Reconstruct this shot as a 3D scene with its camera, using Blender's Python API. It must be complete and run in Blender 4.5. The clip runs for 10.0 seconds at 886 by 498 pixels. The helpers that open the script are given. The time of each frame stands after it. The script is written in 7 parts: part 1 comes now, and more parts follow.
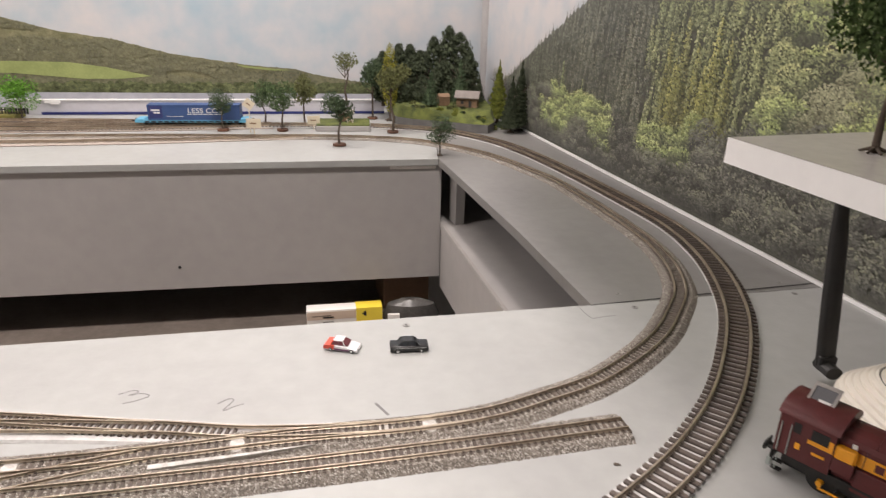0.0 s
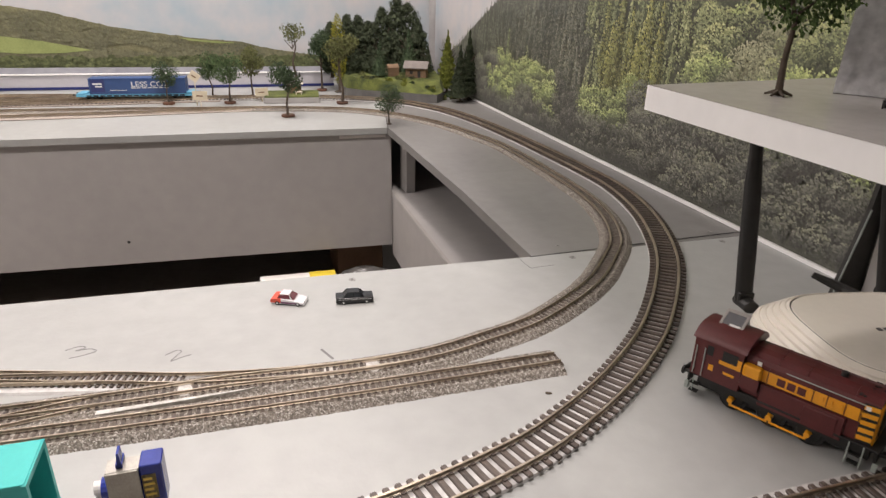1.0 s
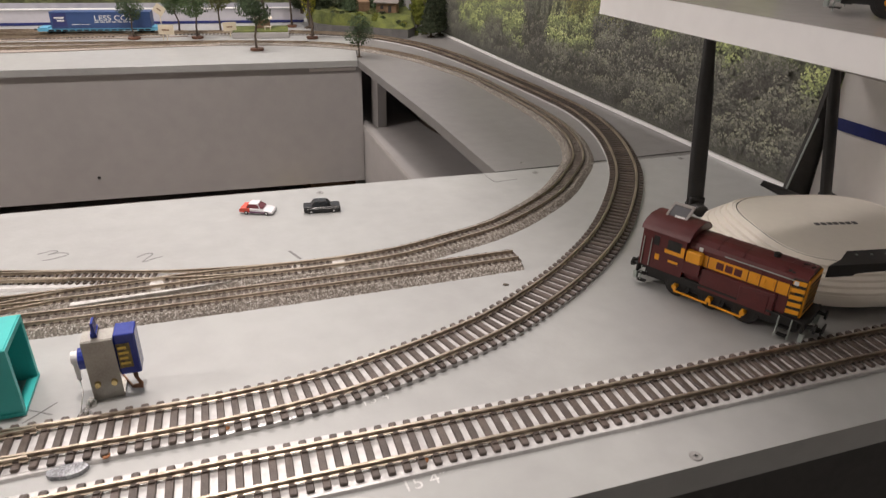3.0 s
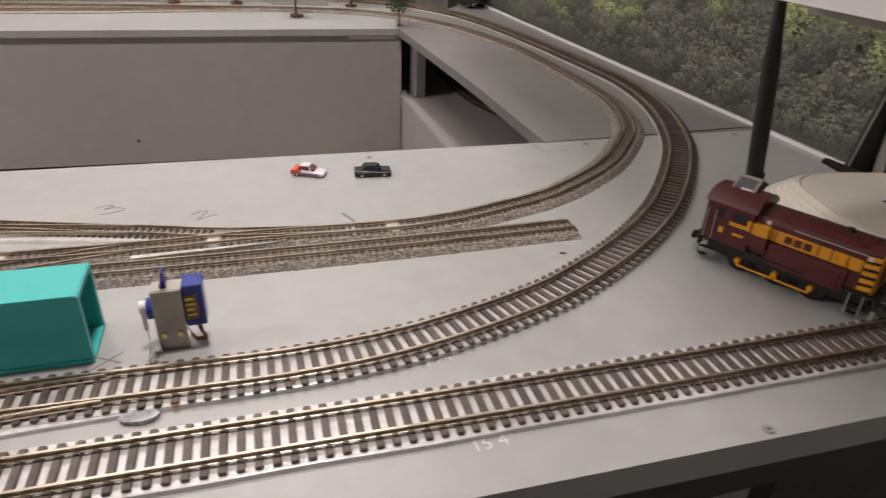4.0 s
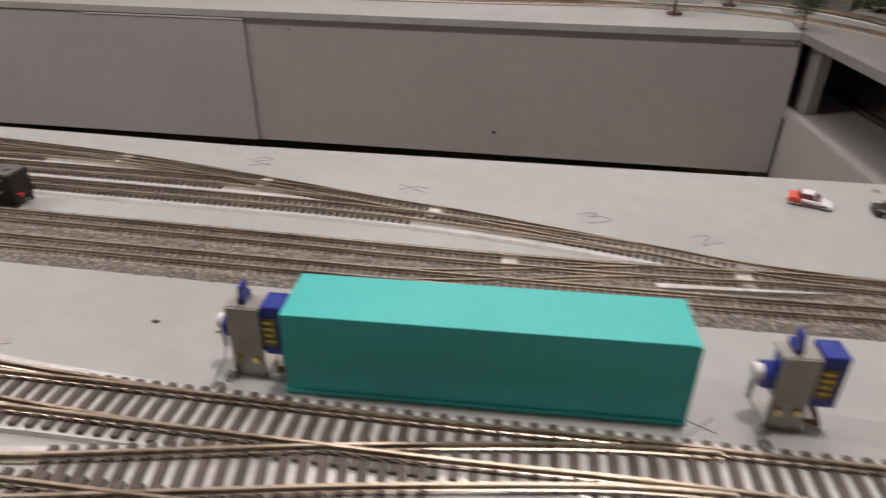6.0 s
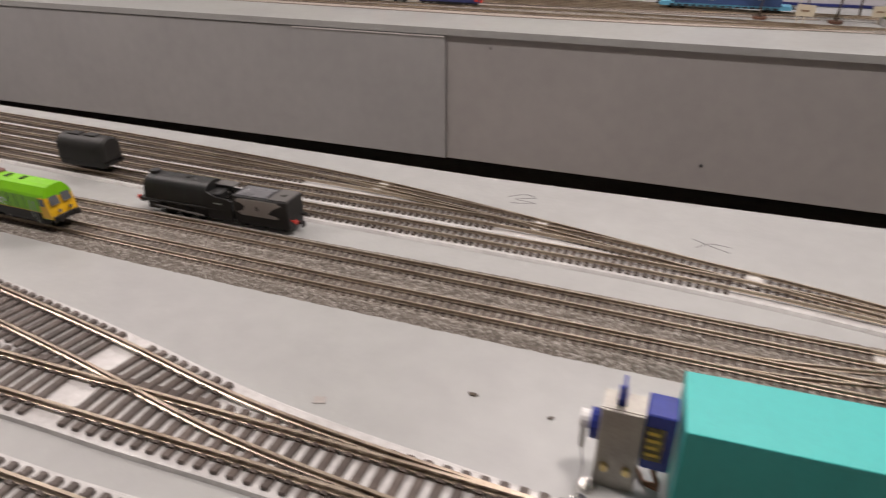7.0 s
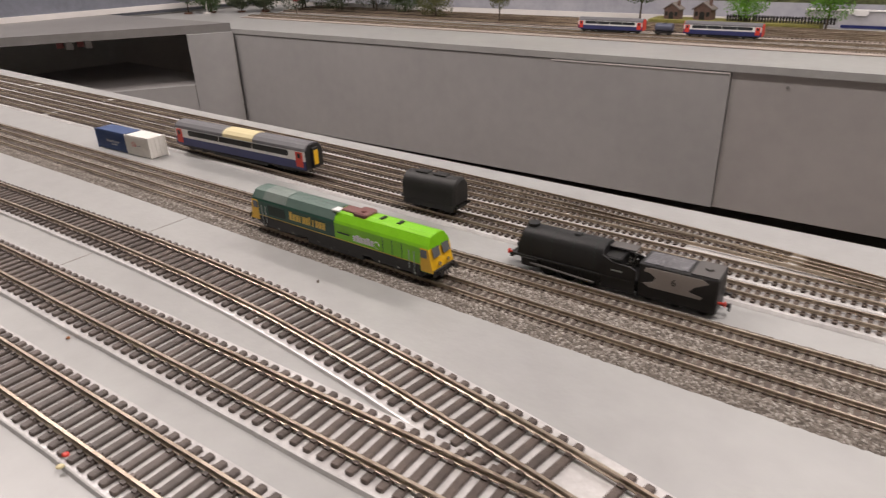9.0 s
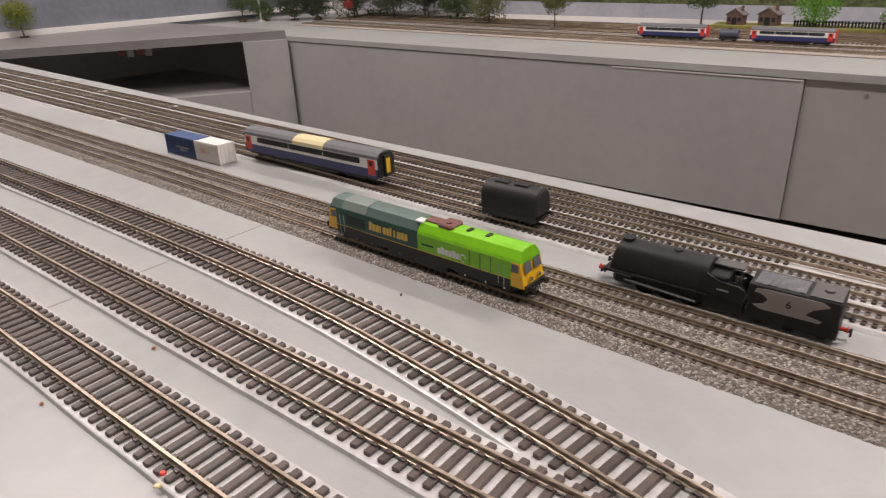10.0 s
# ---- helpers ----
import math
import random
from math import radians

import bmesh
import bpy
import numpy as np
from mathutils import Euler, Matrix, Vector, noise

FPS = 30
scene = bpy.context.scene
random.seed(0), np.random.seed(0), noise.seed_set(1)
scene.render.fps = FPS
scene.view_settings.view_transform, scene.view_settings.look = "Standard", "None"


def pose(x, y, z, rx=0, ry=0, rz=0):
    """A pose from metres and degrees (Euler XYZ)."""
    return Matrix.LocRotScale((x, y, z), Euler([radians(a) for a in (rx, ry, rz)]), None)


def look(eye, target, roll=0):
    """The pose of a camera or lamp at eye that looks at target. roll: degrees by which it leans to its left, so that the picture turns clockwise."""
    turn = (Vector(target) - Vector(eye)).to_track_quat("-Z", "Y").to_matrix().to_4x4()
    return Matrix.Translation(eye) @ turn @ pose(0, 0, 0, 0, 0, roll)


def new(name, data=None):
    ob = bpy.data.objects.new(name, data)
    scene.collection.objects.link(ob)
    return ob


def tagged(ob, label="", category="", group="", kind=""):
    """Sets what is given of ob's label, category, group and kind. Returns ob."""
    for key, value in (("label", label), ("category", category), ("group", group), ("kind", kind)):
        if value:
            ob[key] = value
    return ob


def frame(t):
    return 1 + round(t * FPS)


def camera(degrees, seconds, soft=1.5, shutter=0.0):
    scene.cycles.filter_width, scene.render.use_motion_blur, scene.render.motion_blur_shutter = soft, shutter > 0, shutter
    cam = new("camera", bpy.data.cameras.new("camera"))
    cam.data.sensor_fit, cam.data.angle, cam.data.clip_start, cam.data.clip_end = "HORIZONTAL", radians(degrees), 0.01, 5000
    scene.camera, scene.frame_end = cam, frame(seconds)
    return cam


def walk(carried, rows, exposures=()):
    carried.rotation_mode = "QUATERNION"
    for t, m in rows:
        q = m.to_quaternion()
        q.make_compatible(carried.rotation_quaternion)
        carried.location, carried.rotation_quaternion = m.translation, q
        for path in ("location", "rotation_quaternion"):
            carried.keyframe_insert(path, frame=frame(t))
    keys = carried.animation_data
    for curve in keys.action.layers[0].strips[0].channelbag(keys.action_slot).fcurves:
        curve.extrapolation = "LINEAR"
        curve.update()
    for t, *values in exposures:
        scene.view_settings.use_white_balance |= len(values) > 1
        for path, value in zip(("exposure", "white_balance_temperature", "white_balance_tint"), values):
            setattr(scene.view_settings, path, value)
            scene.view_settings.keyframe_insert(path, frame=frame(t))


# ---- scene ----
cam = camera(68.3, 10.0, 1.25, 0.45)
PATH = [
    (0, (0.1973, 0.1701, 0.2498), (0.3345, 0.9025, -0.0406), 1.5),
    (0.5, (0.2038, 0.1561, 0.2434), (0.3678, 0.8789, -0.0574), 1.4),
    (1, (0.2073, 0.1434, 0.2373), (0.3897, 0.8566, -0.0751), 1.3),
    (1.5, (0.2091, 0.1352, 0.2322), (0.4035, 0.8408, -0.0910), 1.2),
    (2, (0.2129, 0.1281, 0.2273), (0.4141, 0.8281, -0.1035), 1.1),
    (3.5, (0.2071, 0.1069, 0.2056), (0.4083, 0.7825, -0.1728), 1.8),
    (4, (0.1892, 0.1169, 0.2016), (0.3648, 0.7949, -0.1852), 2.5),
    (4.5, (0.1605, 0.1326, 0.1950), (0.2897, 0.8186, -0.1958), 2.3),
    (5, (0.1259, 0.1537, 0.1883), (0.1971, 0.8457, -0.2069), 2.2),
    (5.5, (0.0822, 0.1748, 0.1832), (0.0642, 0.8692, -0.2132), 1.2),
    (6, (0.0298, 0.1956, 0.1780), (-0.0746, 0.8848, -0.2148), 0.7),
    (7.3, (-0.1020, 0.2288, 0.1756), (-0.3916, 0.8744, -0.1984), -0.8),
    (7.5, (-0.1179, 0.2315, 0.1761), (-0.4307, 0.8667, -0.1967), -1.3),
    (8, (-0.1620, 0.2347, 0.1722), (-0.5220, 0.8495, -0.1926), -1.6),
    (8.5, (-0.2023, 0.2311, 0.1672), (-0.6023, 0.8275, -0.1856), -1.9),
    (9, (-0.2280, 0.2280, 0.1659), (-0.6584, 0.8088, -0.1765), -2.0),
    (9.5, (-0.2465, 0.2253, 0.1653), (-0.6997, 0.7929, -0.1699), -2.3),
    (10, (-0.2573, 0.2234, 0.1640), (-0.7265, 0.7790, -0.1692), -2.6),
]
walk(cam, [(t, look(e, g, r)) for t, e, g, r in PATH], [(0, 0.45, 6500, 11), (2, 0.28, 6500, 11), (3.5, 0.15, 6500, 11), (4.5, -0.17, 6500, 12), (5.5, -0.22, 6500, 12.5), (7.5, -0.08, 6500, 13), (10, -0.02, 6500, 13)])

# ---- world and lamps ----
world = bpy.data.worlds.new("room_dark")
scene.world = world
world.use_nodes = True
world.node_tree.nodes["Background"].inputs[0].default_value = (0.9, 0.93, 1.0, 1)
world.node_tree.nodes["Background"].inputs[1].default_value = 0.02


def tube_lamp(x, y, z, sx, sy, watts):
    d = bpy.data.lights.new("ceiling_tube", "AREA")
    d.shape, d.size, d.size_y, d.energy, d.color = "RECTANGLE", sx, sy, watts, (1.0, 0.905, 0.86)
    ob = new("ceiling_tube", d)
    ob.matrix_world = pose(x, y, z)
    return ob


tube_lamp(0.19, 0.50, 1.25, 0.10, 0.1, 10.5)
tube_lamp(-1.52, 0.52, 1.25, 1.0, 0.1, 18.0)
tube_lamp(0.0, 1.34, 1.11, 0.9, 0.1, 9.8)
tube_lamp(-1.65, 1.40, 1.15, 1.1, 0.1, 4.0)

# ---- materials ----


def mat(name, col, rough=0.5, metal=0.0, col2=None, scale=60.0, amount=0.35, bump=0.0, bscale=400.0, rand=0.0, spec=0.5, island=False):
    """Principled surface: two scales of noise between col and col2, fine bump, spread between pieces."""
    m = bpy.data.materials.new(name)
    m.use_nodes = True
    nt = m.node_tree
    N, L = nt.nodes, nt.links
    bs = N["Principled BSDF"]
    bs.inputs["Roughness"].default_value = rough
    bs.inputs["Metallic"].default_value = metal
    bs.inputs["Specular IOR Level"].default_value = spec
    tc = N.new("ShaderNodeTexCoord")
    n1 = N.new("ShaderNodeTexNoise")
    n1.inputs["Scale"].default_value, n1.inputs["Detail"].default_value = scale, 6
    L.new(tc.outputs["Object"], n1.inputs["Vector"])
    n2 = N.new("ShaderNodeTexNoise")
    n2.inputs["Scale"].default_value, n2.inputs["Detail"].default_value = scale * 9, 3
    L.new(tc.outputs["Object"], n2.inputs["Vector"])
    av = N.new("ShaderNodeMath")
    av.operation = "MULTIPLY_ADD"
    av.inputs[1].default_value = 0.4
    L.new(n2.outputs["Fac"], av.inputs[0])
    mu = N.new("ShaderNodeMath")
    mu.operation = "MULTIPLY"
    mu.inputs[1].default_value = 0.6
    L.new(n1.outputs["Fac"], mu.inputs[0])
    L.new(mu.outputs[0], av.inputs[2])
    rp = N.new("ShaderNodeValToRGB")
    c2 = col2 or tuple(c * (1 - amount) for c in col)
    rp.color_ramp.elements[0].position, rp.color_ramp.elements[1].position = 0.36, 0.62
    rp.color_ramp.elements[0].color, rp.color_ramp.elements[1].color = (*c2, 1), (*col, 1)
    L.new(av.outputs[0], rp.inputs[0])
    out = rp.outputs[0]
    if rand:
        src = N.new("ShaderNodeNewGeometry").outputs["Random Per Island"] if island else N.new("ShaderNodeObjectInfo").outputs["Random"]
        mr = N.new("ShaderNodeMapRange")
        mr.inputs[3].default_value, mr.inputs[4].default_value = 1 - rand, 1 + rand
        L.new(src, mr.inputs[0])
        hs = N.new("ShaderNodeHueSaturation")
        L.new(out, hs.inputs["Color"])
        L.new(mr.outputs[0], hs.inputs["Value"])
        out = hs.outputs[0]
    L.new(out, bs.inputs["Base Color"])
    if bump:
        nb = N.new("ShaderNodeTexNoise")
        nb.inputs["Scale"].default_value, nb.inputs["Detail"].default_value = bscale, 4
        L.new(tc.outputs["Object"], nb.inputs["Vector"])
        bp = N.new("ShaderNodeBump")
        bp.inputs["Strength"].default_value, bp.inputs["Distance"].default_value = bump, 0.001
        L.new(nb.outputs["Fac"], bp.inputs["Height"])
        L.new(bp.outputs[0], bs.inputs["Normal"])
    return m


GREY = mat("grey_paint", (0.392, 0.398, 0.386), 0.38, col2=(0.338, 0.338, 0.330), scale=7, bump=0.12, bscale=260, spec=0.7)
FASCIA = mat("grey_fascia_paint", (0.378, 0.363, 0.352), 0.5, col2=(0.338, 0.324, 0.316), scale=5, bump=0.15, bscale=180)
FASCIA_L = mat("cool_grey_fascia_paint", (0.375, 0.372, 0.368), 0.5, col2=(0.335, 0.332, 0.33), scale=5, bump=0.15, bscale=180)
# GREY's finish in a darker tone, for the side and left boards
GREY_SIDE = mat("grey_paint_darker", (0.225, 0.218, 0.21), 0.38, col2=(0.185, 0.178, 0.172), scale=7, bump=0.12, bscale=260, spec=0.6)
EDGE = mat("grey_edge_paint", (0.34, 0.32, 0.30), 0.55, scale=30, amount=0.15, bump=0.2)
DARK = mat("dark_board", (0.05, 0.047, 0.043), 0.7, scale=20)
STORE = mat("dark_brown_shelf", (0.26, 0.22, 0.19), 0.4, scale=12, amount=0.3)
UNDER = mat("pale_underlay", (0.64, 0.63, 0.615), 0.27, col2=(0.48, 0.465, 0.455), scale=40, bump=0.15, spec=0.9)
CORK = mat("brown_cork", (0.40, 0.345, 0.30), 0.85, col2=(0.29, 0.245, 0.21), scale=120, bump=0.5, bscale=700)
SLEEP = mat("sleeper_plastic", (0.108, 0.083, 0.070), 0.45, scale=120, amount=0.4, rand=0.25, bump=0.3, bscale=900)
SLEEPN = mat("fine_sleeper_plastic", (0.10, 0.075, 0.058), 0.6, scale=120, amount=0.4, rand=0.25, island=True)
# far sleepers: lamp glare and distance put in as a lighter brown
SLEEPD = mat("far_pale_sleeper_plastic", (0.19, 0.155, 0.13), 0.7, scale=120, amount=0.3, rand=0.25, island=True)
SLEEPO = mat("small_sleeper_plastic", (0.105, 0.078, 0.060), 0.55, scale=120, amount=0.4, rand=0.28)
RAIL = mat("nickel_rail", (0.54, 0.465, 0.37), 0.34, 0.85, col2=(0.32, 0.26, 0.20), scale=25)


def stone_mat(name, scale):
    """Loose granite chippings: one shade for each grain, with rounded relief."""
    m = mat(name, (0.4, 0.37, 0.35), 1.0, spec=0.1)
    N, L = m.node_tree.nodes, m.node_tree.links
    bs = N["Principled BSDF"]
    tc = N.new("ShaderNodeTexCoord")
    vo = N.new("ShaderNodeTexVoronoi")
    vo.inputs["Scale"].default_value = scale
    L.new(tc.outputs["Object"], vo.inputs["Vector"])
    sp = N.new("ShaderNodeSeparateColor")
    L.new(vo.outputs["Color"], sp.inputs[0])
    rp = N.new("ShaderNodeValToRGB")
    for pos, c in ((0.0, (0.105, 0.092, 0.078)), (0.4, (0.180, 0.158, 0.136)), (0.75, (0.265, 0.238, 0.208)), (1.0, (0.48, 0.455, 0.415))):
        e = rp.color_ramp.elements.new(pos) if 0 < pos < 1 else rp.color_ramp.elements[-1 if pos else 0]
        e.color = (*c, 1)
    L.new(sp.outputs[0], rp.inputs[0])
    L.new(rp.outputs[0], bs.inputs["Base Color"])
    bp = N.new("ShaderNodeBump")
    bp.inputs["Strength"].default_value, bp.inputs["Distance"].default_value = 0.55, 0.0005
    bp.invert = True
    L.new(vo.outputs["Distance"], bp.inputs["Height"])
    L.new(bp.outputs[0], bs.inputs["Normal"])
    return m


BALLAST = stone_mat("grey_ballast", 1250)
BRIGHT = mat("bright_white_plastic", (0.88, 0.87, 0.86), 0.4, scale=12, amount=0.05)
WHITE = mat("white_paint", (0.78, 0.75, 0.72), 0.45, scale=12, amount=0.06)
CEIL = mat("ceiling_white", (0.75, 0.75, 0.73), 0.9, scale=4, amount=0.05)
FLOORM = mat("dark_carpet", (0.06, 0.055, 0.05), 0.95, scale=90, amount=0.4)
RED_WIRE = mat("red_wire_plastic", (0.22, 0.06, 0.055), 0.5, scale=60, amount=0.3)
CONCRETE = mat("plain_wall", (0.55, 0.54, 0.52), 0.8, scale=6, amount=0.08)

# ---- mesh tools ----


class Mesh:
    """Collects faces; one instance becomes one mesh object."""

    def __init__(self):
        self.v, self.f, self.k = [], [], []

    def add(self, verts, faces, k=0, m=None):
        o = len(self.v)
        self.v += [tuple(m @ Vector(p)) if m is not None else tuple(p) for p in verts]
        self.f += [tuple(i + o for i in f) for f in faces]
        self.k += [k] * len(faces)
        return self

    def box(self, x0, x1, y0, y1, z0, z1, c=0.0, k=0, m=None):
        """A box; c chamfers its upright edges and its top."""
        if not c:
            v = [(x, y, z) for z in (z0, z1) for x, y in ((x0, y0), (x1, y0), (x1, y1), (x0, y1))]
            return self.add(v, [(3, 2, 1, 0), (4, 5, 6, 7), (0, 1, 5, 4), (1, 2, 6, 5), (2, 3, 7, 6), (3, 0, 4, 7)], k, m)
        q = [(x0 + c, y0), (x1 - c, y0), (x1, y0 + c), (x1, y1 - c), (x1 - c, y1), (x0 + c, y1), (x0, y1 - c), (x0, y0 + c)]
        qi = [(x0 + c, y0 + c * .6), (x1 - c, y0 + c * .6), (x1 - c * .6, y0 + c), (x1 - c * .6, y1 - c), (x1 - c, y1 - c * .6), (x0 + c, y1 - c * .6), (x0 + c * .6, y1 - c), (x0 + c * .6, y0 + c)]
        v = [(x, y, z0) for x, y in q] + [(x, y, z1 - c * .6) for x, y in q] + [(x, y, z1) for x, y in qi]
        f = [tuple(range(7, -1, -1)), tuple(range(16, 24))]
        for r in (0, 8):
            f += [(r + i, r + (i + 1) % 8, r + 8 + (i + 1) % 8, r + 8 + i) for i in range(8)]
        return self.add(v, f, k, m)

    def rod(self, a, b, r0, r1=None, n=10, k=0, m=None):
        a, b = Vector(a), Vector(b)
        r1 = r0 if r1 is None else r1
        q = (b - a).to_track_quat("Z", "Y")
        ring = [(math.cos(2 * math.pi * i / n), math.sin(2 * math.pi * i / n)) for i in range(n)]
        v = [a + q @ Vector((x * r0, y * r0, 0)) for x, y in ring] + [b + q @ Vector((x * r1, y * r1, 0)) for x, y in ring]
        f = [tuple(range(n - 1, -1, -1)), tuple(range(n, 2 * n))] + [(i, (i + 1) % n, n + (i + 1) % n, n + i) for i in range(n)]
        return self.add(v, f, k, m)

    def prism(self, poly, a0, a1, axis="y", k=0, m=None):
        """A polygon pushed along an axis: y: (x, z) points, x: (y, z), z: (x, y)."""
        n = len(poly)
        put = {"y": lambda p, a: (p[0], a, p[1]), "x": lambda p, a: (a, p[0], p[1]), "z": lambda p, a: (p[0], p[1], a)}[axis]
        v = [put(p, a0) for p in poly] + [put(p, a1) for p in poly]
        f = [tuple(range(n - 1, -1, -1)), tuple(range(n, 2 * n))] + [(i, (i + 1) % n, n + (i + 1) % n, n + i) for i in range(n)]
        return self.add(v, f, k, m)

    def loft(self, rings, closed=True, caps=True, k=0, m=None):
        n = len(rings[0])
        v = [p for r in rings for p in r]
        f = []
        for j in range(len(rings) - 1):
            for i in range(n if closed else n - 1):
                f.append((j * n + i, j * n + (i + 1) % n, (j + 1) * n + (i + 1) % n, (j + 1) * n + i))
        if caps:
            f += [tuple(range(n - 1, -1, -1)), tuple(range((len(rings) - 1) * n, len(rings) * n))]
        return self.add(v, f, k, m)

    def data(self, name, *mats, smooth=False):
        d = bpy.data.meshes.new(name)
        d.from_pydata(self.v, [], self.f)
        for mm in mats:
            d.materials.append(mm)
        d.polygons.foreach_set("material_index", self.k)
        bm = bmesh.new()
        bm.from_mesh(d)
        bmesh.ops.recalc_face_normals(bm, faces=bm.faces)
        bm.to_mesh(d)
        bm.free()
        if smooth:
            d.polygons.foreach_set("use_smooth", [True] * len(d.polygons))
            d.set_sharp_from_angle(angle=radians(35))
        return d


def part(name, me, material, parent=None, label="", smooth=False):
    mats = material if isinstance(material, (list, tuple)) else (material,)
    ob = new(name, me.data(name, *mats, smooth=smooth))
    if parent is not None:
        ob.parent = parent
    return tagged(ob, label)


def thing(name, label, category, m=None, group="", kind=""):
    ob = new(name)
    ob.empty_display_size = 0.01
    if m is not None:
        ob.matrix_world = m
    return tagged(ob, label, category, group, kind)


def solid(name, me, material, label, category, kind="structure", smooth=False):
    return tagged(part(name, me, material, None, "", smooth), label, category, "", kind)


def curve_through(pts, step):
    """Even points along a smooth line through pts."""
    p = [Vector(q) for q in pts]
    p = [2 * p[0] - p[1]] + p + [2 * p[-1] - p[-2]]
    fine = []
    for i in range(1, len(p) - 2):
        a, b, c, d = p[i - 1:i + 3]
        for j in range(40):
            t = j / 40
            fine.append(0.5 * (2 * b + (c - a) * t + (2 * a - 5 * b + 4 * c - d) * t * t + (3 * b - a - 3 * c + d) * t ** 3))
    fine.append(p[-2])
    out, left = [fine[0]], step
    for a, b in zip(fine, fine[1:]):
        seg = (b - a).length
        while seg >= left and seg > 0:
            a = a + (b - a) * (left / seg)
            seg = (b - a).length
            out.append(a.copy())
            left = step
        left -= seg
    return out


def frames(line):
    """Point, heading and left side for each point of a line in the plan."""
    out = []
    for i, p in enumerate(line):
        t = (line[min(i + 1, len(line) - 1)] - line[max(i - 1, 0)]).normalized()
        out.append((p, t, Vector((-t.y, t.x))))
    return out


def nearest(p, line):
    return min((p - q).length for q in line)


def sweep(line, profile, z=0.0):
    """Rings of a profile of (side, height) along a line."""
    return [[(p.x + s.x * a, p.y + s.y * a, z + b) for a, b in profile] for p, t, s in frames(line)]


# ---- track lines in the plan ----
LINE_F = [(0.95, 0.349), (0.538, 0.3355), (0.335, 0.327), (0.18, 0.3218), (-0.05, 0.3145), (-0.338, 0.3085), (-0.62, 0.3025), (-1.2, 0.291), (-1.9, 0.277)]
LINE_M = [(-1.9, 0.335), (-1.2, 0.344), (-0.77, 0.351), (-0.5, 0.355), (-0.33, 0.358), (-0.2, 0.3605), (-0.09, 0.3615), (0.0, 0.362), (0.067, 0.364), (0.135, 0.365), (0.19, 0.3672),
          (0.244, 0.3755), (0.309, 0.3965), (0.353, 0.4185), (0.410, 0.4590), (0.4660, 0.5140), (0.524, 0.594), (0.557, 0.660), (0.582, 0.738), (0.593, 0.82), (0.588, 0.9), (0.562, 1.09), (0.53, 1.24),
          (0.49, 1.335), (0.42, 1.42), (0.30, 1.47), (0.15, 1.487), (0.0, 1.492), (-0.4, 1.51), (-1.2, 1.55), (-1.7, 1.575)]
LINE_T1 = [(-0.09, 0.3615), (-0.15, 0.364), (-0.2, 0.3675), (-0.24, 0.373), (-0.294, 0.383), (-0.37, 0.3945), (-0.43, 0.402), (-0.48, 0.4065), (-0.56, 0.4095), (-0.68, 0.409), (-0.9, 0.4035), (-1.3, 0.395), (-1.9, 0.38)]
LINE_X = [(0.135, 0.365), (0.075, 0.3615), (0.04, 0.357), (-0.021, 0.3465), (-0.075, 0.3355), (-0.14, 0.322), (-0.2, 0.3135), (-0.25, 0.3105)]
LINE_N1 = [(0.374, 0.4835), (0.25, 0.4765), (0.1, 0.4715), (-0.1, 0.4695), (-0.3, 0.4695), (-0.5, 0.4725), (-0.75, 0.476), (-1.1, 0.477), (-1.9, 0.48)]
LINE_NC = [(-1.9, 0.505), (-1.2, 0.5), (-0.75, 0.4975), (-0.45, 0.497), (-0.2, 0.4965), (0.0, 0.494), (0.1, 0.496), (0.165, 0.5), (0.24, 0.5), (0.29, 0.505), (0.333, 0.5175), (0.384, 0.538), (0.444, 0.5815),
           (0.485, 0.6275), (0.517, 0.676), (0.5385, 0.748), (0.543, 0.837), (0.528, 1.016), (0.507, 1.1), (0.47, 1.2), (0.41, 1.285), (0.33, 1.345), (0.2, 1.376), (0.08, 1.383), (-0.04, 1.395), (-0.17, 1.402), (-0.35, 1.406), (-0.70, 1.403), (-1.2, 1.42), (-1.7, 1.44)]
LINE_XN = [(0.165, 0.5), (0.1, 0.4962), (0.06, 0.4895), (0.021, 0.4805), (-0.021, 0.473), (-0.07, 0.4697), (-0.13, 0.4694)]
LINE_L = [(0.29, 0.505), (0.233, 0.5018), (0.185, 0.5035), (0.14, 0.509), (0.1, 0.5185), (0.06, 0.5275), (-0.01, 0.544), (-0.06, 0.553), (-0.14, 0.5705), (-0.25, 0.592), (-0.35, 0.604), (-0.45, 0.6115), (-0.57, 0.618), (-0.82, 0.627), (-1.37, 0.64), (-2.0, 0.65)]
LINE_Y4 = [(0.14, 0.509), (0.1, 0.518), (0.06, 0.5255), (0.02, 0.532), (-0.03, 0.538), (-0.1, 0.542), (-0.19, 0.5435), (-0.3, 0.545), (-0.43, 0.549), (-0.89, 0.562), (-1.37, 0.568), (-2.0, 0.575)]
LINE_Y3 = [(-0.06, 0.553), (-0.1, 0.5605), (-0.14, 0.565), (-0.2, 0.5675), (-0.3, 0.5685), (-0.43, 0.5705), (-0.89, 0.584), (-1.37, 0.592), (-2.0, 0.6)]
LINE_Y2 = [(-0.14, 0.5705), (-0.19, 0.5795), (-0.24, 0.5865), (-0.3, 0.59), (-0.43, 0.592), (-0.89, 0.6055), (-1.37, 0.616), (-2.0, 0.625)]

# ---- room and boards ----
FY = 1.207


def east(y, off=0.0):
    """The printed east wall's line in the plan."""
    return (0.6665 - 0.086 * (y - 0.58) - off, y)


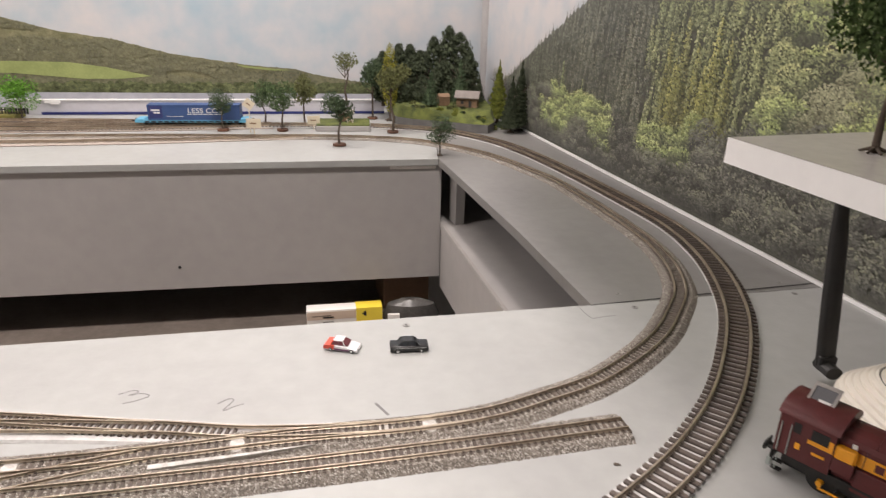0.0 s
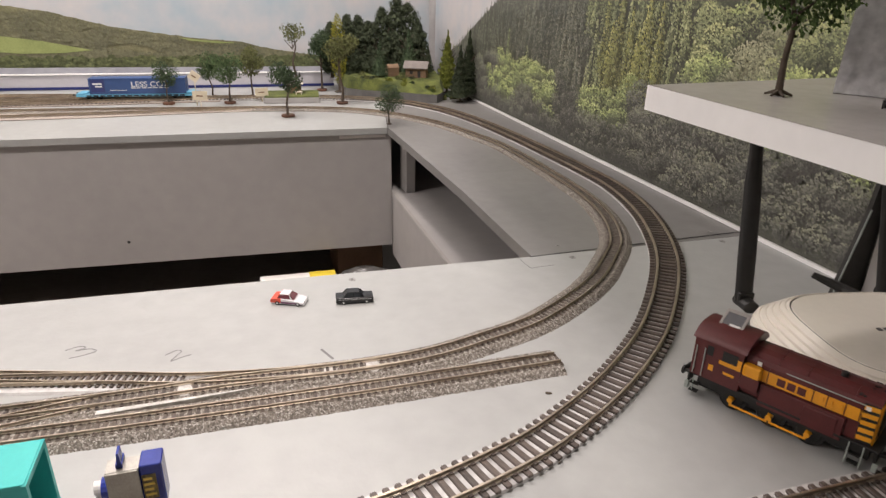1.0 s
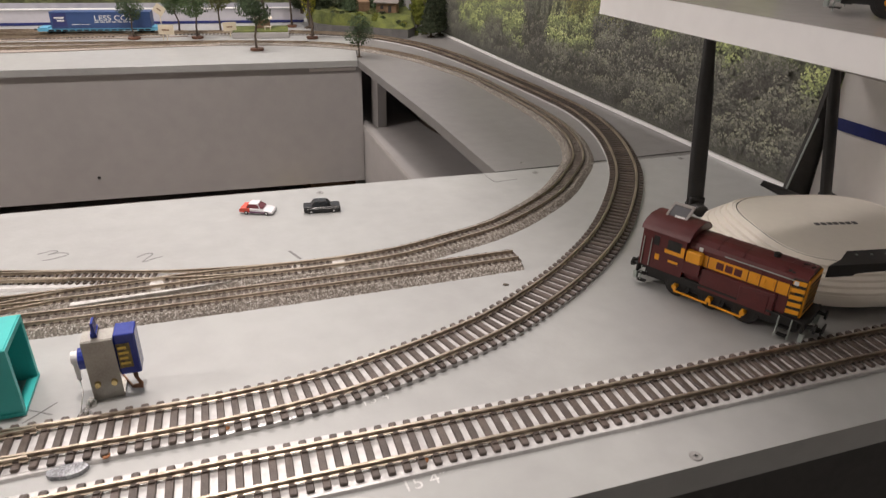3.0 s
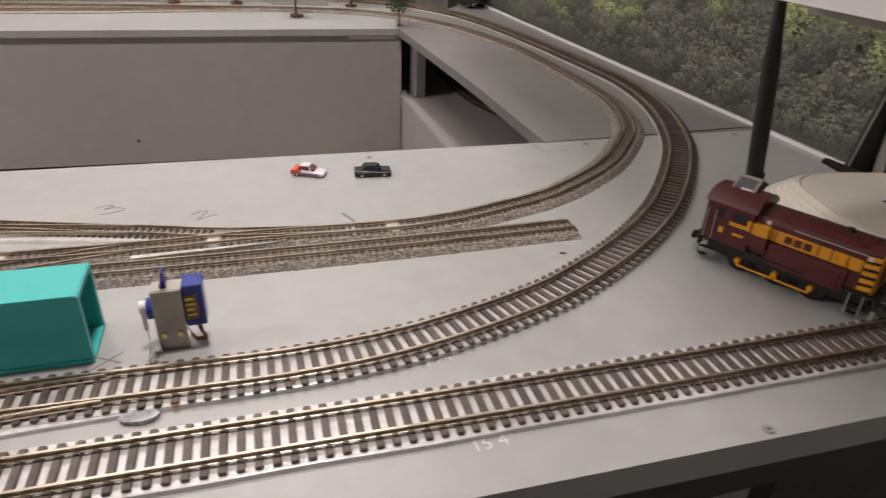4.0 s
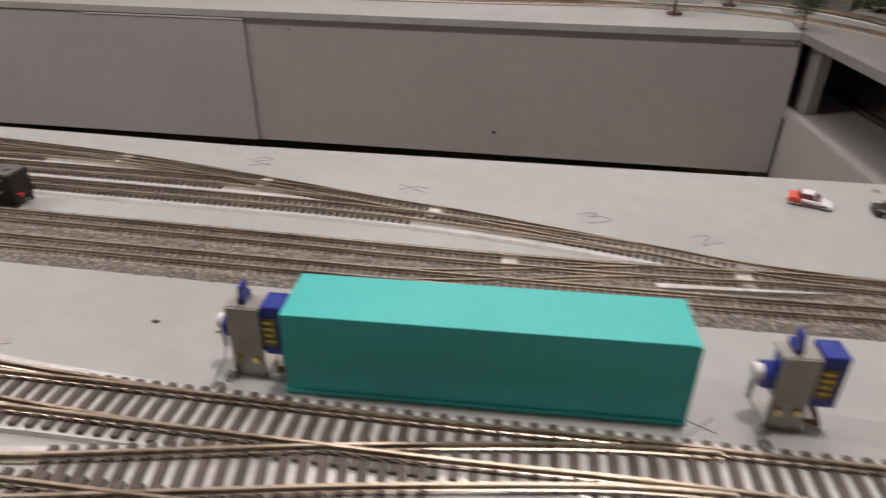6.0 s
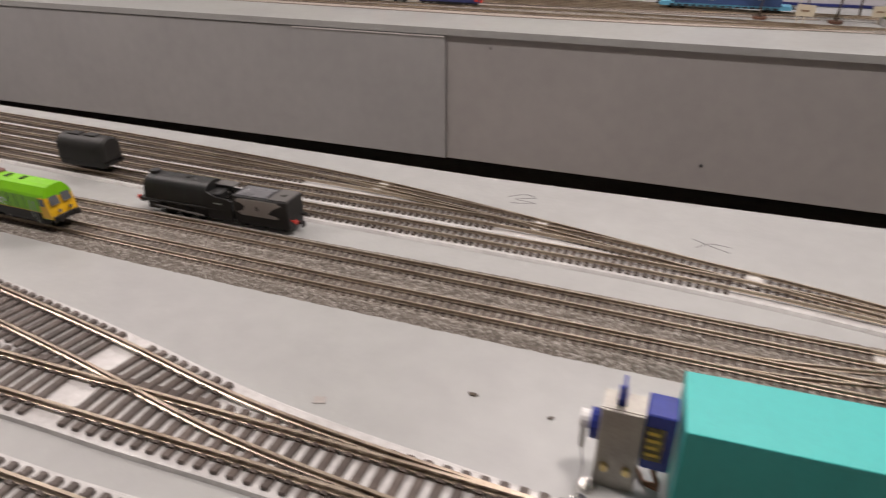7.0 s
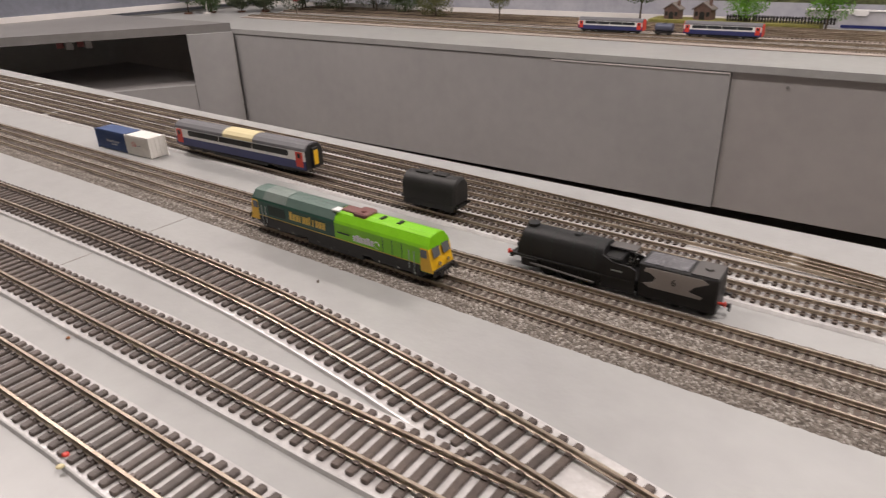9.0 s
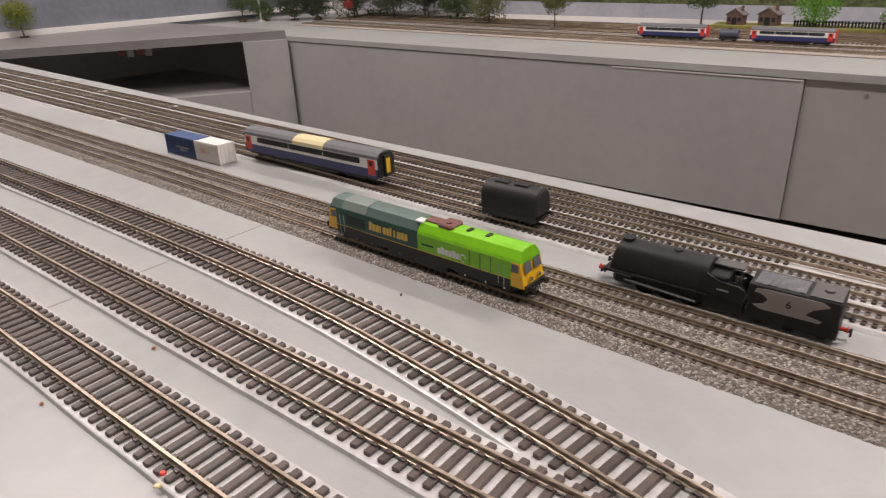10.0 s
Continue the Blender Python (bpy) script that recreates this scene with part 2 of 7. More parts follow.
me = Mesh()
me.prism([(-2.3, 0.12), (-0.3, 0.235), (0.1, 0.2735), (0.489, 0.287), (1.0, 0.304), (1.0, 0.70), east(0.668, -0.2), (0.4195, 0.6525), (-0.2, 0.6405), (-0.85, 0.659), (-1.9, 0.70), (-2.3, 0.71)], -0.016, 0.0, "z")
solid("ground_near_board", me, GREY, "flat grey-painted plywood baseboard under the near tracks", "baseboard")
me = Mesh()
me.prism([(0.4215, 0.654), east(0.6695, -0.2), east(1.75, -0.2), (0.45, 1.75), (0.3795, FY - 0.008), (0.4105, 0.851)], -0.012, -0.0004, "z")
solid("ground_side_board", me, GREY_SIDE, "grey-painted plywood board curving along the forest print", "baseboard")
me = Mesh()
me.prism([(0.3785, FY - 0.006), (0.45, 1.75), (0.45, 1.95), (-3.2, 1.95), (-3.2, FY + 0.02), (-1.52, FY - 0.006)], -0.011, -0.0008, "z")
solid("ground_far_board", me, GREY, "grey-painted plywood board carrying the far tracks", "baseboard")
me = Mesh()
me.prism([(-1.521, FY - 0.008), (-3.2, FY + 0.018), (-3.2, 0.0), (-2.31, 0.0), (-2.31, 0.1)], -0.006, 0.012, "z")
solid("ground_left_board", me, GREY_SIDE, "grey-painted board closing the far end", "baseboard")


def wall(name, a, b, z0, z1, t, m, label, cat="wall"):
    a, b = Vector(a), Vector(b)
    d = (b - a).normalized()
    s = Vector((-d.y, d.x)) * t
    me = Mesh()
    me.prism([tuple(a), tuple(b), tuple(b + s), tuple(a + s)], z0, z1, "z")
    return solid(name, me, m, label, cat)


# fascia round the well
wall("wall_fascia_right", (-0.4445, FY), (0.3855, FY), -0.212, -0.0115, 0.012, FASCIA, "grey-painted fascia panel under the far board", "fascia")
wall("wall_fascia_left", (-1.519, FY - 0.004), (-0.4455, FY - 0.004), -0.212, -0.0125, 0.014, FASCIA_L, "grey-painted fascia panel with a pale top edge", "fascia")
wall("trim_fascia_edge", (-0.72, FY - 0.0055), (-0.446, FY - 0.0055), -0.0145, -0.0128, 0.0013, WHITE, "pale bare edge of the fascia panel", "trim")
wall("trim_fascia_edge.001", (0.30, FY - 0.002), (0.376, FY - 0.002), -0.0175, -0.0128, 0.0015, WHITE, "pale bare edge of the fascia panel", "trim")
# side bay: post, tunnel shelf and its front panel
wall("wall_post", (0.4085, 1.190), (0.4238, 1.1925), -0.1118, -0.0125, 0.032, FASCIA, "grey-painted corner post", "post")
wall("wall_shelf_front", (0.3845, FY - 0.013), (0.4245, 0.60), -0.225, -0.1125, 0.012, FASCIA, "grey-painted panel under the lower shelf", "fascia")
me = Mesh()
me.prism([(0.3855, FY - 0.001), (0.4255, 0.60), east(0.60, -0.15), east(1.70, -0.15), (0.40, 1.70)], -0.124, -0.112, "z")
solid("floor_lower_shelf", me, FASCIA, "grey-painted lower shelf for a hidden track", "shelf")
# thin grey strip added along the shelf's front edge
wall("trim_shelf_rim", (0.3850, FY - 0.014), (0.4250, 0.60), -0.1119, -0.1106, 0.0045, EDGE, "thin grey rim strip along the lower shelf", "trim")
# left bay with its long opening
LA, LB = Vector((-1.52, FY - 0.006)), Vector((-2.31, 0.1))
LD = (LB - LA).normalized()


def bay(d0, d1, z0, z1, name, label):
    a, b = LA + LD * d0, LA + LD * d1
    return wall(name, a, b, z0, z1, 0.012, FASCIA_L, label, "fascia")


bay(0.0, 0.098, -0.212, -0.0065, "wall_bay_pier", "grey-painted fascia beside the opening")
bay(0.099, 1.3, -0.212, -0.115, "wall_bay_front", "grey-painted panel below the opening")
me = Mesh()
q = [LA + LD * 0.0, LA + LD * 1.3]
me.prism([tuple(q[0]), tuple(q[1]), (-3.2, 0.1), (-3.2, 1.3)], -0.128, -0.116, "z")
solid("floor_bay_shelf", me, FASCIA, "grey lower shelf inside the far bay", "shelf")
root = thing("cable_connector", "red and white wire connectors hanging under the far board", "connector", pose(-1.762, 0.965, -0.0062, 0, 0, 60))
for k, (dx, mm) in enumerate(((-0.030, "a"), (-0.012, "b"), (0.010, "a"), (0.026, "b"))):
    me = Mesh()
    me.box(dx - 0.007, dx + 0.007, -0.006, 0.006, -0.017 - 0.004 * (k % 2), -0.002, 0.001)
    me.rod((dx, 0, -0.003), (dx + 0.003, 0, 0.0), 0.0015, 0.0015, 6)
    part("connector_block", me, FASCIA if mm == "b" else RED_WIRE, root, "white block" if mm == "b" else "red block")
# front of the near board
wall("wall_front_panel", (0.40, 0.288), (1.0, 0.308), -0.5, -0.0165, 0.012, DARK, "dark panel below the board's front edge", "fascia")
wall("wall_front_rail", (-0.3, 0.2405), (0.40, 0.288), -0.035, -0.0165, 0.02, DARK, "dark timber rail below the board's front edge", "fascia")

wall("wall_east", east(-1.0), east(1.95), -1.0, 1.4, -0.1, CONCRETE, "plain room wall behind the forest print")
wall("wall_north", (0.75, 1.70), (-2.9, 1.82), -1.0, 1.4, -0.1, CONCRETE, "plain room wall behind the valley print")
wall("wall_west", (-2.591, -1.3), (-1.898, 1.95), -1.0, 1.4, 0.1, CONCRETE, "plain room wall at the far end")
wall("wall_south", (-3.2, -1.1), (1.2, -0.95), -1.0, 1.4, -0.1, CONCRETE, "plain room wall behind the viewer")
me = Mesh()
me.box(-3.4, 1.3, -1.4, 2.2, -1.05, -1.0)
solid("floor", me, FLOORM, "dark carpeted floor below the layout", "floor")
me = Mesh()
me.box(-3.4, 1.3, -1.4, 2.2, 1.4, 1.45)
solid("ceiling", me, CEIL, "plain white ceiling", "ceiling")

# added out of view: blocks the first lamp so the east side falls into shade
me = Mesh()
me.box(0.30, 0.312, -1.0, 0.73, 0.63, 1.39)
solid("ceiling_valance", me, CONCRETE, "unseen board added to keep lamp light off the side wall", "valance")

# ---- tracks ----
OO = dict(gauge=0.0178, pitch=0.0068, length=0.0305, width=0.0034, thick=0.0016, rail=0.0026, head=0.0012, foot=0.0024)
NN = dict(gauge=0.0098, pitch=0.0044, length=0.0165, width=0.0022, thick=0.0012, rail=0.0020, head=0.0009, foot=0.0018)


def rails(line, g, z, parent):
    h, w, f = g["rail"], g["head"] / 2, g["foot"] / 2
    for side in (1, -1):
        c = side * g["gauge"] / 2
        me = Mesh()
        me.loft(sweep(line, [(c - f, 0), (c + f, 0), (c + f, h * .18), (c + w * .5, h * .3), (c + w * .5, h * .62), (c + w, h * .72), (c + w, h), (c - w, h), (c - w, h * .72), (c - w * .5, h * .62), (c - w * .5, h * .3), (c - f, h * .18)], z))
        part("rail", me, RAIL, parent)


def underlay(line, width, h, parent, material=UNDER):
    me = Mesh()
    a = width / 2
    me.loft(sweep(line, [(-a - h * 0.9, 0.0001), (-a, h), (a, h), (a + h * 0.9, 0.0001)]))
    return part("underlay", me, material, parent, "brown cork track underlay" if material is CORK else "pale painted track underlay")


def sleeper_mesh(g):
    """One sleeper with its four rail chairs."""
    me = Mesh()
    l, w, t = g["length"] / 2, g["width"] / 2, g["thick"]
    me.box(-w, w, -l, l, 0, t, w * .35)
    for s in (1, -1):
        for e in (1, -1):
            c = s * g["gauge"] / 2 + e * g["foot"] * .75
            me.box(-w * .7, w * .7, c - g["foot"] * .3, c + g["foot"] * .3, t, t + g["rail"] * .32)
    return me


SLEEPER = sleeper_mesh(OO).data("sleeper", SLEEP)
# rail joints where sleepers were left out and the white underlay shows
BIG_GAPS = ((-0.286, 0.384), (-0.283, 0.360), (0.184, 0.311), (-0.62, 0.330))
FINE_GAPS = ((-0.261, 0.593), (-0.148, 0.564), (0.253, 0.499), (0.228, 0.491), (0.138, 0.503), (0.020, 0.495), (-0.030, 0.535), (-1.375, 0.629), (-1.215, 0.616), (-1.024, 0.566))


def left_out(p, gaps, reach):
    return any((p.x - x) ** 2 + (p.y - y) ** 2 < reach * reach for x, y in gaps)



def fine_sleeper_mesh():
    """One small-scale sleeper with its rail clips."""
    me = Mesh()
    l, w = NN["length"] / 2, NN["width"] / 2
    me.box(-w, w, -l, l, -0.0004, NN["thick"], w * .3)
    for q in (1, -1):
        for e in (1, -1):
            c = q * NN["gauge"] / 2 + e * NN["foot"] * .72
            me.box(-w * .6, w * .6, c - NN["foot"] * .25, c + NN["foot"] * .25, NN["thick"], NN["thick"] + NN["rail"] * .3)
    return me


FINE_SLEEPER = fine_sleeper_mesh().data("fine_sleeper", SLEEPO)


LAID = []


def big_track(name, pts, label, other=(), bed=0.0022, cut=0.0, brown=False):
    """Large-scale track: underlay, rails and one object for each sleeper near the viewer."""
    root = thing("railway_track", label, "railway track", group="large-scale tracks")
    line = curve_through(pts, 0.004)
    if cut:
        line = [p for p in line if not other or nearest(p, other) > cut]
    LAID.append(name)
    sink = 0.0002 + 0.00007 * len(LAID) if other else 0.0
    h = bed - sink
    me = Mesh()
    rings = []
    for p, t, s in frames(line):
        # the strip narrows round the bend, where only its inner edge shows past the sleepers
        bend = max(0.0, min(1.0, (p.x - 0.10) / 0.22)) if p.y > 0.36 else 0.0
        far = max(0.0, min(1.0, (p.y - 0.40) / 0.16))
        wide = 0.0168 if name == "front" else 0.0153 + 0.0019 * max(0.0, min(1.0, (-0.06 - p.x) / 0.16))
        a, b = wide - 0.0008 * far, (wide - 0.0016 * bend if p.y < 1.2 else 0.0150)
        wob = 0.0005 * noise.noise(Vector((p.x * 23, p.y * 23, len(LAID))))
        rings.append([(p.x + s.x * q, p.y + s.y * q, v) for q, v in ((-b - 0.0007 + wob, 0.0001), (-b - 0.0002 + wob, h * 0.9), (-b + 0.0004 + wob, h), (a - 0.0004 + wob, h), (a + 0.0002 + wob, h * 0.9), (a + 0.0007 + wob, 0.0001))])
    me.loft(rings)
    part("underlay", me, UNDER if not brown else CORK, root, "brown cork track underlay" if brown else "pale painted track underlay")
    z = bed + OO["thick"] - sink * 0.6
    rails([p for p in line if not other or nearest(p, other) > 0.0013], OO, z, root)
    rest = Mesh()
    for p, t, s in frames(curve_through(pts, OO["pitch"])):
        if other and nearest(p, other) < 0.011 or left_out(p, BIG_GAPS, 0.0075):
            continue
        m = Matrix.Translation((p.x, p.y, bed - sink * 0.6)) @ Matrix.Rotation(math.atan2(t.y, t.x), 4, "Z")
        if p.y < 0.95 and p.x > -1.0:
            ob = new("sleeper", SLEEPER)
            ob.parent, ob.matrix_local = root, m
        else:
            l, w = OO["length"] / 2, OO["width"] / 2
            rest.box(-w, w, -l, l, 0, OO["thick"], m=m)
    if rest.v:
        tagged(part("distant_sleeper", rest, SLEEPD if brown else SLEEPN, root), kind="stuff")
    return root, line


def fine_track(name, pts, label, other=(), bed=0.0022, ballast=False, split=0.0105, brown=False):
    """Small-scale track with its sleepers as one part."""
    root = thing("railway_track", label, "railway track", group="small-scale tracks")
    line = curve_through(pts, 0.003)
    LAID.append(name)
    o = 0.0001 + 0.00006 * len(LAID) if other else 0
    if ballast:
        rings = []
        for p, t, s in frames(curve_through(pts, 0.0016)):
            r = []
            for i in range(19):
                a = (i / 18 - 0.5) * 0.031
                e = min(1, (0.0155 - abs(a)) / 0.005)
                q = Vector((p.x + s.x * a, p.y + s.y * a, 0))
                n = noise.noise(q * 900) * 0.0004 + noise.noise(q * 230) * 0.0004
                r.append((q.x + noise.noise(q * 500) * .0007, q.y + noise.noise(q * 610) * .0007, max(-0.0003, e * (bed + 0.0008) + n - 0.0002 * (abs(a) > .0150)) - o))
            rings.append(r)
        me = Mesh()
        me.loft(rings, closed=False, caps=False)
        tagged(part("ballast_bed", me, BALLAST, root, "grey granite ballast shoulder"), kind="stuff")
    else:
        underlay(line, 0.021, bed - o, root, CORK if brown else UNDER)
    z = bed + NN["thick"] - o
    rails([p for p in line if not other or nearest(p, other) > 0.0009], NN, z, root)
    me = Mesh()
    l, w = NN["length"] / 2, NN["width"] / 2
    for p, t, s in frames(curve_through(pts, NN["pitch"])):
        if other and nearest(p, other) < split or left_out(p, FINE_GAPS, 0.0058):
            continue
        m = Matrix.Translation((p.x, p.y, bed - o)) @ Matrix.Rotation(math.atan2(t.y, t.x), 4, "Z")
        if -0.80 < p.x < 0.55 and p.y < 0.66:
            ob = new("sleeper", FINE_SLEEPER)
            ob.parent, ob.matrix_local = root, m
        else:
            me.box(-w, w, -l, l, -0.0004, NN["thick"], w * .3, m=m)
    if me.v:
        tagged(part("distant_sleeper", me, SLEEPD if brown else SLEEPN, root, "dark brown moulded sleepers"), kind="stuff")
    return root, line


_, line_f = big_track("front", LINE_F, "straight nickel-railed track on pale underlay along the board edge")
_, line_m = big_track("main", LINE_M, "large-scale track sweeping round the curve beside the forest print")
big_track("yard", LINE_T1, "siding track parting from the main line at points", other=line_m)
big_track("crossover", LINE_X, "crossover track linking the main line and front track", other=[p for p in line_m if -0.3 < p.x < 0.2 and p.y < .6] + [p for p in line_f if -0.3 < p.x < 0.2])
_, line_nc = fine_track("curve", LINE_NC, "ballasted small-scale track bending through the inner curve", ballast=True)
_, line_n1 = fine_track("siding", LINE_N1, "ballasted small-scale siding with an open end", ballast=True)
fine_track("link", LINE_XN, "short small-scale crossover between ballasted tracks", other=[p for p in line_nc + line_n1 if -0.3 < p.x < 0.2 and p.y < .6], ballast=False)
_, line_l = fine_track("ladder", LINE_L, "small-scale ladder track along the board's back edge", other=[p for p in line_nc if p.y < .6])
_, line_y4 = fine_track("yard", LINE_Y4, "small-scale yard track on pale underlay", other=line_l)
fine_track("yard", LINE_Y3, "small-scale yard track on pale underlay", other=line_l)
fine_track("yard", LINE_Y2, "small-scale yard track on pale underlay", other=line_l)

# far board: the loop widens to three large and two small tracks on brown cork
me = Mesh()
me.prism([(0.10, 1.468), (-0.12, 1.456), (-0.45, 1.448), (-1.7, 1.50), (-1.7, 1.66), (-0.45, 1.585), (-0.2, 1.57), (0.02, 1.512)], -0.0004, 0.0009, "z")
solid("ground_cork_back", me, CORK, "brown cork sheet under the far large tracks", "cork sheet")
me = Mesh()
me.prism([(0.18, 1.370), (-0.1, 1.342), (-0.4, 1.334), (-1.7, 1.37), (-1.7, 1.47), (-0.4, 1.424), (-0.1, 1.414), (0.08, 1.396)], -0.0004, 0.0009, "z")
solid("ground_cork_front", me, CORK, "brown cork sheet under the far small tracks", "cork sheet")
big_track("far", [(0.10, 1.4885), (0.0, 1.484), (-0.1, 1.477), (-0.19, 1.4735), (-0.4, 1.4715), (-1.2, 1.50), (-1.7, 1.525)], "large-scale far siding on brown cork", other=[p for p in line_m if p.y > 1.45], brown=True)
big_track("far", [(0.0, 1.496), (-0.08, 1.518), (-0.15, 1.537), (-0.21, 1.547), (-0.42, 1.562), (-1.2, 1.605), (-1.7, 1.63)], "large-scale far siding on brown cork", other=[p for p in line_m if p.y > 1.45], brown=True)
fine_track("far", [(0.16, 1.376), (0.06, 1.372), (-0.03, 1.366), (-0.16, 1.364), (-0.34, 1.361), (-1.2, 1.385), (-1.7, 1.40)], "small-scale far siding on brown cork", other=[p for p in line_nc if p.y > 1.3], brown=True)

PAPER = mat("white_filler", (0.70, 0.69, 0.66), 0.5, col2=(0.40, 0.37, 0.34), scale=180, bump=0.5)
for k, (x, y) in enumerate(FINE_GAPS):
    near_line = min((line_l, line_nc, line_n1), key=lambda l: nearest(Vector((x, y)), l))
    i = min(range(1, len(near_line) - 1), key=lambda q: (near_line[q].x - x) ** 2 + (near_line[q].y - y) ** 2)
    t = near_line[i + 1] - near_line[i - 1]
    me = Mesh()
    me.prism([(0.0042 * math.cos(i * .524) * (1 + .3 * noise.noise(Vector((i * 1.3, k, 0)))), 0.0080 * math.sin(i * .524) * (1 + .2 * noise.noise(Vector((i * 1.1, k, 4))))) for i in range(12)], -0.001, 0.0, "z")
    ob = solid("filler_strip", me, PAPER, "white filler under a rail joint without sleepers", "filler strip", kind="")
    ob.matrix_world = pose(near_line[i].x, near_line[i].y, 0.0033, 0, 0, math.degrees(math.atan2(t.y, t.x)))
    tagged(ob, "white filler under a rail joint without sleepers", "filler strip", "white filler strips")
me = Mesh()
me.prism([(0.094, 0.4855), (0.150, 0.4885), (0.185, 0.4905), (0.150, 0.4865), (0.094, 0.4815)], 0.0016, 0.0040, "z")
tagged(solid("filler_strip", me, PAPER, "long white filler strip laid between two small tracks", "filler strip", kind=""), "long white filler strip laid between two small tracks", "filler strip", "white filler strips")

# ---- printed backdrops (flat photographs on the walls) ----
SKY = mat("print_sky", (0.55, 0.525, 0.52), 0.6, col2=(0.34, 0.43, 0.49), scale=2.1, spec=0.3)
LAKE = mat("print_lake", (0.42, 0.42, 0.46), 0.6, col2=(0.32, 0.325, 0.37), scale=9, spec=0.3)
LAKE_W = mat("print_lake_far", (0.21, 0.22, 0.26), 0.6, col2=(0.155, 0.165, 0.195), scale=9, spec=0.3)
FIELD = mat("print_field", (0.30, 0.34, 0.13), 0.6, col2=(0.23, 0.27, 0.10), scale=30, spec=0.3)
MOOR = mat("print_moor", (0.25, 0.235, 0.14), 0.6, col2=(0.12, 0.12, 0.06), scale=55, spec=0.3)
WOOD_HILL = mat("print_hill_trees", (0.185, 0.18, 0.108), 0.6, col2=(0.125, 0.125, 0.080), scale=30, rand=0.22, island=True, spec=0.3)
SHORE = mat("print_shore_trees", (0.16, 0.18, 0.08), 0.6, col2=(0.06, 0.07, 0.035), scale=170, rand=0.35, island=True, spec=0.3)


def ink(name, c, spread=0.22):
    """One printed ink of the forest photograph, with a shade of its own for each tuft."""
    return mat(name, c, 0.34, col2=tuple(k * 0.8 for k in c), scale=60, rand=spread, island=True, spec=0.5)


INKS = {
    "haze": [ink("ink_haze_" + n, c) for n, c in (("deep", (0.123, 0.126, 0.108)), ("dark", (0.178, 0.187, 0.148)), ("mid", (0.244, 0.252, 0.190)), ("light", (0.319, 0.319, 0.225)))],
    "spruce": [ink("ink_spruce_" + n, c) for n, c in (("deep", (0.156, 0.168, 0.112)), ("dark", (0.259, 0.287, 0.163)), ("mid", (0.388, 0.422, 0.215)), ("light", (0.551, 0.567, 0.271)))],
    "gold": [ink("ink_gold_" + n, c) for n, c in (("deep", (0.193, 0.193, 0.101)), ("dark", (0.320, 0.329, 0.139)), ("mid", (0.499, 0.492, 0.179)), ("light", (0.693, 0.664, 0.260)))],
    "larch": [ink("ink_larch_" + n, c) for n, c in (("deep", (0.225, 0.225, 0.150)), ("dark", (0.315, 0.318, 0.205)), ("mid", (0.400, 0.405, 0.255)), ("light", (0.480, 0.480, 0.310)))],
    "leaf": [ink("ink_leaf_" + n, c) for n, c in (("deep", (0.153, 0.165, 0.114)), ("dark", (0.254, 0.291, 0.160)), ("mid", (0.414, 0.483, 0.203)), ("light", (0.627, 0.690, 0.298)))],
    "scrub": [ink("ink_scrub_" + n, c) for n, c in (("deep", (0.105, 0.102, 0.092)), ("dark", (0.158, 0.158, 0.138)), ("mid", (0.222, 0.225, 0.185)), ("light", (0.300, 0.310, 0.225)))],
}
UNDERWOOD = mat("ink_underwood", (0.140, 0.142, 0.112), 0.34, col2=(0.085, 0.085, 0.070), scale=130, spec=0.5)
rng = random.Random(7)


def east_at(y, z, off):
    x, _ = east(y)
    return (x - off, y - off * 0.086, z)


def north_at(x, z, off):
    return (x, 1.70 - (x - 0.75) * 0.0329 - off, z)


def blob(w, h):
    n = 13
    return [(w * 0.5 * math.cos(-2 * math.pi * i / n) * rng.uniform(0.72, 1.12), h * 0.5 * (1 + math.sin(-2 * math.pi * i / n) * rng.uniform(0.75, 1.15))) for i in range(n)]


def stick(me, at, u, v, outline, off):
    me.add([at(u + a, v + b, off) for a, b in outline], [tuple(range(len(outline)))])


# forest on the east wall
me = Mesh()
me.add([east_at(-0.9, 0.006, 0.0015), east_at(1.72, 0.006, 0.0015), east_at(1.72, 0.95, 0.0015), east_at(-0.9, 0.95, 0.0015)], [(0, 1, 2, 3)])
forest = thing("forest_print", "printed photograph of a pine-covered hillside pasted along the wall", "backdrop", kind="structure")
part("sky_sheet", me, SKY, forest)
skyline = []
y = 1.66
while y > -0.35:
    top = 0.149 + (1.42 - y) * 0.45 if y < 1.42 else 0.149 - (y - 1.42) * 0.5
    w = rng.uniform(0.010, 0.020)
    hh = rng.uniform(0.006, 0.024)
    skyline += [(y, top), (y - w * 0.30, top + hh * 0.40), (y - w * 0.42, top + hh * 0.45), (y - w * 0.5, top + hh), (y - w * 0.60, top + hh * 0.45), (y - w * 0.72, top + hh * 0.38)]
    y -= w
me = Mesh()
for (ya, za), (yb, zb) in zip(skyline, skyline[1:]):
    me.add([east_at(ya, 0.004, 0.0021), east_at(yb, 0.004, 0.0021), east_at(yb, zb, 0.0021), east_at(ya, za, 0.0021)], [(0, 1, 2, 3)])
part("forest_sheet", me, UNDERWOOD, forest, "dark undergrowth between the printed trees")


def top_of_wood(y):
    return 0.149 + (1.42 - y) * 0.45 if y < 1.42 else 0.149 - (y - 1.42) * 0.5


def top_of_scrub(y):
    """Where the spruces give way to leafy scrub in the photograph."""
    return float(np.interp(y, (0.2, 0.55, 0.70, 0.83, 0.93, 1.02, 1.12, 1.25, 1.40), (0.13, 0.145, 0.135, 0.115, 0.090, 0.080, 0.095, 0.100, 0.085))) + 0.016 * noise.noise(Vector((y * 14, 0, 3)))


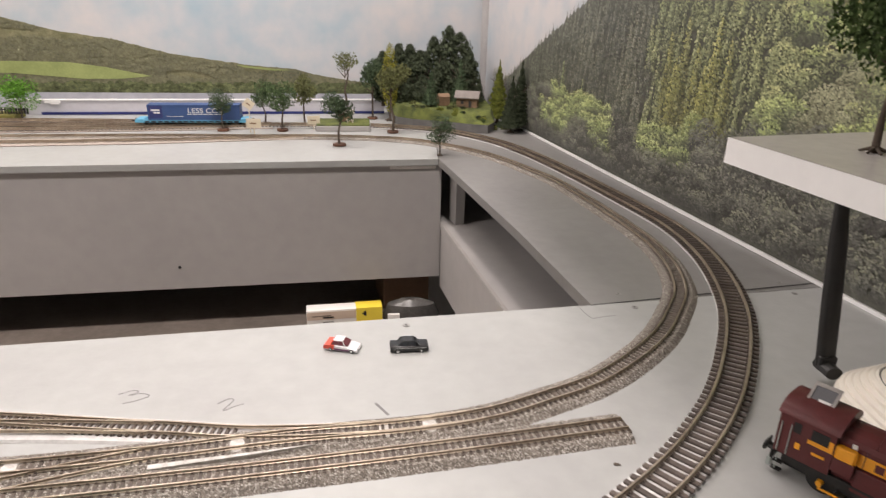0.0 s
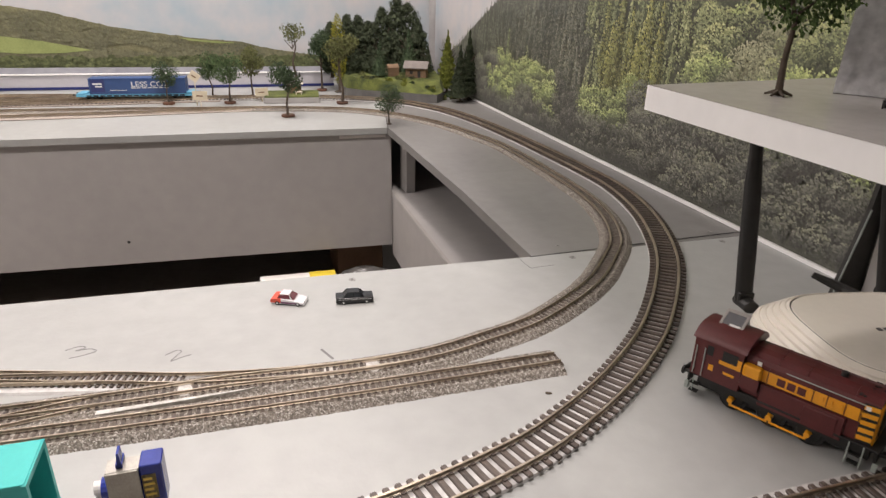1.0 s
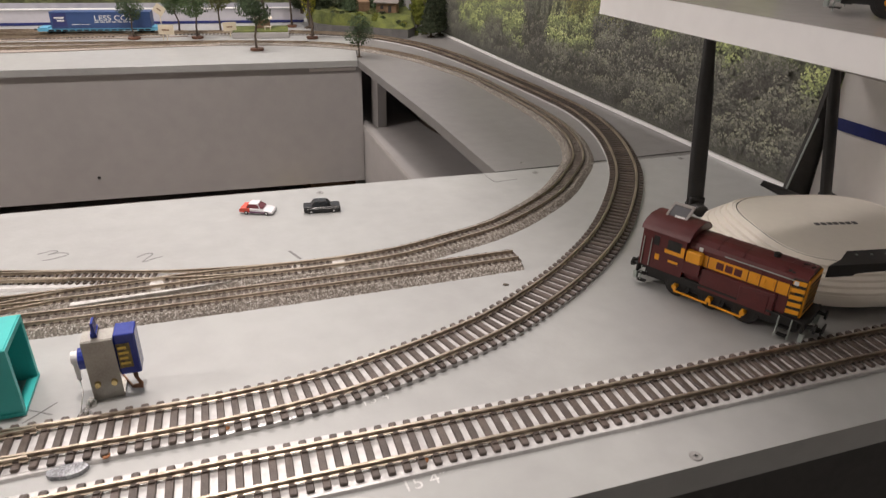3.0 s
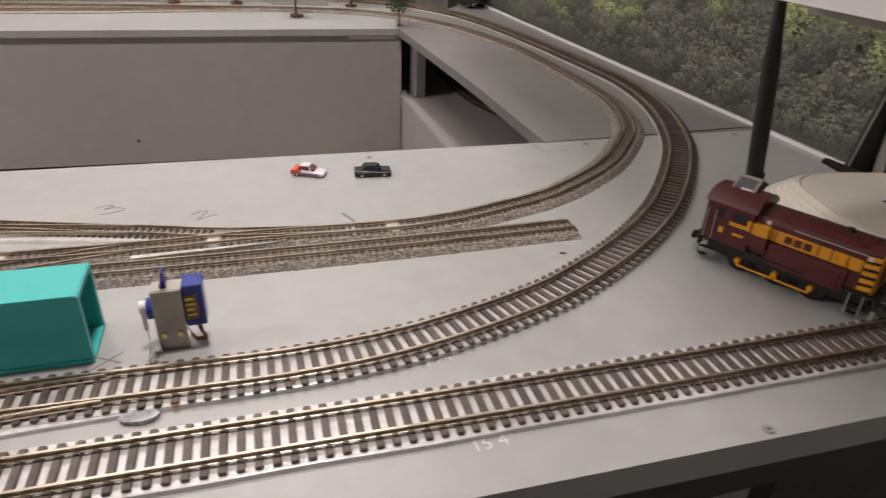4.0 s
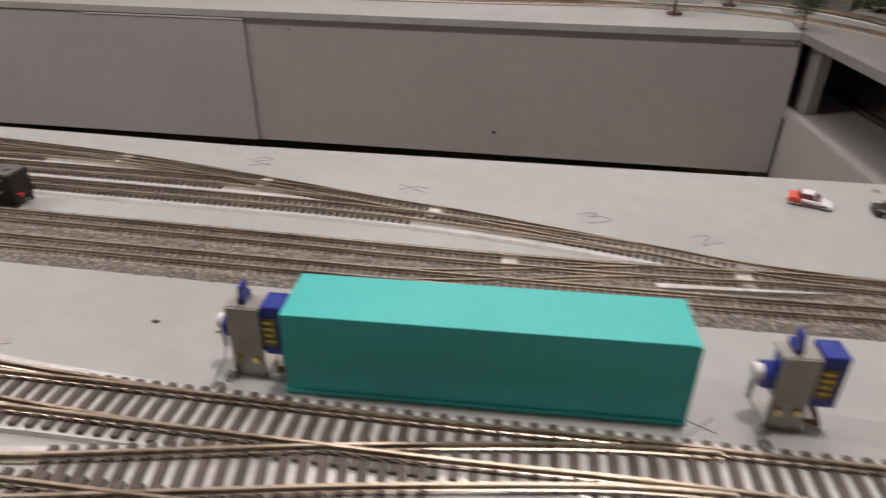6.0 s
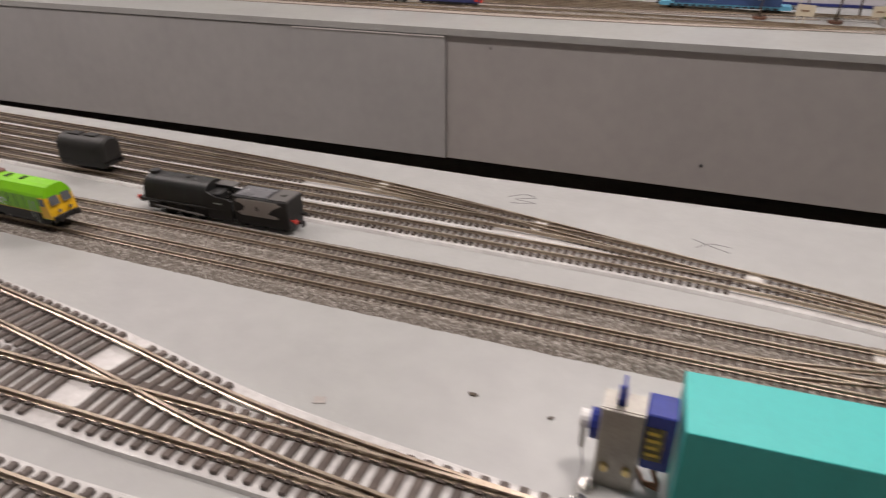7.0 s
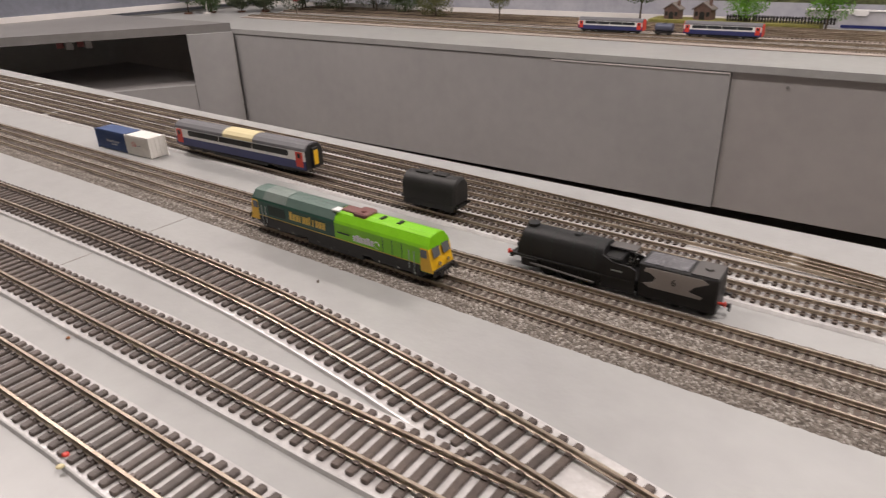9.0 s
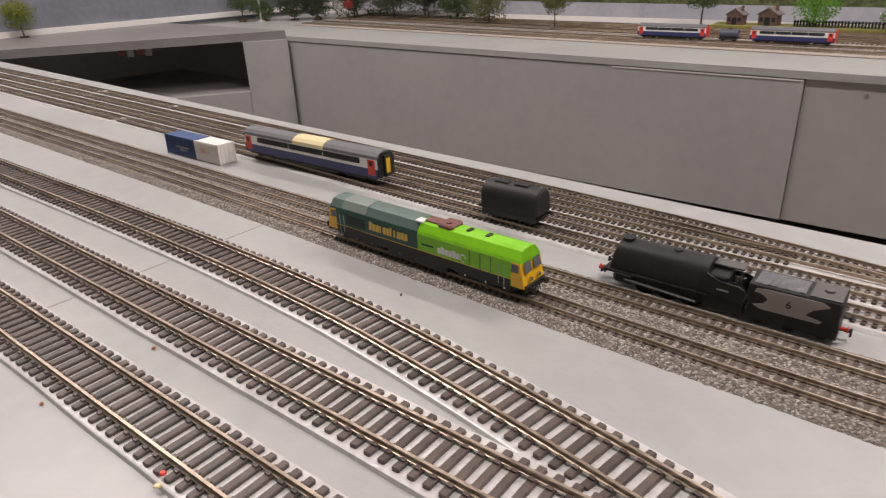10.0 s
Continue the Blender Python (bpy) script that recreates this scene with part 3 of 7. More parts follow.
def stand(y, z):
    """The kind of tree at a place of the photograph."""
    n = noise.noise(Vector((y * 9, z * 9, 1)))
    if y > 1.02 + 0.12 * n and z > 0.10:
        return "haze"
    return "gold" if y < 0.86 and n > 0.30 else "spruce"


sheets = {(k, i): Mesh() for k in INKS for i in range(4)}


def tuft(kind, tone, y, z, w, h, off, lean):
    if z - h < 0.007:
        return
    a, b = rng.uniform(0.7, 1.2), rng.uniform(0.7, 1.2)
    sheets[kind, max(0, min(3, tone))].add([east_at(y + u * w, z + v * h, off) for u, v in ((-0.5 * a, -0.35 * b + lean), (-0.22, 0.25 * a), (0.06 * b, 0.55), (0.30 * b, 0.15), (0.5, -0.40 * a - lean), (0.12, -0.12 * b))], [(0, 1, 2, 3, 4, 5)])


def printed_spruce(kind, y, z, w, h, off):
    """A spruce from its tip down, in drooping tiers; tufts are lighter towards the lit side and the tip."""
    tiers = int(h / 0.0038)
    own = rng.uniform(-0.45, 0.40) + 1.1 * noise.noise(Vector((y * 13, z * 16, 9)))
    bow = rng.uniform(-0.12, 0.12)
    for j in range(tiers):
        f = (j + 0.6) / tiers
        half = w * 0.5 * f ** 0.75 * rng.uniform(0.60, 1.20)
        k = max(1, int(half / 0.0023))
        for i in range(-k, k + 1):
            u = i / (k + 0.3)
            light = 1.75 + own - u * 0.75 - f * 1.15 + rng.uniform(-0.6, 0.6)
            tuft(kind, int(round(light)), y - u * half + bow * w * f + rng.uniform(-0.0014, 0.0014), z - f * h - abs(u) * 0.0025 + rng.uniform(-0.0014, 0.0014), rng.uniform(0.0026, 0.0050), rng.uniform(0.0026, 0.0048), off + j * 0.000004, 0.12 * (1 if u > 0 else -1))


def printed_bush(kind, y, z, r, off):
    """A leafy crown of small round tufts, lit from above."""
    own = rng.uniform(-0.3, 0.3) + 1.3 * noise.noise(Vector((y * 17, z * 21, 5)))
    for _ in range(int(110 * (r / 0.012) ** 2)):
        a, d = rng.uniform(0, 6.283), math.sqrt(rng.random())
        u, v = math.cos(a) * d, math.sin(a) * d
        light = 0.75 + own + v * 2.1 - u * 0.6 + rng.uniform(-0.55, 0.55) + 0.8 * noise.noise(Vector((y + u * r, z + v * r, 0)) * 200)
        tuft(kind, int(round(light)), y - u * r * 1.1, z + v * r, rng.uniform(0.0020, 0.0040), rng.uniform(0.0018, 0.0034), off + 0.00003 * rng.random(), rng.uniform(-0.2, 0.2))


z, row = 0.62, 0
while z > 0.05:
    y = 1.64
    while y > 0.28:
        zz = z + rng.uniform(-0.013, 0.013)
        if top_of_scrub(y) < zz - 0.012 and zz < top_of_wood(y) + 0.010:
            n = noise.noise(Vector((y * 12, zz * 8, 6)))
            if y < 0.80 + 0.10 * n:
                # broad leafy trees, one mass above the other, some golden or bare
                kind = "larch" if abs(y - 0.70) < 0.03 and 0.13 < zz < 0.21 else "gold" if n > 0.22 else "leaf" if n > -0.12 else "spruce"
                printed_bush(kind, y, zz - 0.015, rng.uniform(0.013, 0.027), 0.0024 + row * 0.00004)
                y -= rng.uniform(0.006, 0.012)
            else:
                printed_spruce(stand(y, zz), y, zz, rng.uniform(0.013, 0.024), rng.uniform(0.030, 0.062), 0.0024 + row * 0.00004)
        y -= rng.uniform(0.008, 0.020)
    z -= 0.0205
    row += 1
# a clump of tall golden conifers and two pale ones among the leafy trees
for k, (y, tip, h, w) in enumerate(((0.962, 0.215, 0.105, 0.034), (0.930, 0.232, 0.125, 0.042), (0.905, 0.205, 0.110, 0.036), (0.872, 0.235, 0.140, 0.046), (0.848, 0.212, 0.118, 0.036), (0.945, 0.185, 0.090, 0.034), (0.888, 0.180, 0.095, 0.036))):
    printed_spruce("gold", y, tip, w, h, 0.0040 + k * 0.00004)
for y, tip, h, w in ((1.265, 0.150, 0.085, 0.024), (1.19, 0.130, 0.070, 0.022)):
    printed_spruce("leaf", y, tip, w, h, 0.0044)
z = 0.165
while z > 0.004:
    y = 1.60
    while y > 0.28:
        zz = z + rng.uniform(-0.008, 0.008)
        if zz < top_of_scrub(y) + 0.006:
            n = noise.noise(Vector((y * 11, zz * 13, 8)))
            lush = (abs(y - 1.22) < 0.13 and 0.035 < zz and n > -0.25) or (abs(y - 0.955) < 0.065 and 0.050 < zz) or (y < 0.78 and zz > 0.085 and n > 0.0)
            printed_bush("leaf" if lush else "scrub", y, zz, rng.uniform(0.010, 0.020), 0.0044 + row * 0.00004)
        y -= rng.uniform(0.014, 0.026)
    z -= 0.0135
    row += 1
for (kind, i), me in sheets.items():
    if me.v:
        tagged(part("printed_foliage", me, INKS[kind][i], forest), kind="stuff")
me = Mesh()
a, b = Vector((*east(-0.6, 0.0), 0)), Vector((*east(1.60, 0.0), 0))
me.prism([(east(-0.6)[0] - 0.0050, -0.6), (east(1.55)[0] - 0.0050, 1.55), (east(1.55)[0] - 0.0026, 1.55), (east(-0.6)[0] - 0.0026, -0.6)], 0.0, 0.0036, "z")
solid("trim_wall_strip", me, BRIGHT, "thin white plastic strip along the foot of the forest print", "trim")

# valley with lake on the north wall
valley = thing("valley_print", "printed photograph of hills, a field and a lake", "backdrop", kind="structure")
me = Mesh()
me.add([north_at(0.74, 0.006, 0.0015), north_at(-2.6, 0.006, 0.0015), north_at(-2.6, 0.95, 0.0015), north_at(0.74, 0.95, 0.0015)], [(0, 1, 2, 3)])
part("sky_sheet", me, SKY, valley)
RIDGE = [(-2.5, 0.30), (-1.2, 0.27), (-0.75, 0.225), (-0.452, 0.185), (-0.348, 0.159), (-0.238, 0.144), (-0.127, 0.116), (-0.01, 0.10), (0.05, 0.092), (0.136, 0.086), (0.185, 0.073), (0.236, 0.065), (0.30, 0.055), (0.45, 0.05)]


def ridge_at(x):
    return float(np.interp(x, [p[0] for p in RIDGE], [p[1] for p in RIDGE]))


xs = [-2.5 + i * 0.01 for i in range(296)]
me = Mesh()
me.add([north_at(x, ridge_at(x) + 0.002 * noise.noise(Vector((x * 60, 0, 0))), 0.002) for x in xs] + [north_at(x, 0.02, 0.002) for x in xs[::-1]], [tuple(range(2 * len(xs)))])
part("moor_print", me, MOOR, valley)
me = Mesh()
row = 0
z = 0.30
while z > 0.045:
    x = -1.9
    while x < 0.45:
        zz = z + rng.uniform(-0.002, 0.002)
        d = ridge_at(x) - zz
        if d > 0.001 and (noise.noise(Vector((x * 7, zz * 22, 4))) + 0.30 > 0 or d > 0.045 or zz < 0.062):
            k = rng.uniform(0.0026, 0.0058) * (1.25 if zz < 0.062 else 1.0)
            me.add([north_at(x + u * k, zz + v * k, 0.0024 + row * 0.00003) for u, v in ((-0.6, -0.5), (-0.5, 0.2), (-0.1, rng.uniform(0.4, 0.8)), (0.3, 0.45), (0.62, 0.0), (0.5, -0.5))], [(0, 1, 2, 3, 4, 5)])
        x += rng.uniform(0.0030, 0.0068)
    z -= 0.0031
    row += 1
tagged(part("hill_wood_print", me, WOOD_HILL, valley), kind="stuff")
me = Mesh()
me.add([north_at(x, z, 0.0052) for x, z in ((-2.2, 0.15), (-1.1, 0.125), (-0.62, 0.103), (-0.47, 0.097), (-0.337, 0.096), (-0.26, 0.086), (-0.168, 0.068), (-0.23, 0.062), (-0.309, 0.061), (-0.442, 0.072), (-0.9, 0.085), (-2.2, 0.10))], [tuple(range(12))])
me.add([north_at(x, z, 0.0052) for x, z in ((0.01, 0.094), (0.06, 0.089), (0.13, 0.083), (0.09, 0.082), (0.03, 0.088))], [tuple(range(5))])
part("field_print", me, FIELD, valley)
me = Mesh()
for k in range(5):
    x = -2.4
    while x < 0.45:
        s = rng.uniform(0.008, 0.018)
        stick(me, north_at, x, 0.046 - k * 0.004 - s * 0.3, blob(s * 1.1, s), 0.0056 + k * 0.00008)
        x += rng.uniform(0.004, 0.011)
tagged(part("shore_wood_print", me, SHORE, valley), kind="stuff")
me = Mesh()
me.add([north_at(0.45, 0.001, 0.0064), north_at(-2.5, 0.001, 0.0064), north_at(-2.5, 0.034, 0.0064), north_at(0.45, 0.032, 0.0064)], [(0, 1, 2, 3)])
part("lake_print", me, LAKE, valley)


def west_at(y, z, off):
    return (-2.129 + (y - 0.857) * 0.213 + off, y, z)


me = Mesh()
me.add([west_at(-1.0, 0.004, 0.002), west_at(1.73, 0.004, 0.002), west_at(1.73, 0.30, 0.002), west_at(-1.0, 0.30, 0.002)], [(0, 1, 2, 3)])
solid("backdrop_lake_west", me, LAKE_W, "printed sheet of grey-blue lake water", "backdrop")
me = Mesh()
me.prism([west_at(-1.0, 0, 0.002)[:2], west_at(1.73, 0, 0.002)[:2], west_at(1.73, 0, 0.012)[:2], west_at(-1.0, 0, 0.012)[:2]], 0.0124, 0.026, "z")
solid("trim_west_strip", me, WHITE, "white strip along the foot of the lake print", "trim")

# the sky print curls over the corner of the room; its grey includes corner shade
SHEET = mat("print_sheet_edge", (0.40, 0.385, 0.38), 0.5, col2=(0.32, 0.31, 0.305), scale=5, spec=0.4)
me = Mesh()
me.loft([[(0.570 + 0.012 * math.cos(math.pi * k / 10), 1.694 - 0.013 * math.sin(math.pi * k / 10) + 0.004 * noise.noise(Vector((k, z * 6, 0))), z) for k in range(11)] for z in (0.02, 0.2, 0.4, 0.6, 0.95)], closed=False, caps=False)
solid("trim_print_fold", me, SHEET, "curled edge of the sky print, greyed for corner shade", "backdrop edge", smooth=True)

# low upstand in front of the valley print
me = Mesh()
me.prism([(-0.4305, 1.650), (-2.0, 1.6655), (-2.0, 1.6695), (-0.4305, 1.654)], 0.0, 0.011, "z")
solid("trim_back_strip", me, WHITE, "thin white strip along the foot of the lake print", "trim")
UPSTAND = mat("pale_lilac_plastic", (0.50, 0.49, 0.52), 0.4, scale=14, amount=0.10)
BLUE_TAPE = mat("blue_tape", (0.02, 0.03, 0.16), 0.4, scale=60)
me = Mesh()
me.prism([(0.33, 1.632), (-0.43, 1.6395), (-0.43, 1.6455), (0.33, 1.638)], 0.0, 0.029, "z")
solid("trim_upstand", me, UPSTAND, "low pale lilac plastic upstand behind the far tracks", "trim")
me = Mesh()
me.prism([(0.33, 1.6305), (-0.37, 1.6374), (-0.37, 1.6387), (0.33, 1.6318)], 0.0005, 0.0055, "z")
solid("trim_blue_stripe", me, BLUE_TAPE, "dark blue stripe along the upstand", "trim")

me = Mesh()
me.prism([(0.33, 1.6300), (-0.43, 1.6375), (-0.43, 1.6465), (0.33, 1.6390)], 0.0291, 0.0312, "z")
solid("trim_upstand_cap", me, BRIGHT, "thin white ledge along the top of the upstand", "trim")
# torn white tape folded over the upstand
me = Mesh()
me.box(-0.361, -0.331, 1.6368, 1.6376, 0.0235, 0.0300)
me.box(-0.350, -0.333, 1.6360, 1.6368, 0.0215, 0.0285)
me.box(-0.358, -0.334, 1.6376, 1.6440, 0.0291, 0.0300)
solid("tape_scrap", me, BRIGHT, "torn white tape folded over the upstand's top edge", "tape", kind="")

# ---- model trees ----
BARK = mat("model_bark", (0.10, 0.075, 0.055), 0.85, scale=200, bump=0.4)
DISC = mat("brown_tree_base", (0.13, 0.06, 0.035), 0.75, scale=120, rand=0.3)


def leafmat(name, c, c2):
    return mat(name, c, 0.85, col2=c2, scale=150, rand=0.35, island=True, spec=0.25)


L_GREEN = leafmat("leaf_green", (0.098, 0.145, 0.060), (0.042, 0.070, 0.030))
L_DARK = leafmat("leaf_dark", (0.074, 0.090, 0.050), (0.028, 0.038, 0.023))
L_BRIGHT = leafmat("leaf_bright", (0.15, 0.33, 0.04), (0.07, 0.19, 0.02))
L_OLIVE = leafmat("leaf_olive", (0.17, 0.18, 0.07), (0.08, 0.085, 0.035))
L_YELLOW = leafmat("leaf_yellow", (0.32, 0.30, 0.045), (0.17, 0.17, 0.025))
L_TEAL = leafmat("leaf_bluegreen", (0.085, 0.120, 0.060), (0.038, 0.060, 0.034))
L_BUSH = leafmat("leaf_bush", (0.25, 0.27, 0.05), (0.10, 0.12, 0.025))


def leaf_cloud(me, c, r, n, s, rnd):
    """Small bent leaves filling an uneven ellipsoid, thicker towards its skin."""
    for _ in range(n):
        while True:
            p = Vector((rnd.uniform(-1, 1), rnd.uniform(-1, 1), rnd.uniform(-1, 1)))
            d = p.length
            if 0.05 < d < 1 and rnd.random() < 0.25 + 0.75 * d * d and noise.noise(p * 2.1 + Vector(c) * 40) > -0.28:
                break
        p = Vector((c[0] + p.x * r[0], c[1] + p.y * r[1], c[2] + p.z * r[2]))
        q = Euler((rnd.uniform(0, 6), rnd.uniform(0, 6), rnd.uniform(0, 6))).to_matrix()
        k = s * rnd.uniform(0.6, 1.3)
        me.add([p + q @ Vector(v) * k for v in ((-1, 0, 0), (0, -0.55, 0.25), (1, 0, 0.1), (0, 0.55, 0.3))], [(0, 1, 2, 3)])


def tree(x, y, h, leaves, label, z=0.0, kind="round", disc=True, seed=1, spread=0.34, trunk=0.42, n=1900, dense=False):
    rnd = random.Random(seed)
    root = thing("model_tree", label, "model tree", pose(x, y, z, 0, 0, rnd.uniform(0, 360)), group="model trees")
    me = Mesh()
    z0 = 0.003 if disc else 0.0
    bend = [Vector((rnd.uniform(-.02, .02) * h * k, rnd.uniform(-.02, .02) * h * k, z0 + h * 0.8 * k / 4)) for k in range(5)]
    for k in range(4):
        me.rod(bend[k], bend[k + 1], h * (0.022 - 0.004 * k), h * (0.018 - 0.004 * k), 8)
    for k in range(7):
        a = rnd.uniform(0, 6.28)
        p = bend[2].lerp(bend[4], rnd.random() * 0.7)
        me.rod(p, p + Vector((math.cos(a) * spread * h * .6, math.sin(a) * spread * h * .6, h * rnd.uniform(.08, .2))), h * 0.008, h * 0.003, 6)
    if not disc:
        for k in range(6):
            a = k * 1.05 + rnd.uniform(-.2, .2)
            me.rod((0, 0, h * 0.03), (math.cos(a) * h * .075, math.sin(a) * h * .075, 0.0005), h * 0.014, h * 0.006, 6)
    part("trunk", me, BARK, root)
    me = Mesh()
    if kind == "cone":
        for k in range(9):
            f = k / 8
            if k < 8:
                me.rod((0, 0, z0 + h * (0.10 + 0.80 * f)), (0, 0, z0 + h * (0.20 + 0.80 * f)), spread * h * (1.02 - f) * .46, spread * h * (0.92 - f) * .40, 9)
            leaf_cloud(me, (0, 0, z0 + h * (0.16 + 0.80 * f)), (spread * h * (1.02 - f) * .7, spread * h * (1.02 - f) * .7, h * .075), int(n / 9 * (1.5 - f)), min(h * 0.022, 0.0019), rnd)
    elif kind == "column":
        leaf_cloud(me, (0, 0, z0 + h * 0.55), (spread * h * .5, spread * h * .5, h * .46), n, min(h * 0.022, 0.0019), rnd)
    else:
        for k in range(7):
            a = k * 0.9 + rnd.uniform(-.3, .3)
            d = 0 if k == 0 else spread * h * rnd.uniform(.3, .55)
            r = spread * h * rnd.uniform(.5, .72)
            if dense:
                cz, sd = z0 + h * (trunk + (1 - trunk) * 0.45), k * 3.1
                me.loft([[(math.cos(a) * d + r * .80 * q * math.cos(i * .524) * (1 + .25 * noise.noise(Vector((i * .8, j * .9, sd)))), math.sin(a) * d + r * .80 * q * math.sin(i * .524), cz + r * 1.0 * zz) for i in range(12)] for j, (q, zz) in enumerate(((0.2, -1.0), (0.75, -0.7), (1.0, -0.15), (0.95, 0.3), (0.6, 0.75), (0.15, 0.95)))])
            leaf_cloud(me, (math.cos(a) * d, math.sin(a) * d, z0 + h * (trunk + (1 - trunk) * rnd.uniform(.12, .78))), (r, r, r * .85), n // 7, h * 0.024 if dense else min(h * 0.021, 0.0024), rnd)
    part("crown", me, leaves, root)
    if disc:
        me = Mesh()
        ring = [(0.011 * rnd.uniform(.88, 1.1) * math.cos(i * .45), 0.011 * rnd.uniform(.88, 1.1) * math.sin(i * .45)) for i in range(14)]
        me.prism(ring, 0.0, 0.0034, "z")
        part("tree_base", me, DISC, root, "brown disc base")
    return root


tree(0.222, 1.311, 0.100, L_TEAL, "slim green model tree on a brown disc", seed=3, spread=0.27, trunk=0.30)
tree(0.327, 1.419, 0.125, L_OLIVE, "tall olive model tree with a bare trunk", seed=4, spread=0.26, trunk=0.62)
tree(0.385, 1.222, 0.070, L_TEAL, "dark green model tree at the board's corner", seed=5, disc=False, spread=0.36, trunk=0.28)
tree(0.010, 1.453, 0.074, L_TEAL, "dense blue-green model tree on a brown disc", seed=6, spread=0.34)
tree(0.119, 1.447, 0.092, L_GREEN, "green model tree with a round crown", seed=7)
tree(0.083, 1.515, 0.085, L_GREEN, "green model tree with a round crown", seed=8)
tree(0.160, 1.503, 0.096, L_OLIVE, "pale olive model tree on a brown disc", seed=9, spread=0.27)
tree(0.245, 1.56, 0.145, L_OLIVE, "tall sparse model tree with a tufted top", seed=10, spread=0.2, trunk=0.7, n=500)
tree(0.30, 1.57, 0.115, L_TEAL, "tall thin model tree beside the hill", seed=11, spread=0.27, trunk=0.55)
tree(0.335, 1.545, 0.155, L_YELLOW, "bright yellow autumn model tree", seed=12, spread=0.22, kind="column", disc=False)
tree(-0.387, 1.585, 0.090, L_BRIGHT, "bright green bushy model tree", seed=13, disc=False, spread=0.42, trunk=0.2, n=2600)
tree(-1.187, 1.525, 0.085, L_OLIVE, "olive model tree with drooping boughs", seed=14, spread=0.55, trunk=0.16, n=5200)
tree(-0.992, 1.49, 0.080, L_OLIVE, "olive model tree on a brown disc", seed=15, spread=0.40, trunk=0.20, n=4200)
tree(-0.727, 1.605, 0.095, L_GREEN, "dark green model tree behind the railcar", seed=16)
tree(-0.524, 1.60, 0.090, L_BRIGHT, "bright green bushy model tree", seed=17, disc=False, spread=0.46, trunk=0.2, n=2600)
tree(-2.085, 0.86, 0.080, L_BUSH, "light green model tree at the far end", z=0.0122, seed=18, spread=0.52, trunk=0.26, n=4200)
for k, (x, y, hh, lv) in enumerate(((-1.945, 1.385, 0.09, L_GREEN), (-1.90, 1.43, 0.085, L_GREEN), (-1.82, 1.47, 0.10, L_DARK), (-1.79, 1.53, 0.12, L_DARK), (-1.70, 1.60, 0.13, L_DARK), (-1.59, 1.61, 0.13, L_DARK), (-1.47, 1.63, 0.13, L_DARK), (-1.755, 1.5, 0.095, L_DARK), (-1.66, 1.55, 0.12, L_DARK), (-1.52, 1.56, 0.13, L_DARK), (-1.42, 1.585, 0.12, L_DARK), (-1.33, 1.59, 0.10, L_GREEN))):
    tree(x, y, hh, lv, "dark green model tree in the far corner", seed=30 + k, spread=0.48, trunk=0.14, n=5200)

root = thing("marker_post", "white model post standing among the far trees", "post", pose(-1.898, 1.413, 0.0, 0, 0, 10))
me = Mesh()
me.rod((0, 0, 0.002), (0, 0, 0.075), 0.0028, 0.0024, 10)
part("shaft", me, WHITE, root)
me = Mesh()
me.rod((0, 0, 0), (0, 0, 0.0022), 0.012, 0.011, 14)
part("foot", me, WHITE, root)
tree(-1.575, 1.45, 0.062, leafmat("leaf_red", (0.42, 0.06, 0.06), (0.20, 0.03, 0.03)), "small red-leaved model tree in the far corner", seed=95, disc=False, spread=0.22, trunk=0.62, n=900)

# ---- wooded hill in the corner ----
# block sides: their shadow is put into this dark grey
BLOCKG = mat("shaded_block_paint", (0.15, 0.145, 0.14), 0.7, scale=60, amount=0.3, bump=0.4)
TURF = mat("model_turf", (0.135, 0.155, 0.035), 0.95, col2=(0.040, 0.052, 0.016), scale=55, bump=1.0, bscale=500)
LOGS = mat("cabin_wood", (0.27, 0.17, 0.10), 0.7, scale=90, amount=0.3)
ROOFG = mat("cabin_roof", (0.24, 0.21, 0.19), 0.7, scale=60)
me = Mesh()
foot = [(0.345, 1.50), (0.372, 1.472), (0.435, 1.441), (0.480, 1.410), (0.509, 1.397), (0.530, 1.43), (0.548, 1.50), (0.556, 1.66), (0.34, 1.66), (0.335, 1.55)]
me.prism(foot, 0.0, 0.016, "z")
hill = solid("hill_block", me, BLOCKG, "grey scenic block in the corner, sides coloured dark for shade", "scenic block", kind="")
edge = []
for p, q in zip(foot, foot[1:] + foot[:1]):
    edge += [(p[0] + (q[0] - p[0]) * k / 5, p[1] + (q[1] - p[1]) * k / 5) for k in range(5)]
heart = (0.447, 1.535)
rings = []
for k in range(13):
    f = 1 - k / 12.5
    ring = []
    for x, y in edge:
        u, v = heart[0] + (x - heart[0]) * f, heart[1] + (y - heart[1]) * f
        rise = max(0.0, min(1.0, (v - 1.405) / 0.07))
        ring.append((u, v, 0.0162 + (0.0 if k == 0 else 0.0015 + 0.020 * rise * rise * (3 - 2 * rise) + 0.005 * noise.noise(Vector((u * 55, v * 55, 0))) + 0.0025 * noise.noise(Vector((u * 190, v * 190, 2))))))
    rings.append(ring)
me = Mesh()
me.loft(rings)
part("turf", me, TURF, hill, "yellow-green turf", smooth=True)
rnd = random.Random(5)


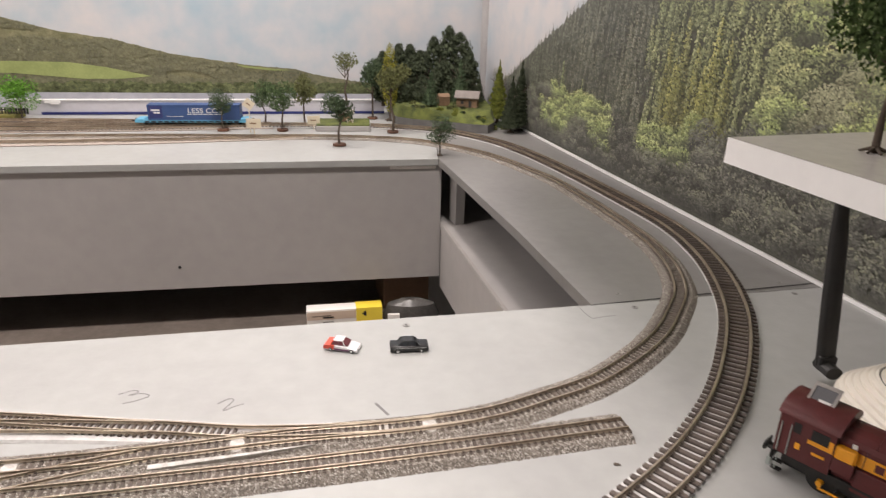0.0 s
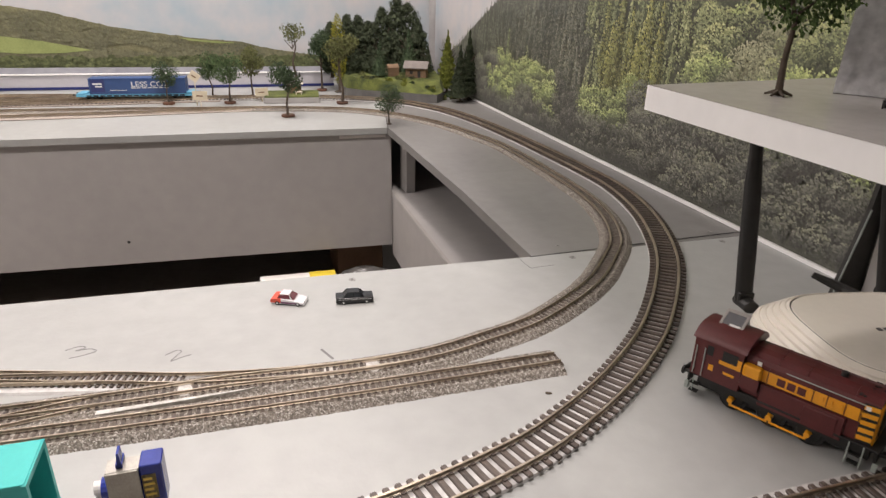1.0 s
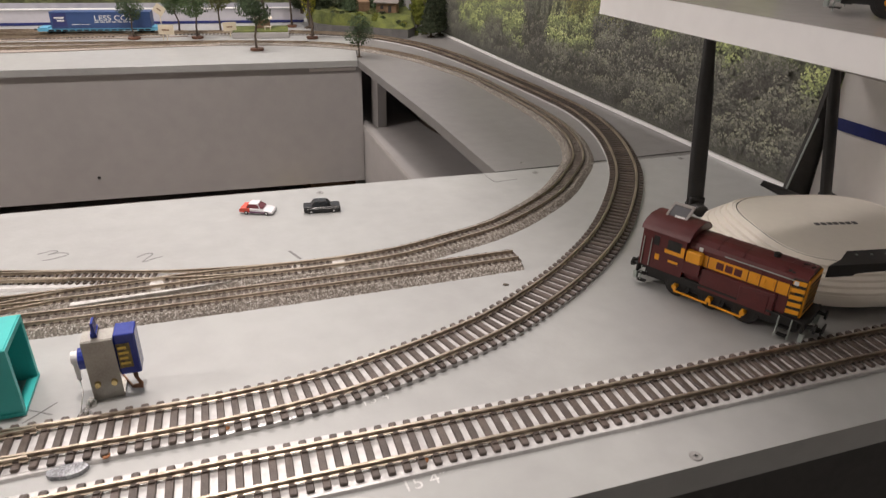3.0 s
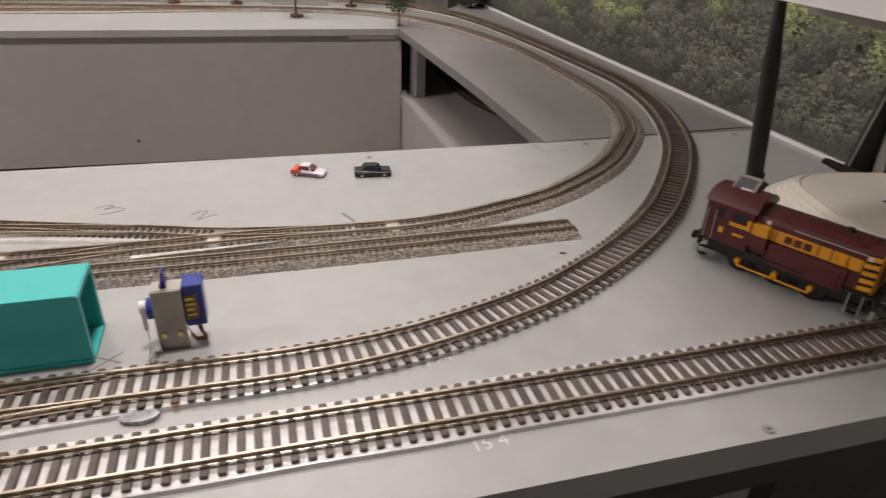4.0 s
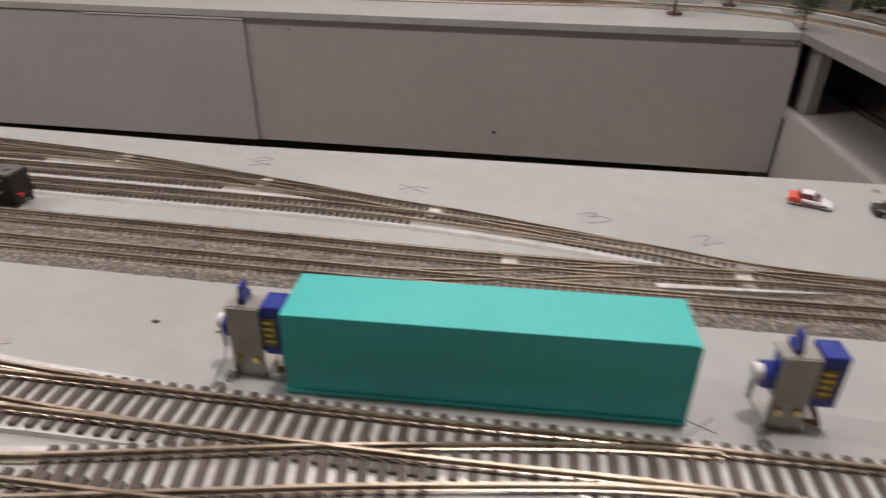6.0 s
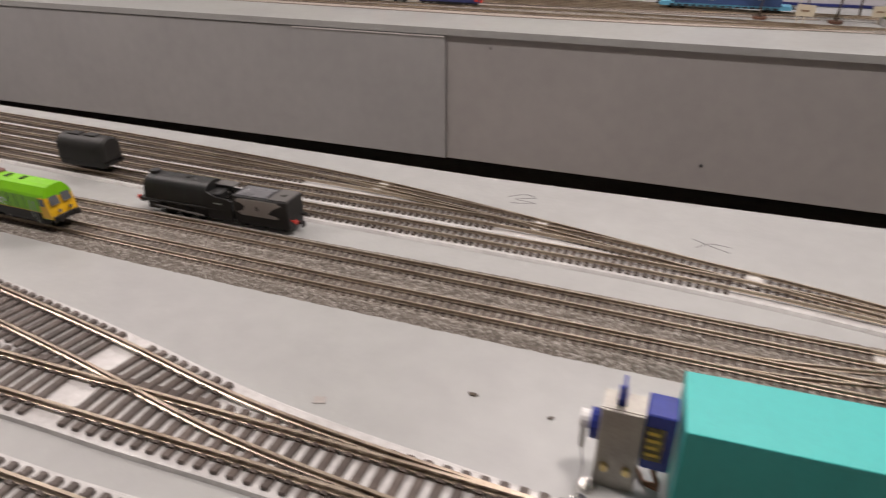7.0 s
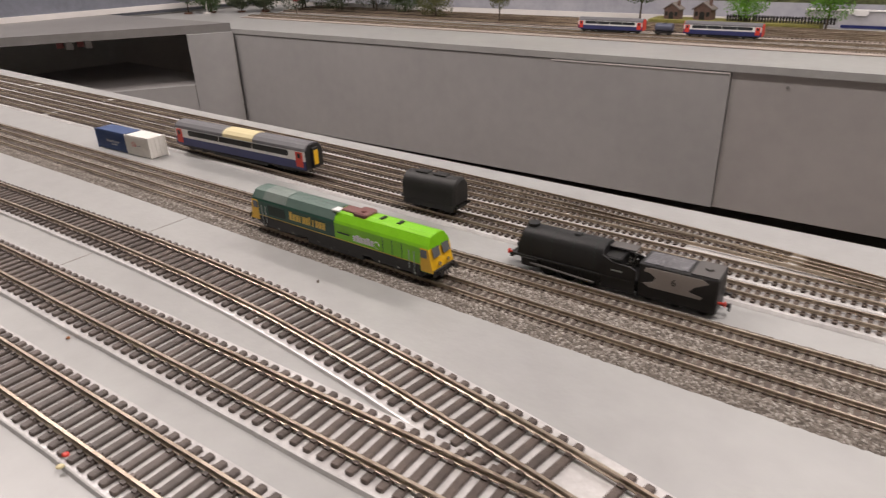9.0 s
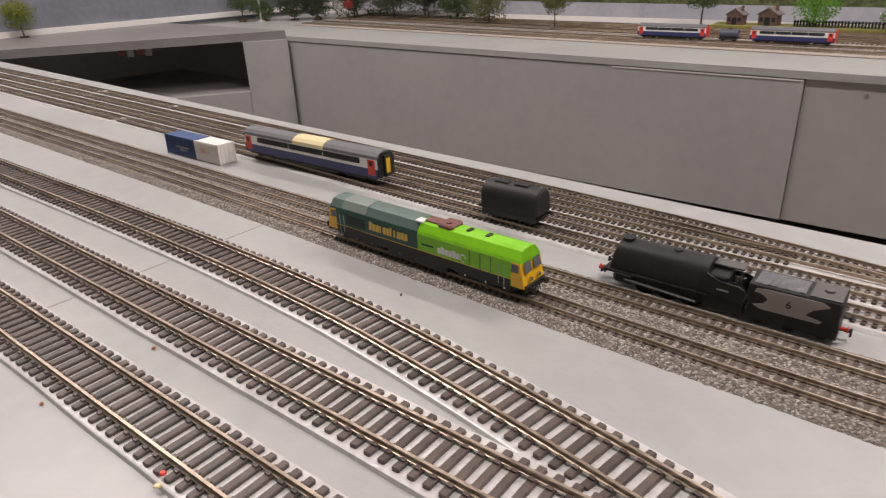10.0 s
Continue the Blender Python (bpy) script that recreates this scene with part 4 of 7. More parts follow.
def broad_tree(x, y, z, h, w, label, seed, leaves=None, low=0.18):
    """A broad model tree: a short trunk with limbs and a crown of many leafy clumps round a dark heart."""
    rnd = random.Random(seed)
    root = thing("model_tree", label, "model tree", pose(x, y, z), group="model trees")
    me = Mesh()
    me.rod((0, 0, 0), (0, 0, h * 0.5), h * 0.035, h * 0.018, 8)
    for k in range(6):
        a = k * 1.05
        me.rod((0, 0, h * 0.25), (math.cos(a) * w * 0.3, math.sin(a) * w * 0.3, h * rnd.uniform(0.45, 0.7)), h * 0.012, h * 0.004, 6)
    part("trunk", me, BARK, root)
    me = Mesh()
    count = min(130, int(40 + 1500 * w * h / 0.012))
    for k in range(count):
        f = (k + rnd.random()) / count
        # fuller at two fifths of the height, narrowing to a rounded top
        env = math.sin(math.pi * min(1.0, 0.16 + 0.84 * f) ** 0.8) ** 0.6
        a, d = rnd.uniform(0, 6.283), math.sqrt(rnd.uniform(0.12, 1.0))
        r = rnd.uniform(0.0060, 0.0135) * (0.8 + 0.3 * (1 - f))
        reach = max(0.0, w * 0.5 * env * rnd.uniform(0.82, 1.08) - r * 0.6) * d
        c = (math.cos(a) * reach, math.sin(a) * reach, h * (low + (0.97 - low) * f) - r * 0.5)
        me.loft([[(c[0] + r * .55 * q * math.cos(i * 1.047) * rnd.uniform(.7, 1.2), c[1] + r * .55 * q * math.sin(i * 1.047), c[2] + r * .5 * v) for i in range(6)] for q, v in ((0.3, -1.0), (0.95, -0.2), (0.35, 0.95))])
        leaf_cloud(me, c, (r, r, r * .8), int(70 * (r / 0.010) ** 1.5), 0.0016, rnd)
    part("crown", me, leaves or L_DARK, root)
    return root


rnd = random.Random(31)
for k in range(26):
    # low bushes scattered over the turf and along its front
    f = rnd.random()
    x, y = (0.375 + 0.135 * f, 1.480 - 0.072 * f + rnd.uniform(0.004, 0.050)) if k < 18 else (rnd.uniform(0.525, 0.56), rnd.uniform(1.42, 1.47))
    rise = max(0.0, min(1.0, (y - 1.405) / 0.07))
    zb = 0.0165 + 0.019 * rise * rise * (3 - 2 * rise) if k < 18 else 0.0
    root = thing("model_bush", "low tangled model bush on the turf", "model bush", pose(x, y, zb), group="model bushes")
    me = Mesh()
    rb = rnd.uniform(0.004, 0.010)
    for c in range(5):
        leaf_cloud(me, (rnd.uniform(-.6, .6) * rb, rnd.uniform(-.6, .6) * rb, rnd.uniform(.2, .6) * rb), (rb * .7, rb * .7, rb * .6), 55, 0.0013, rnd)
    part("foliage", me, (L_DARK, L_OLIVE, L_GREEN, L_BUSH)[k % 4], root)
for k, (x, y, hh, w) in enumerate(((0.325, 1.60, 0.118, 0.062), (0.362, 1.615, 0.132, 0.070), (0.405, 1.60, 0.120, 0.075), (0.388, 1.635, 0.130, 0.075), (0.438, 1.625, 0.148, 0.080), (0.470, 1.620, 0.172, 0.090), (0.495, 1.625, 0.158, 0.085), (0.512, 1.605, 0.120, 0.065), (0.450, 1.575, 0.100, 0.070), (0.500, 1.575, 0.098, 0.070), (0.405, 1.560, 0.070, 0.060), (0.360, 1.565, 0.082, 0.050))):
    broad_tree(x, y, 0.022, hh, w, "dense dark green model tree on the hill", 60 + k)
tree(0.412, 1.492, 0.078, L_TEAL, "small spruce model beside the cabin", z=0.034, seed=80, kind="cone", disc=False, spread=0.34)
tree(0.475, 1.51, 0.095, L_TEAL, "small spruce model behind the cabin", z=0.036, seed=81, kind="cone", disc=False, spread=0.34)
tree(0.520, 1.530, 0.06, L_DARK, "small spruce model behind the cabin", z=0.036, seed=82, kind="cone", disc=False, spread=0.34)
tree(0.556, 1.505, 0.125, leafmat("leaf_yellow_green", (0.24, 0.26, 0.045), (0.08, 0.10, 0.025)), "yellow-green conical model tree beside the hill", seed=83, kind="cone", disc=False, spread=0.30, n=5200)
tree(0.557, 1.405, 0.105, L_DARK, "dark conical model tree beside the print", seed=84, kind="cone", disc=False, spread=0.34, n=5200)
tree(0.580, 1.425, 0.130, L_DARK, "tall dark conical model tree beside the print", seed=85, kind="cone", disc=False, spread=0.30, n=5200)


def cabin():
    root = thing("log_cabin", "brown wooden model cabin with a grey roof", "model house", pose(0.487, 1.487, 0.0375, 0, 0, -22))
    me = Mesh()
    for k in range(7):
        me.box(-0.021, 0.021, -0.013, 0.013, k * 0.003, k * 0.003 + 0.0027, 0.0006)
    part("wall", me, LOGS, root)
    for s in (-1, 1):
        me = Mesh()
        me.prism([(s * 0.0005, 0.0305), (s * 0.0185, 0.0185), (s * 0.0185, 0.020), (s * 0.0005, 0.032)], -0.025, 0.025, "x")
        part("roof_slope", me, ROOFG, root)
    me = Mesh()
    me.prism([(-0.013, 0.021), (0.013, 0.021), (0, 0.0298)], -0.0205, 0.0205, "x")
    part("gable", me, LOGS, root)
    me = Mesh()
    me.box(0.004, 0.010, -0.0136, -0.0131, 0.001, 0.014)
    part("door", me, DARK, root)
    me = Mesh()
    me.box(-0.012, -0.006, -0.0136, -0.0131, 0.007, 0.014)
    part("window", me, DARK, root)


cabin()
me = Mesh()
for k in range(6):
    me.box(-0.012, 0.012, -0.009, 0.009, k * 0.003, k * 0.003 + 0.0027, 0.0006)
me.prism([(-0.009, 0.018), (0.009, 0.018), (0, 0.024)], -0.012, 0.012, "x")
ob = solid("log_shed", me, LOGS, "small brown wooden model shed on the hill", "model house", kind="")
ob.matrix_world = pose(0.440, 1.508, 0.0375, 0, 0, 10)

# ---- far board: platform scene, cards, buildings ----
CARD = mat("cream_card", (0.70, 0.62, 0.47), 0.7, scale=60, amount=0.1)
PALE = mat("pale_plaster", (0.66, 0.60, 0.50), 0.7, scale=60, amount=0.15)
BRICKS = mat("model_brick", (0.17, 0.105, 0.085), 0.8, scale=150)
BLACK = mat("satin_black", (0.018, 0.018, 0.018), 0.5, scale=90, amount=0.4)


def picnic_block():
    root = thing("scenic_block", "small grassy model scene with a flat-roofed hut", "scenic block", pose(0.235, 1.47, 0, 0, 0, -3))
    me = Mesh()
    me.box(-0.052, 0.052, -0.036, 0.036, 0, 0.010, 0.001)
    part("block", me, FASCIA, root)
    me = Mesh()
    me.box(-0.051, 0.051, -0.035, 0.035, 0.0101, 0.0125, 0.001)
    part("turf", me, TURF, root, "bright turf")
    me = Mesh()
    me.box(-0.010, 0.018, 0.0, 0.02, 0.0126, 0.029, 0.0004)
    part("hut", me, LOGS, root, "brown wooden hut")
    me = Mesh()
    me.box(-0.014, 0.022, -0.006, 0.024, 0.0291, 0.0312, 0.0004)
    part("roof", me, PALE, root, "pale flat roof")
    me = Mesh()
    me.box(0.006, 0.02, -0.018, -0.013, 0.017, 0.0185)
    me.box(0.007, 0.009, -0.0175, -0.0135, 0.0126, 0.017)
    me.box(0.017, 0.019, -0.0175, -0.0135, 0.0126, 0.017)
    part("bench", me, PALE, root)


picnic_block()


def sign(x, y, h, w, hh, tilt, turn, label):
    root = thing("card_sign", label, "sign", pose(x, y, 0, 0, 0, turn))
    me = Mesh()
    me.rod((0, 0, 0), (0, 0, h), 0.0009, 0.0009, 6)
    part("stick", me, CARD, root)
    me = Mesh()
    me.box(-w / 2, w / 2, -0.0012, -0.0004, -hh / 2, hh / 2)
    me = part("card", me, CARD, root)
    me.matrix_local = pose(0.0, -0.0006, h - hh * 0.3, 0, tilt, 0)
    me2 = Mesh()
    me2.box(-w * .25, w * .2, -0.0015, -0.0013, -hh * .1, hh * .05)
    b = part("printed_bar", me2, LOGS, root)
    b.matrix_local = pose(0.0, -0.0006, h - hh * 0.3, 0, tilt, 0)


sign(0.062, 1.43, 0.058, 0.018, 0.016, 38, 4, "cream card sign leaning on a thin stick")
sign(0.070, 1.415, 0.026, 0.026, 0.017, 2, -3, "cream card sign standing on a stick")
sign(0.178, 1.452, 0.024, 0.024, 0.016, -2, 5, "cream card sign beside the scenic block")

for nm, x, y, w, d, hh, mm, lab in (("signal_hut", -0.658, 1.60, 0.03, 0.02, 0.030, BRICKS, "small brick model hut with an arched doorway"), ("station_building", -0.60, 1.605, 0.034, 0.022, 0.032, BRICKS, "brick model house with dark windows")):
    root = thing(nm, lab, "model house", pose(x, y, 0.0102, 0, 0, -8))
    me = Mesh()
    me.box(-w / 2, w / 2, -d / 2, d / 2, 0, hh * .6)
    part("wall", me, mm, root)
    for q in (-1, 1):
        me = Mesh()
        me.prism([(q * w * .60, hh * .56), (q * w * .60, hh * .62), (0, hh * 1.02), (0, hh * .95)], -d * .6, d * .6, "y")
        part("roof", me, ROOFG, root, "dark slate roof")
    me = Mesh()
    me.prism([(-w * .5, hh * .6), (w * .5, hh * .6), (0, hh * .94)], -d * .5, d * .5, "y")
    part("gable", me, mm, root)
    me = Mesh()
    me.prism([(w * .15 * math.cos(i * math.pi / 8), hh * (.34 + .13 * math.sin(i * math.pi / 8))) for i in range(9)] + [(-w * .15, 0), (w * .15, 0)], -d / 2 - 0.0007, -d / 2 - 0.0001, "y")
    part("door", me, BLACK, root, "arched dark doorway")
    for q in (-1, 1):
        me = Mesh()
        me.box(q * w * .33 - w * .09, q * w * .33 + w * .09, -d / 2 - 0.0006, -d / 2 - 0.0001, hh * .2, hh * .45)
        part("window", me, BLACK, root)
    me = Mesh()
    me.box(w * .24, w * .38, -d * .12, d * .12, hh * .72, hh * 1.12, 0.0003)
    part("chimney", me, mm, root)
me = Mesh()
me.prism([(-0.70, 1.578), (-0.395, 1.5725), (-0.395, 1.625), (-0.70, 1.638)], 0.0, 0.010, "z")
solid("grass_strip", me, mat("dry_turf", (0.30, 0.27, 0.07), 0.95, col2=(0.14, 0.14, 0.04), scale=60, bump=1.0, bscale=500), "strip of yellow-green model turf behind the tracks", "model grass", kind="stuff")
for k in range(4):
    root = thing("picket_screen", "dark model fence panel behind the far tracks", "model fence", pose(-0.535 + k * 0.046, 1.590 - 0.001 * k, 0.0102, 0, 0, -2), group="fence panels")
    for j in range(9):
        me = Mesh()
        me.box(-0.02 + j * 0.005, -0.0165 + j * 0.005, -0.0006, 0.0006, 0.0005, 0.012)
        part("board", me, BLACK, root)
    me = Mesh()
    me.box(-0.021, 0.025, 0.0007, 0.0014, 0.008, 0.0095)
    part("rail", me, BLACK, root)

# ---- rolling stock, small scale ----
RT = 0.0054


def paint(name, c, rough=0.35, **k):
    return mat(name, c, rough, scale=k.pop("scale", 90), amount=k.pop("amount", 0.12), **k)


P_GREEN = paint("loco_dark_green", (0.012, 0.075, 0.05))
P_ROOFG = paint("loco_roof_green", (0.105, 0.165, 0.14), 0.45)
P_ROOFP = paint("loco_roof_pale_green", (0.20, 0.245, 0.22), 0.5)
P_PALE = paint("loco_pale_panel", (0.36, 0.40, 0.37), 0.5)
P_LIME = paint("loco_lime", (0.23, 0.62, 0.012), 0.3)
P_YEL = paint("loco_yellow", (0.82, 0.47, 0.015), 0.35)
P_SCREEN = paint("pale_windscreen", (0.13, 0.135, 0.14), 0.10)
P_GOLD = paint("gold_lettering", (0.78, 0.55, 0.10), 0.4)
P_WHITE = paint("white_lettering", (0.80, 0.80, 0.78), 0.4)
P_MAROON = paint("exhaust_maroon", (0.19, 0.08, 0.07), 0.55)
P_BLACK = paint("underframe_black", (0.016, 0.015, 0.014), 0.55, amount=0.4)
P_GLASS = paint("dark_model_glass", (0.03, 0.035, 0.04), 0.08)
P_GRILLE = paint("dark_grille", (0.012, 0.03, 0.022), 0.6)
P_STEEL = mat("bright_steel", (0.62, 0.61, 0.58), 0.25, 1.0, scale=80, amount=0.2)
P_NAVY = paint("coach_navy", (0.035, 0.045, 0.16), 0.35)
P_RED = paint("coach_red", (0.68, 0.05, 0.03), 0.35)
P_GREYR = paint("coach_roof_grey", (0.14, 0.14, 0.15), 0.55)
P_CREAM = paint("bare_cream_plastic", (0.72, 0.63, 0.36), 0.55, amount=0.06)
P_BLUEC = paint("container_blue", (0.040, 0.085, 0.225), 0.45)
P_WHITEC = paint("container_white", (0.86, 0.84, 0.79), 0.45)
P_SKYB = paint("wagon_sky_blue", (0.13, 0.42, 0.62), 0.45)
P_PATCH = paint("pale_grey_paper", (0.42, 0.385, 0.36), 0.8)
P_TANK = paint("bare_grey_plastic", (0.11, 0.105, 0.10), 0.65)


def wheelset(parent, x, r, gauge, name="wheel", material=P_BLACK, n=14):
    for s in (1, -1):
        me = Mesh()
        me.rod((x, s * gauge * .5 - 0.0006, r), (x, s * gauge * .5 + 0.0006, r), r, r, n)
        me.rod((x, s * gauge * .5 + s * 0.0006, r), (x, s * gauge * .5 + s * 0.0009, r), r * .72, r * .6, n)
        part(name, me, material, parent)


def bogie(parent, x, wb, r, gauge, axles=2, width=0.0145):
    me = Mesh()
    for s in (1, -1):
        me.box(x - wb / 2 - r * .9, x + wb / 2 + r * .9, s * width / 2 - 0.0006, s * width / 2 + 0.0006, r * .75, r * 1.7, 0.0003)
        for k in range(axles):
            xx = x - wb / 2 + wb * k / (axles - 1)
            me.box(xx - r * .45, xx + r * .45, s * width / 2 - 0.001, s * width / 2 + 0.001, r * .55, r * 1.5, 0.0002)
        me.rod((x - r * .5, s * (width / 2 + 0.0008), r * 1.5), (x + r * .5, s * (width / 2 + 0.0008), r * 1.5), 0.0006, 0.0006, 6)
    me.box(x - wb / 4, x + wb / 4, -width / 2, width / 2, r, r * 1.8)
    b = part("bogie", me, P_BLACK, parent)
    for k in range(axles):
        wheelset(b, x - wb / 2 + wb * k / (axles - 1), r, gauge)
    return b


def text_mesh(body, size, depth=0.00012):
    """Letters in the built-in font as a mesh, lying in the xz plane and facing -y."""
    cu = bpy.data.curves.new("lettering", "FONT")
    cu.body, cu.size, cu.extrude = body, size, depth
    tmp = bpy.data.objects.new("lettering", cu)
    d = bpy.data.meshes.new_from_object(tmp)
    me = Mesh()
    m = Matrix.Rotation(math.pi / 2, 4, "X")
    me.add([tuple(m @ v.co) for v in d.vertices], [tuple(p.vertices) for p in d.polygons])
    bpy.data.objects.remove(tmp)
    bpy.data.meshes.remove(d)
    return me


def shell(x0, x1, sec, nose0=0.0, nose1=0.0):
    """A body between two ends; nose pulls the section's upper end inwards."""
    zt = max(p[1] for p in sec)
    zb = min(p[1] for p in sec)
    r0 = [(x0 + nose0 * ((z - zb) / (zt - zb)), y, z) for y, z in sec]
    r1 = [(x1 - nose1 * ((z - zb) / (zt - zb)), y, z) for y, z in sec]
    me = Mesh()
    me.loft([r0, r1])
    return me


def diesel():
    root = thing("diesel_locomotive", "green and lime model diesel locomotive with yellow cab ends", "model locomotive", pose(-0.480, 0.4722, RT, 0, 0, -0.8) @ Matrix.Diagonal((1.02, 1, 1, 1)))
    w = 0.0089
    side = [(-w, 0.0062), (w, 0.0062), (w, 0.0192), (w * .93, 0.0208), (w * .62, 0.0246), (w * .3, 0.0254), (-w * .3, 0.0254), (-w * .62, 0.0246), (-w * .93, 0.0208), (-w, 0.0192)]
    part("body_rear", shell(-0.0690, 0.0022, side, 0.002), P_GREEN, root, "dark green rear body half")
    part("body_front", shell(0.00225, 0.0690, side, 0, 0.002), P_LIME, root, "lime green front body half")
    # lighter green roof skin over the rear half
    up = [(w * .955, 0.0205), (w * .635, 0.0249), (w * .3, 0.0257), (-w * .3, 0.0257), (-w * .635, 0.0249), (-w * .955, 0.0205), (-w * .6, 0.0243), (w * .6, 0.0243)]
    part("roof_rear", shell(-0.0667, 0.0020, up), P_ROOFG, root, "sage green roof")
    # paler stretch of roof: a reflection put into the colour
    up2 = [(y * 1.005, z + 0.00025) for y, z in up]
    part("roof_panel", shell(-0.0575, -0.0375, up2), P_ROOFP, root, "roof stretch coloured paler for a reflection")
    for x in (-0.0325, -0.0245, -0.0165, -0.0085):
        me = Mesh()
        me.box(x - 0.0036, x + 0.0036, -0.0072, -0.0036, 0.0, 0.0005)
        ob = part("roof_hatch", me, P_ROOFP, root)
        ob.matrix_local = pose(0, -0.0012, 0.0245, 40, 0, 0) @ pose(0, 0.0052, 0, 0, 0, 0)
    me = Mesh()
    me.box(0.0035, 0.0225, -0.0036, 0.0036, 0.0250, 0.0261, 0.0006)
    me.rod((0.0190, -0.0015, 0.0268), (0.0190, -0.0015, 0.0276), 0.0016, 0.0014, 12)
    me.box(0.0135, 0.0235, -0.0054, 0.0054, 0.0240, 0.0270, 0.0012)
    part("exhaust_housing", me, P_MAROON, root, "dull maroon exhaust housing")
    me = Mesh()
    me.box(-0.001, 0.004, -0.0064, -0.0012, 0.0249, 0.0258, 0.0003)
    part("roof_vent", me, P_WHITE, root, "white roof vent")
    for x in (0.0315, 0.0435):
        me = Mesh()
        me.box(x - 0.001, x + 0.001, -0.0022, 0.0022, 0.0252, 0.0260)
        part("roof_fan", me, P_BLACK, root)
    # cab ends
    for s in (-1, 1):
        me = Mesh()
        sec = [(-w - .0001, 0.0064), (w + .0001, 0.0064), (w + .0001, 0.0190), (w * .93, 0.0206), (-w * .93, 0.0206), (-w - .0001, 0.0190)]
        a, b = (0.0625, 0.0703) if s > 0 else (-0.0703, -0.0625)
        zt, zb = 0.0206, 0.0064
        r0 = [(a + (0.0032 * max(0, (z - 0.012) / (zt - 0.012)) if s < 0 else 0), y, z) for y, z in sec]
        r1 = [(b - (0.0032 * max(0, (z - 0.012) / (zt - 0.012)) if s > 0 else 0), y, z) for y, z in sec]
        me.loft([r0, r1])
        cab = part("cab_end", me, P_YEL, root, "yellow cab end")
        for q in (-1, 1):
            me = Mesh()
            x0, x1 = s * 0.0694, s * 0.0679
            me.add([(x0 + s * .0004, q * 0.0012, 0.0142), (x0 + s * .0004, q * 0.0072, 0.0142), (x1 + s * .0005, q * 0.0068, 0.0194), (x1 + s * .0005, q * 0.0012, 0.0194)], [(0, 1, 2, 3)])
            part("windscreen", me, P_SCREEN, cab)
            me = Mesh()
            me.box(min(s * 0.0628, s * 0.0668), max(s * 0.0628, s * 0.0668), q * (w + .0001) - 0.0002, q * (w + .0001) + 0.0002, 0.0142, 0.0186)
            part("side_window", me, P_SCREEN, cab)
            me = Mesh()
            me.rod((s * 0.0702, q * 0.0058, 0.0066), (s * 0.0735, q * 0.0058, 0.0066), 0.0008, 0.0008, 8)
            me.rod((s * 0.0735, q * 0.0058, 0.0066), (s * 0.0741, q * 0.0058, 0.0066), 0.0017, 0.0017, 10)
            part("buffer", me, P_BLACK, root)
            me = Mesh()
            me.rod((s * 0.0704, q * 0.0036, 0.0105), (s * 0.0712, q * 0.0036, 0.0105), 0.0011, 0.0011, 8)
            part("headlight", me, P_STEEL, cab)
        me = Mesh()
        me.box(min(s * 0.0700, s * 0.0712), max(s * 0.0700, s * 0.0712), -0.0085, 0.0085, 0.0045, 0.0078, 0.0003)
        part("buffer_beam", me, P_BLACK, root)
        me = Mesh()
        me.rod((s * 0.071, 0, 0.006), (s * 0.0725, 0, 0.0045), 0.0005, 0.0005, 6)
        me.rod((s * 0.0725, 0, 0.0045), (s * 0.0722, 0, 0.002), 0.0004, 0.0004, 6)
        me.rod((s * 0.071, 0.003, 0.006), (s * 0.0722, 0.003, 0.0025), 0.0003, 0.0003, 6)
        part("coupling_hose", me, P_BLACK, root)
        for q in (-1, 1):
            for x in (s * 0.0588, s * 0.0555):
                me = Mesh()
                me.rod((x, q * (w + 0.0006), 0.0035 if abs(x) > .057 else 0.006), (x, q * (w + 0.0006), 0.0168), 0.00022, 0.00022, 6)
                part("handrail", me, P_PALE, root)
    for q in (-1, 1):
        me = Mesh()
        me.box(-0.0535, -0.0385, q * w - 0.0002, q * w + 0.0002, 0.0118, 0.0178)
        part("side_grille", me, P_GRILLE, root)
        me = Mesh()
        me.box(-0.0625, 0.0625, q * w - 0.00025, q * w + 0.00025, 0.0098, 0.0101)
        part("gold_line", me, P_GOLD, root)
        me = Mesh()
        me.box(-0.0622, 0.0622, q * w - 0.0003, q * w + 0.0003, 0.0046, 0.0096)
        part("side_skirt", me, P_BLACK, root)
        for x in (0.0375, 0.044, 0.0505):
            me = Mesh()
            me.box(x - 0.00012, x + 0.00012, q * w - 0.0002, q * w + 0.0002, 0.0098, 0.0188)
            part("panel_seam", me, P_GREEN, root)
    # owner's lettering as plain bars
    me = Mesh()
    for k in range(11):
        x = -0.0345 + k * 0.00272
        wide = 0.0014 if k in (3, 6, 7) else 0.0024
        top = 0.0182 if k in (0, 6) else 0.0172
        me.add([(x, -w - .0004, 0.0128), (x + wide, -w - .0004, 0.0128), (x + wide + 0.0004, -w - .0004, top), (x + 0.0004, -w - .0004, top)], [(0, 1, 2, 3)])
    part("gold_emblem_bar", me, P_GOLD, root)
    me = Mesh()
    for k in range(6):
        x = 0.0165 + k * 0.0025
        me.box(x, x + 0.0021, -w - .0005, -w - .0003, 0.0118, 0.0158 if k in (1, 4) else 0.0150)
    for k in range(5):
        a = k * 1.1
        me.rod((0.0335 + math.cos(a) * 0.0017, -w - .0004, 0.0132 + math.sin(a) * 0.002), (0.0335 + math.cos(a + .8) * 0.0019, -w - .0004, 0.0132 + math.sin(a + .8) * 0.0022), 0.0003, 0.0002, 5)
    part("white_emblem_bar", me, P_WHITE, root)
    me = Mesh()
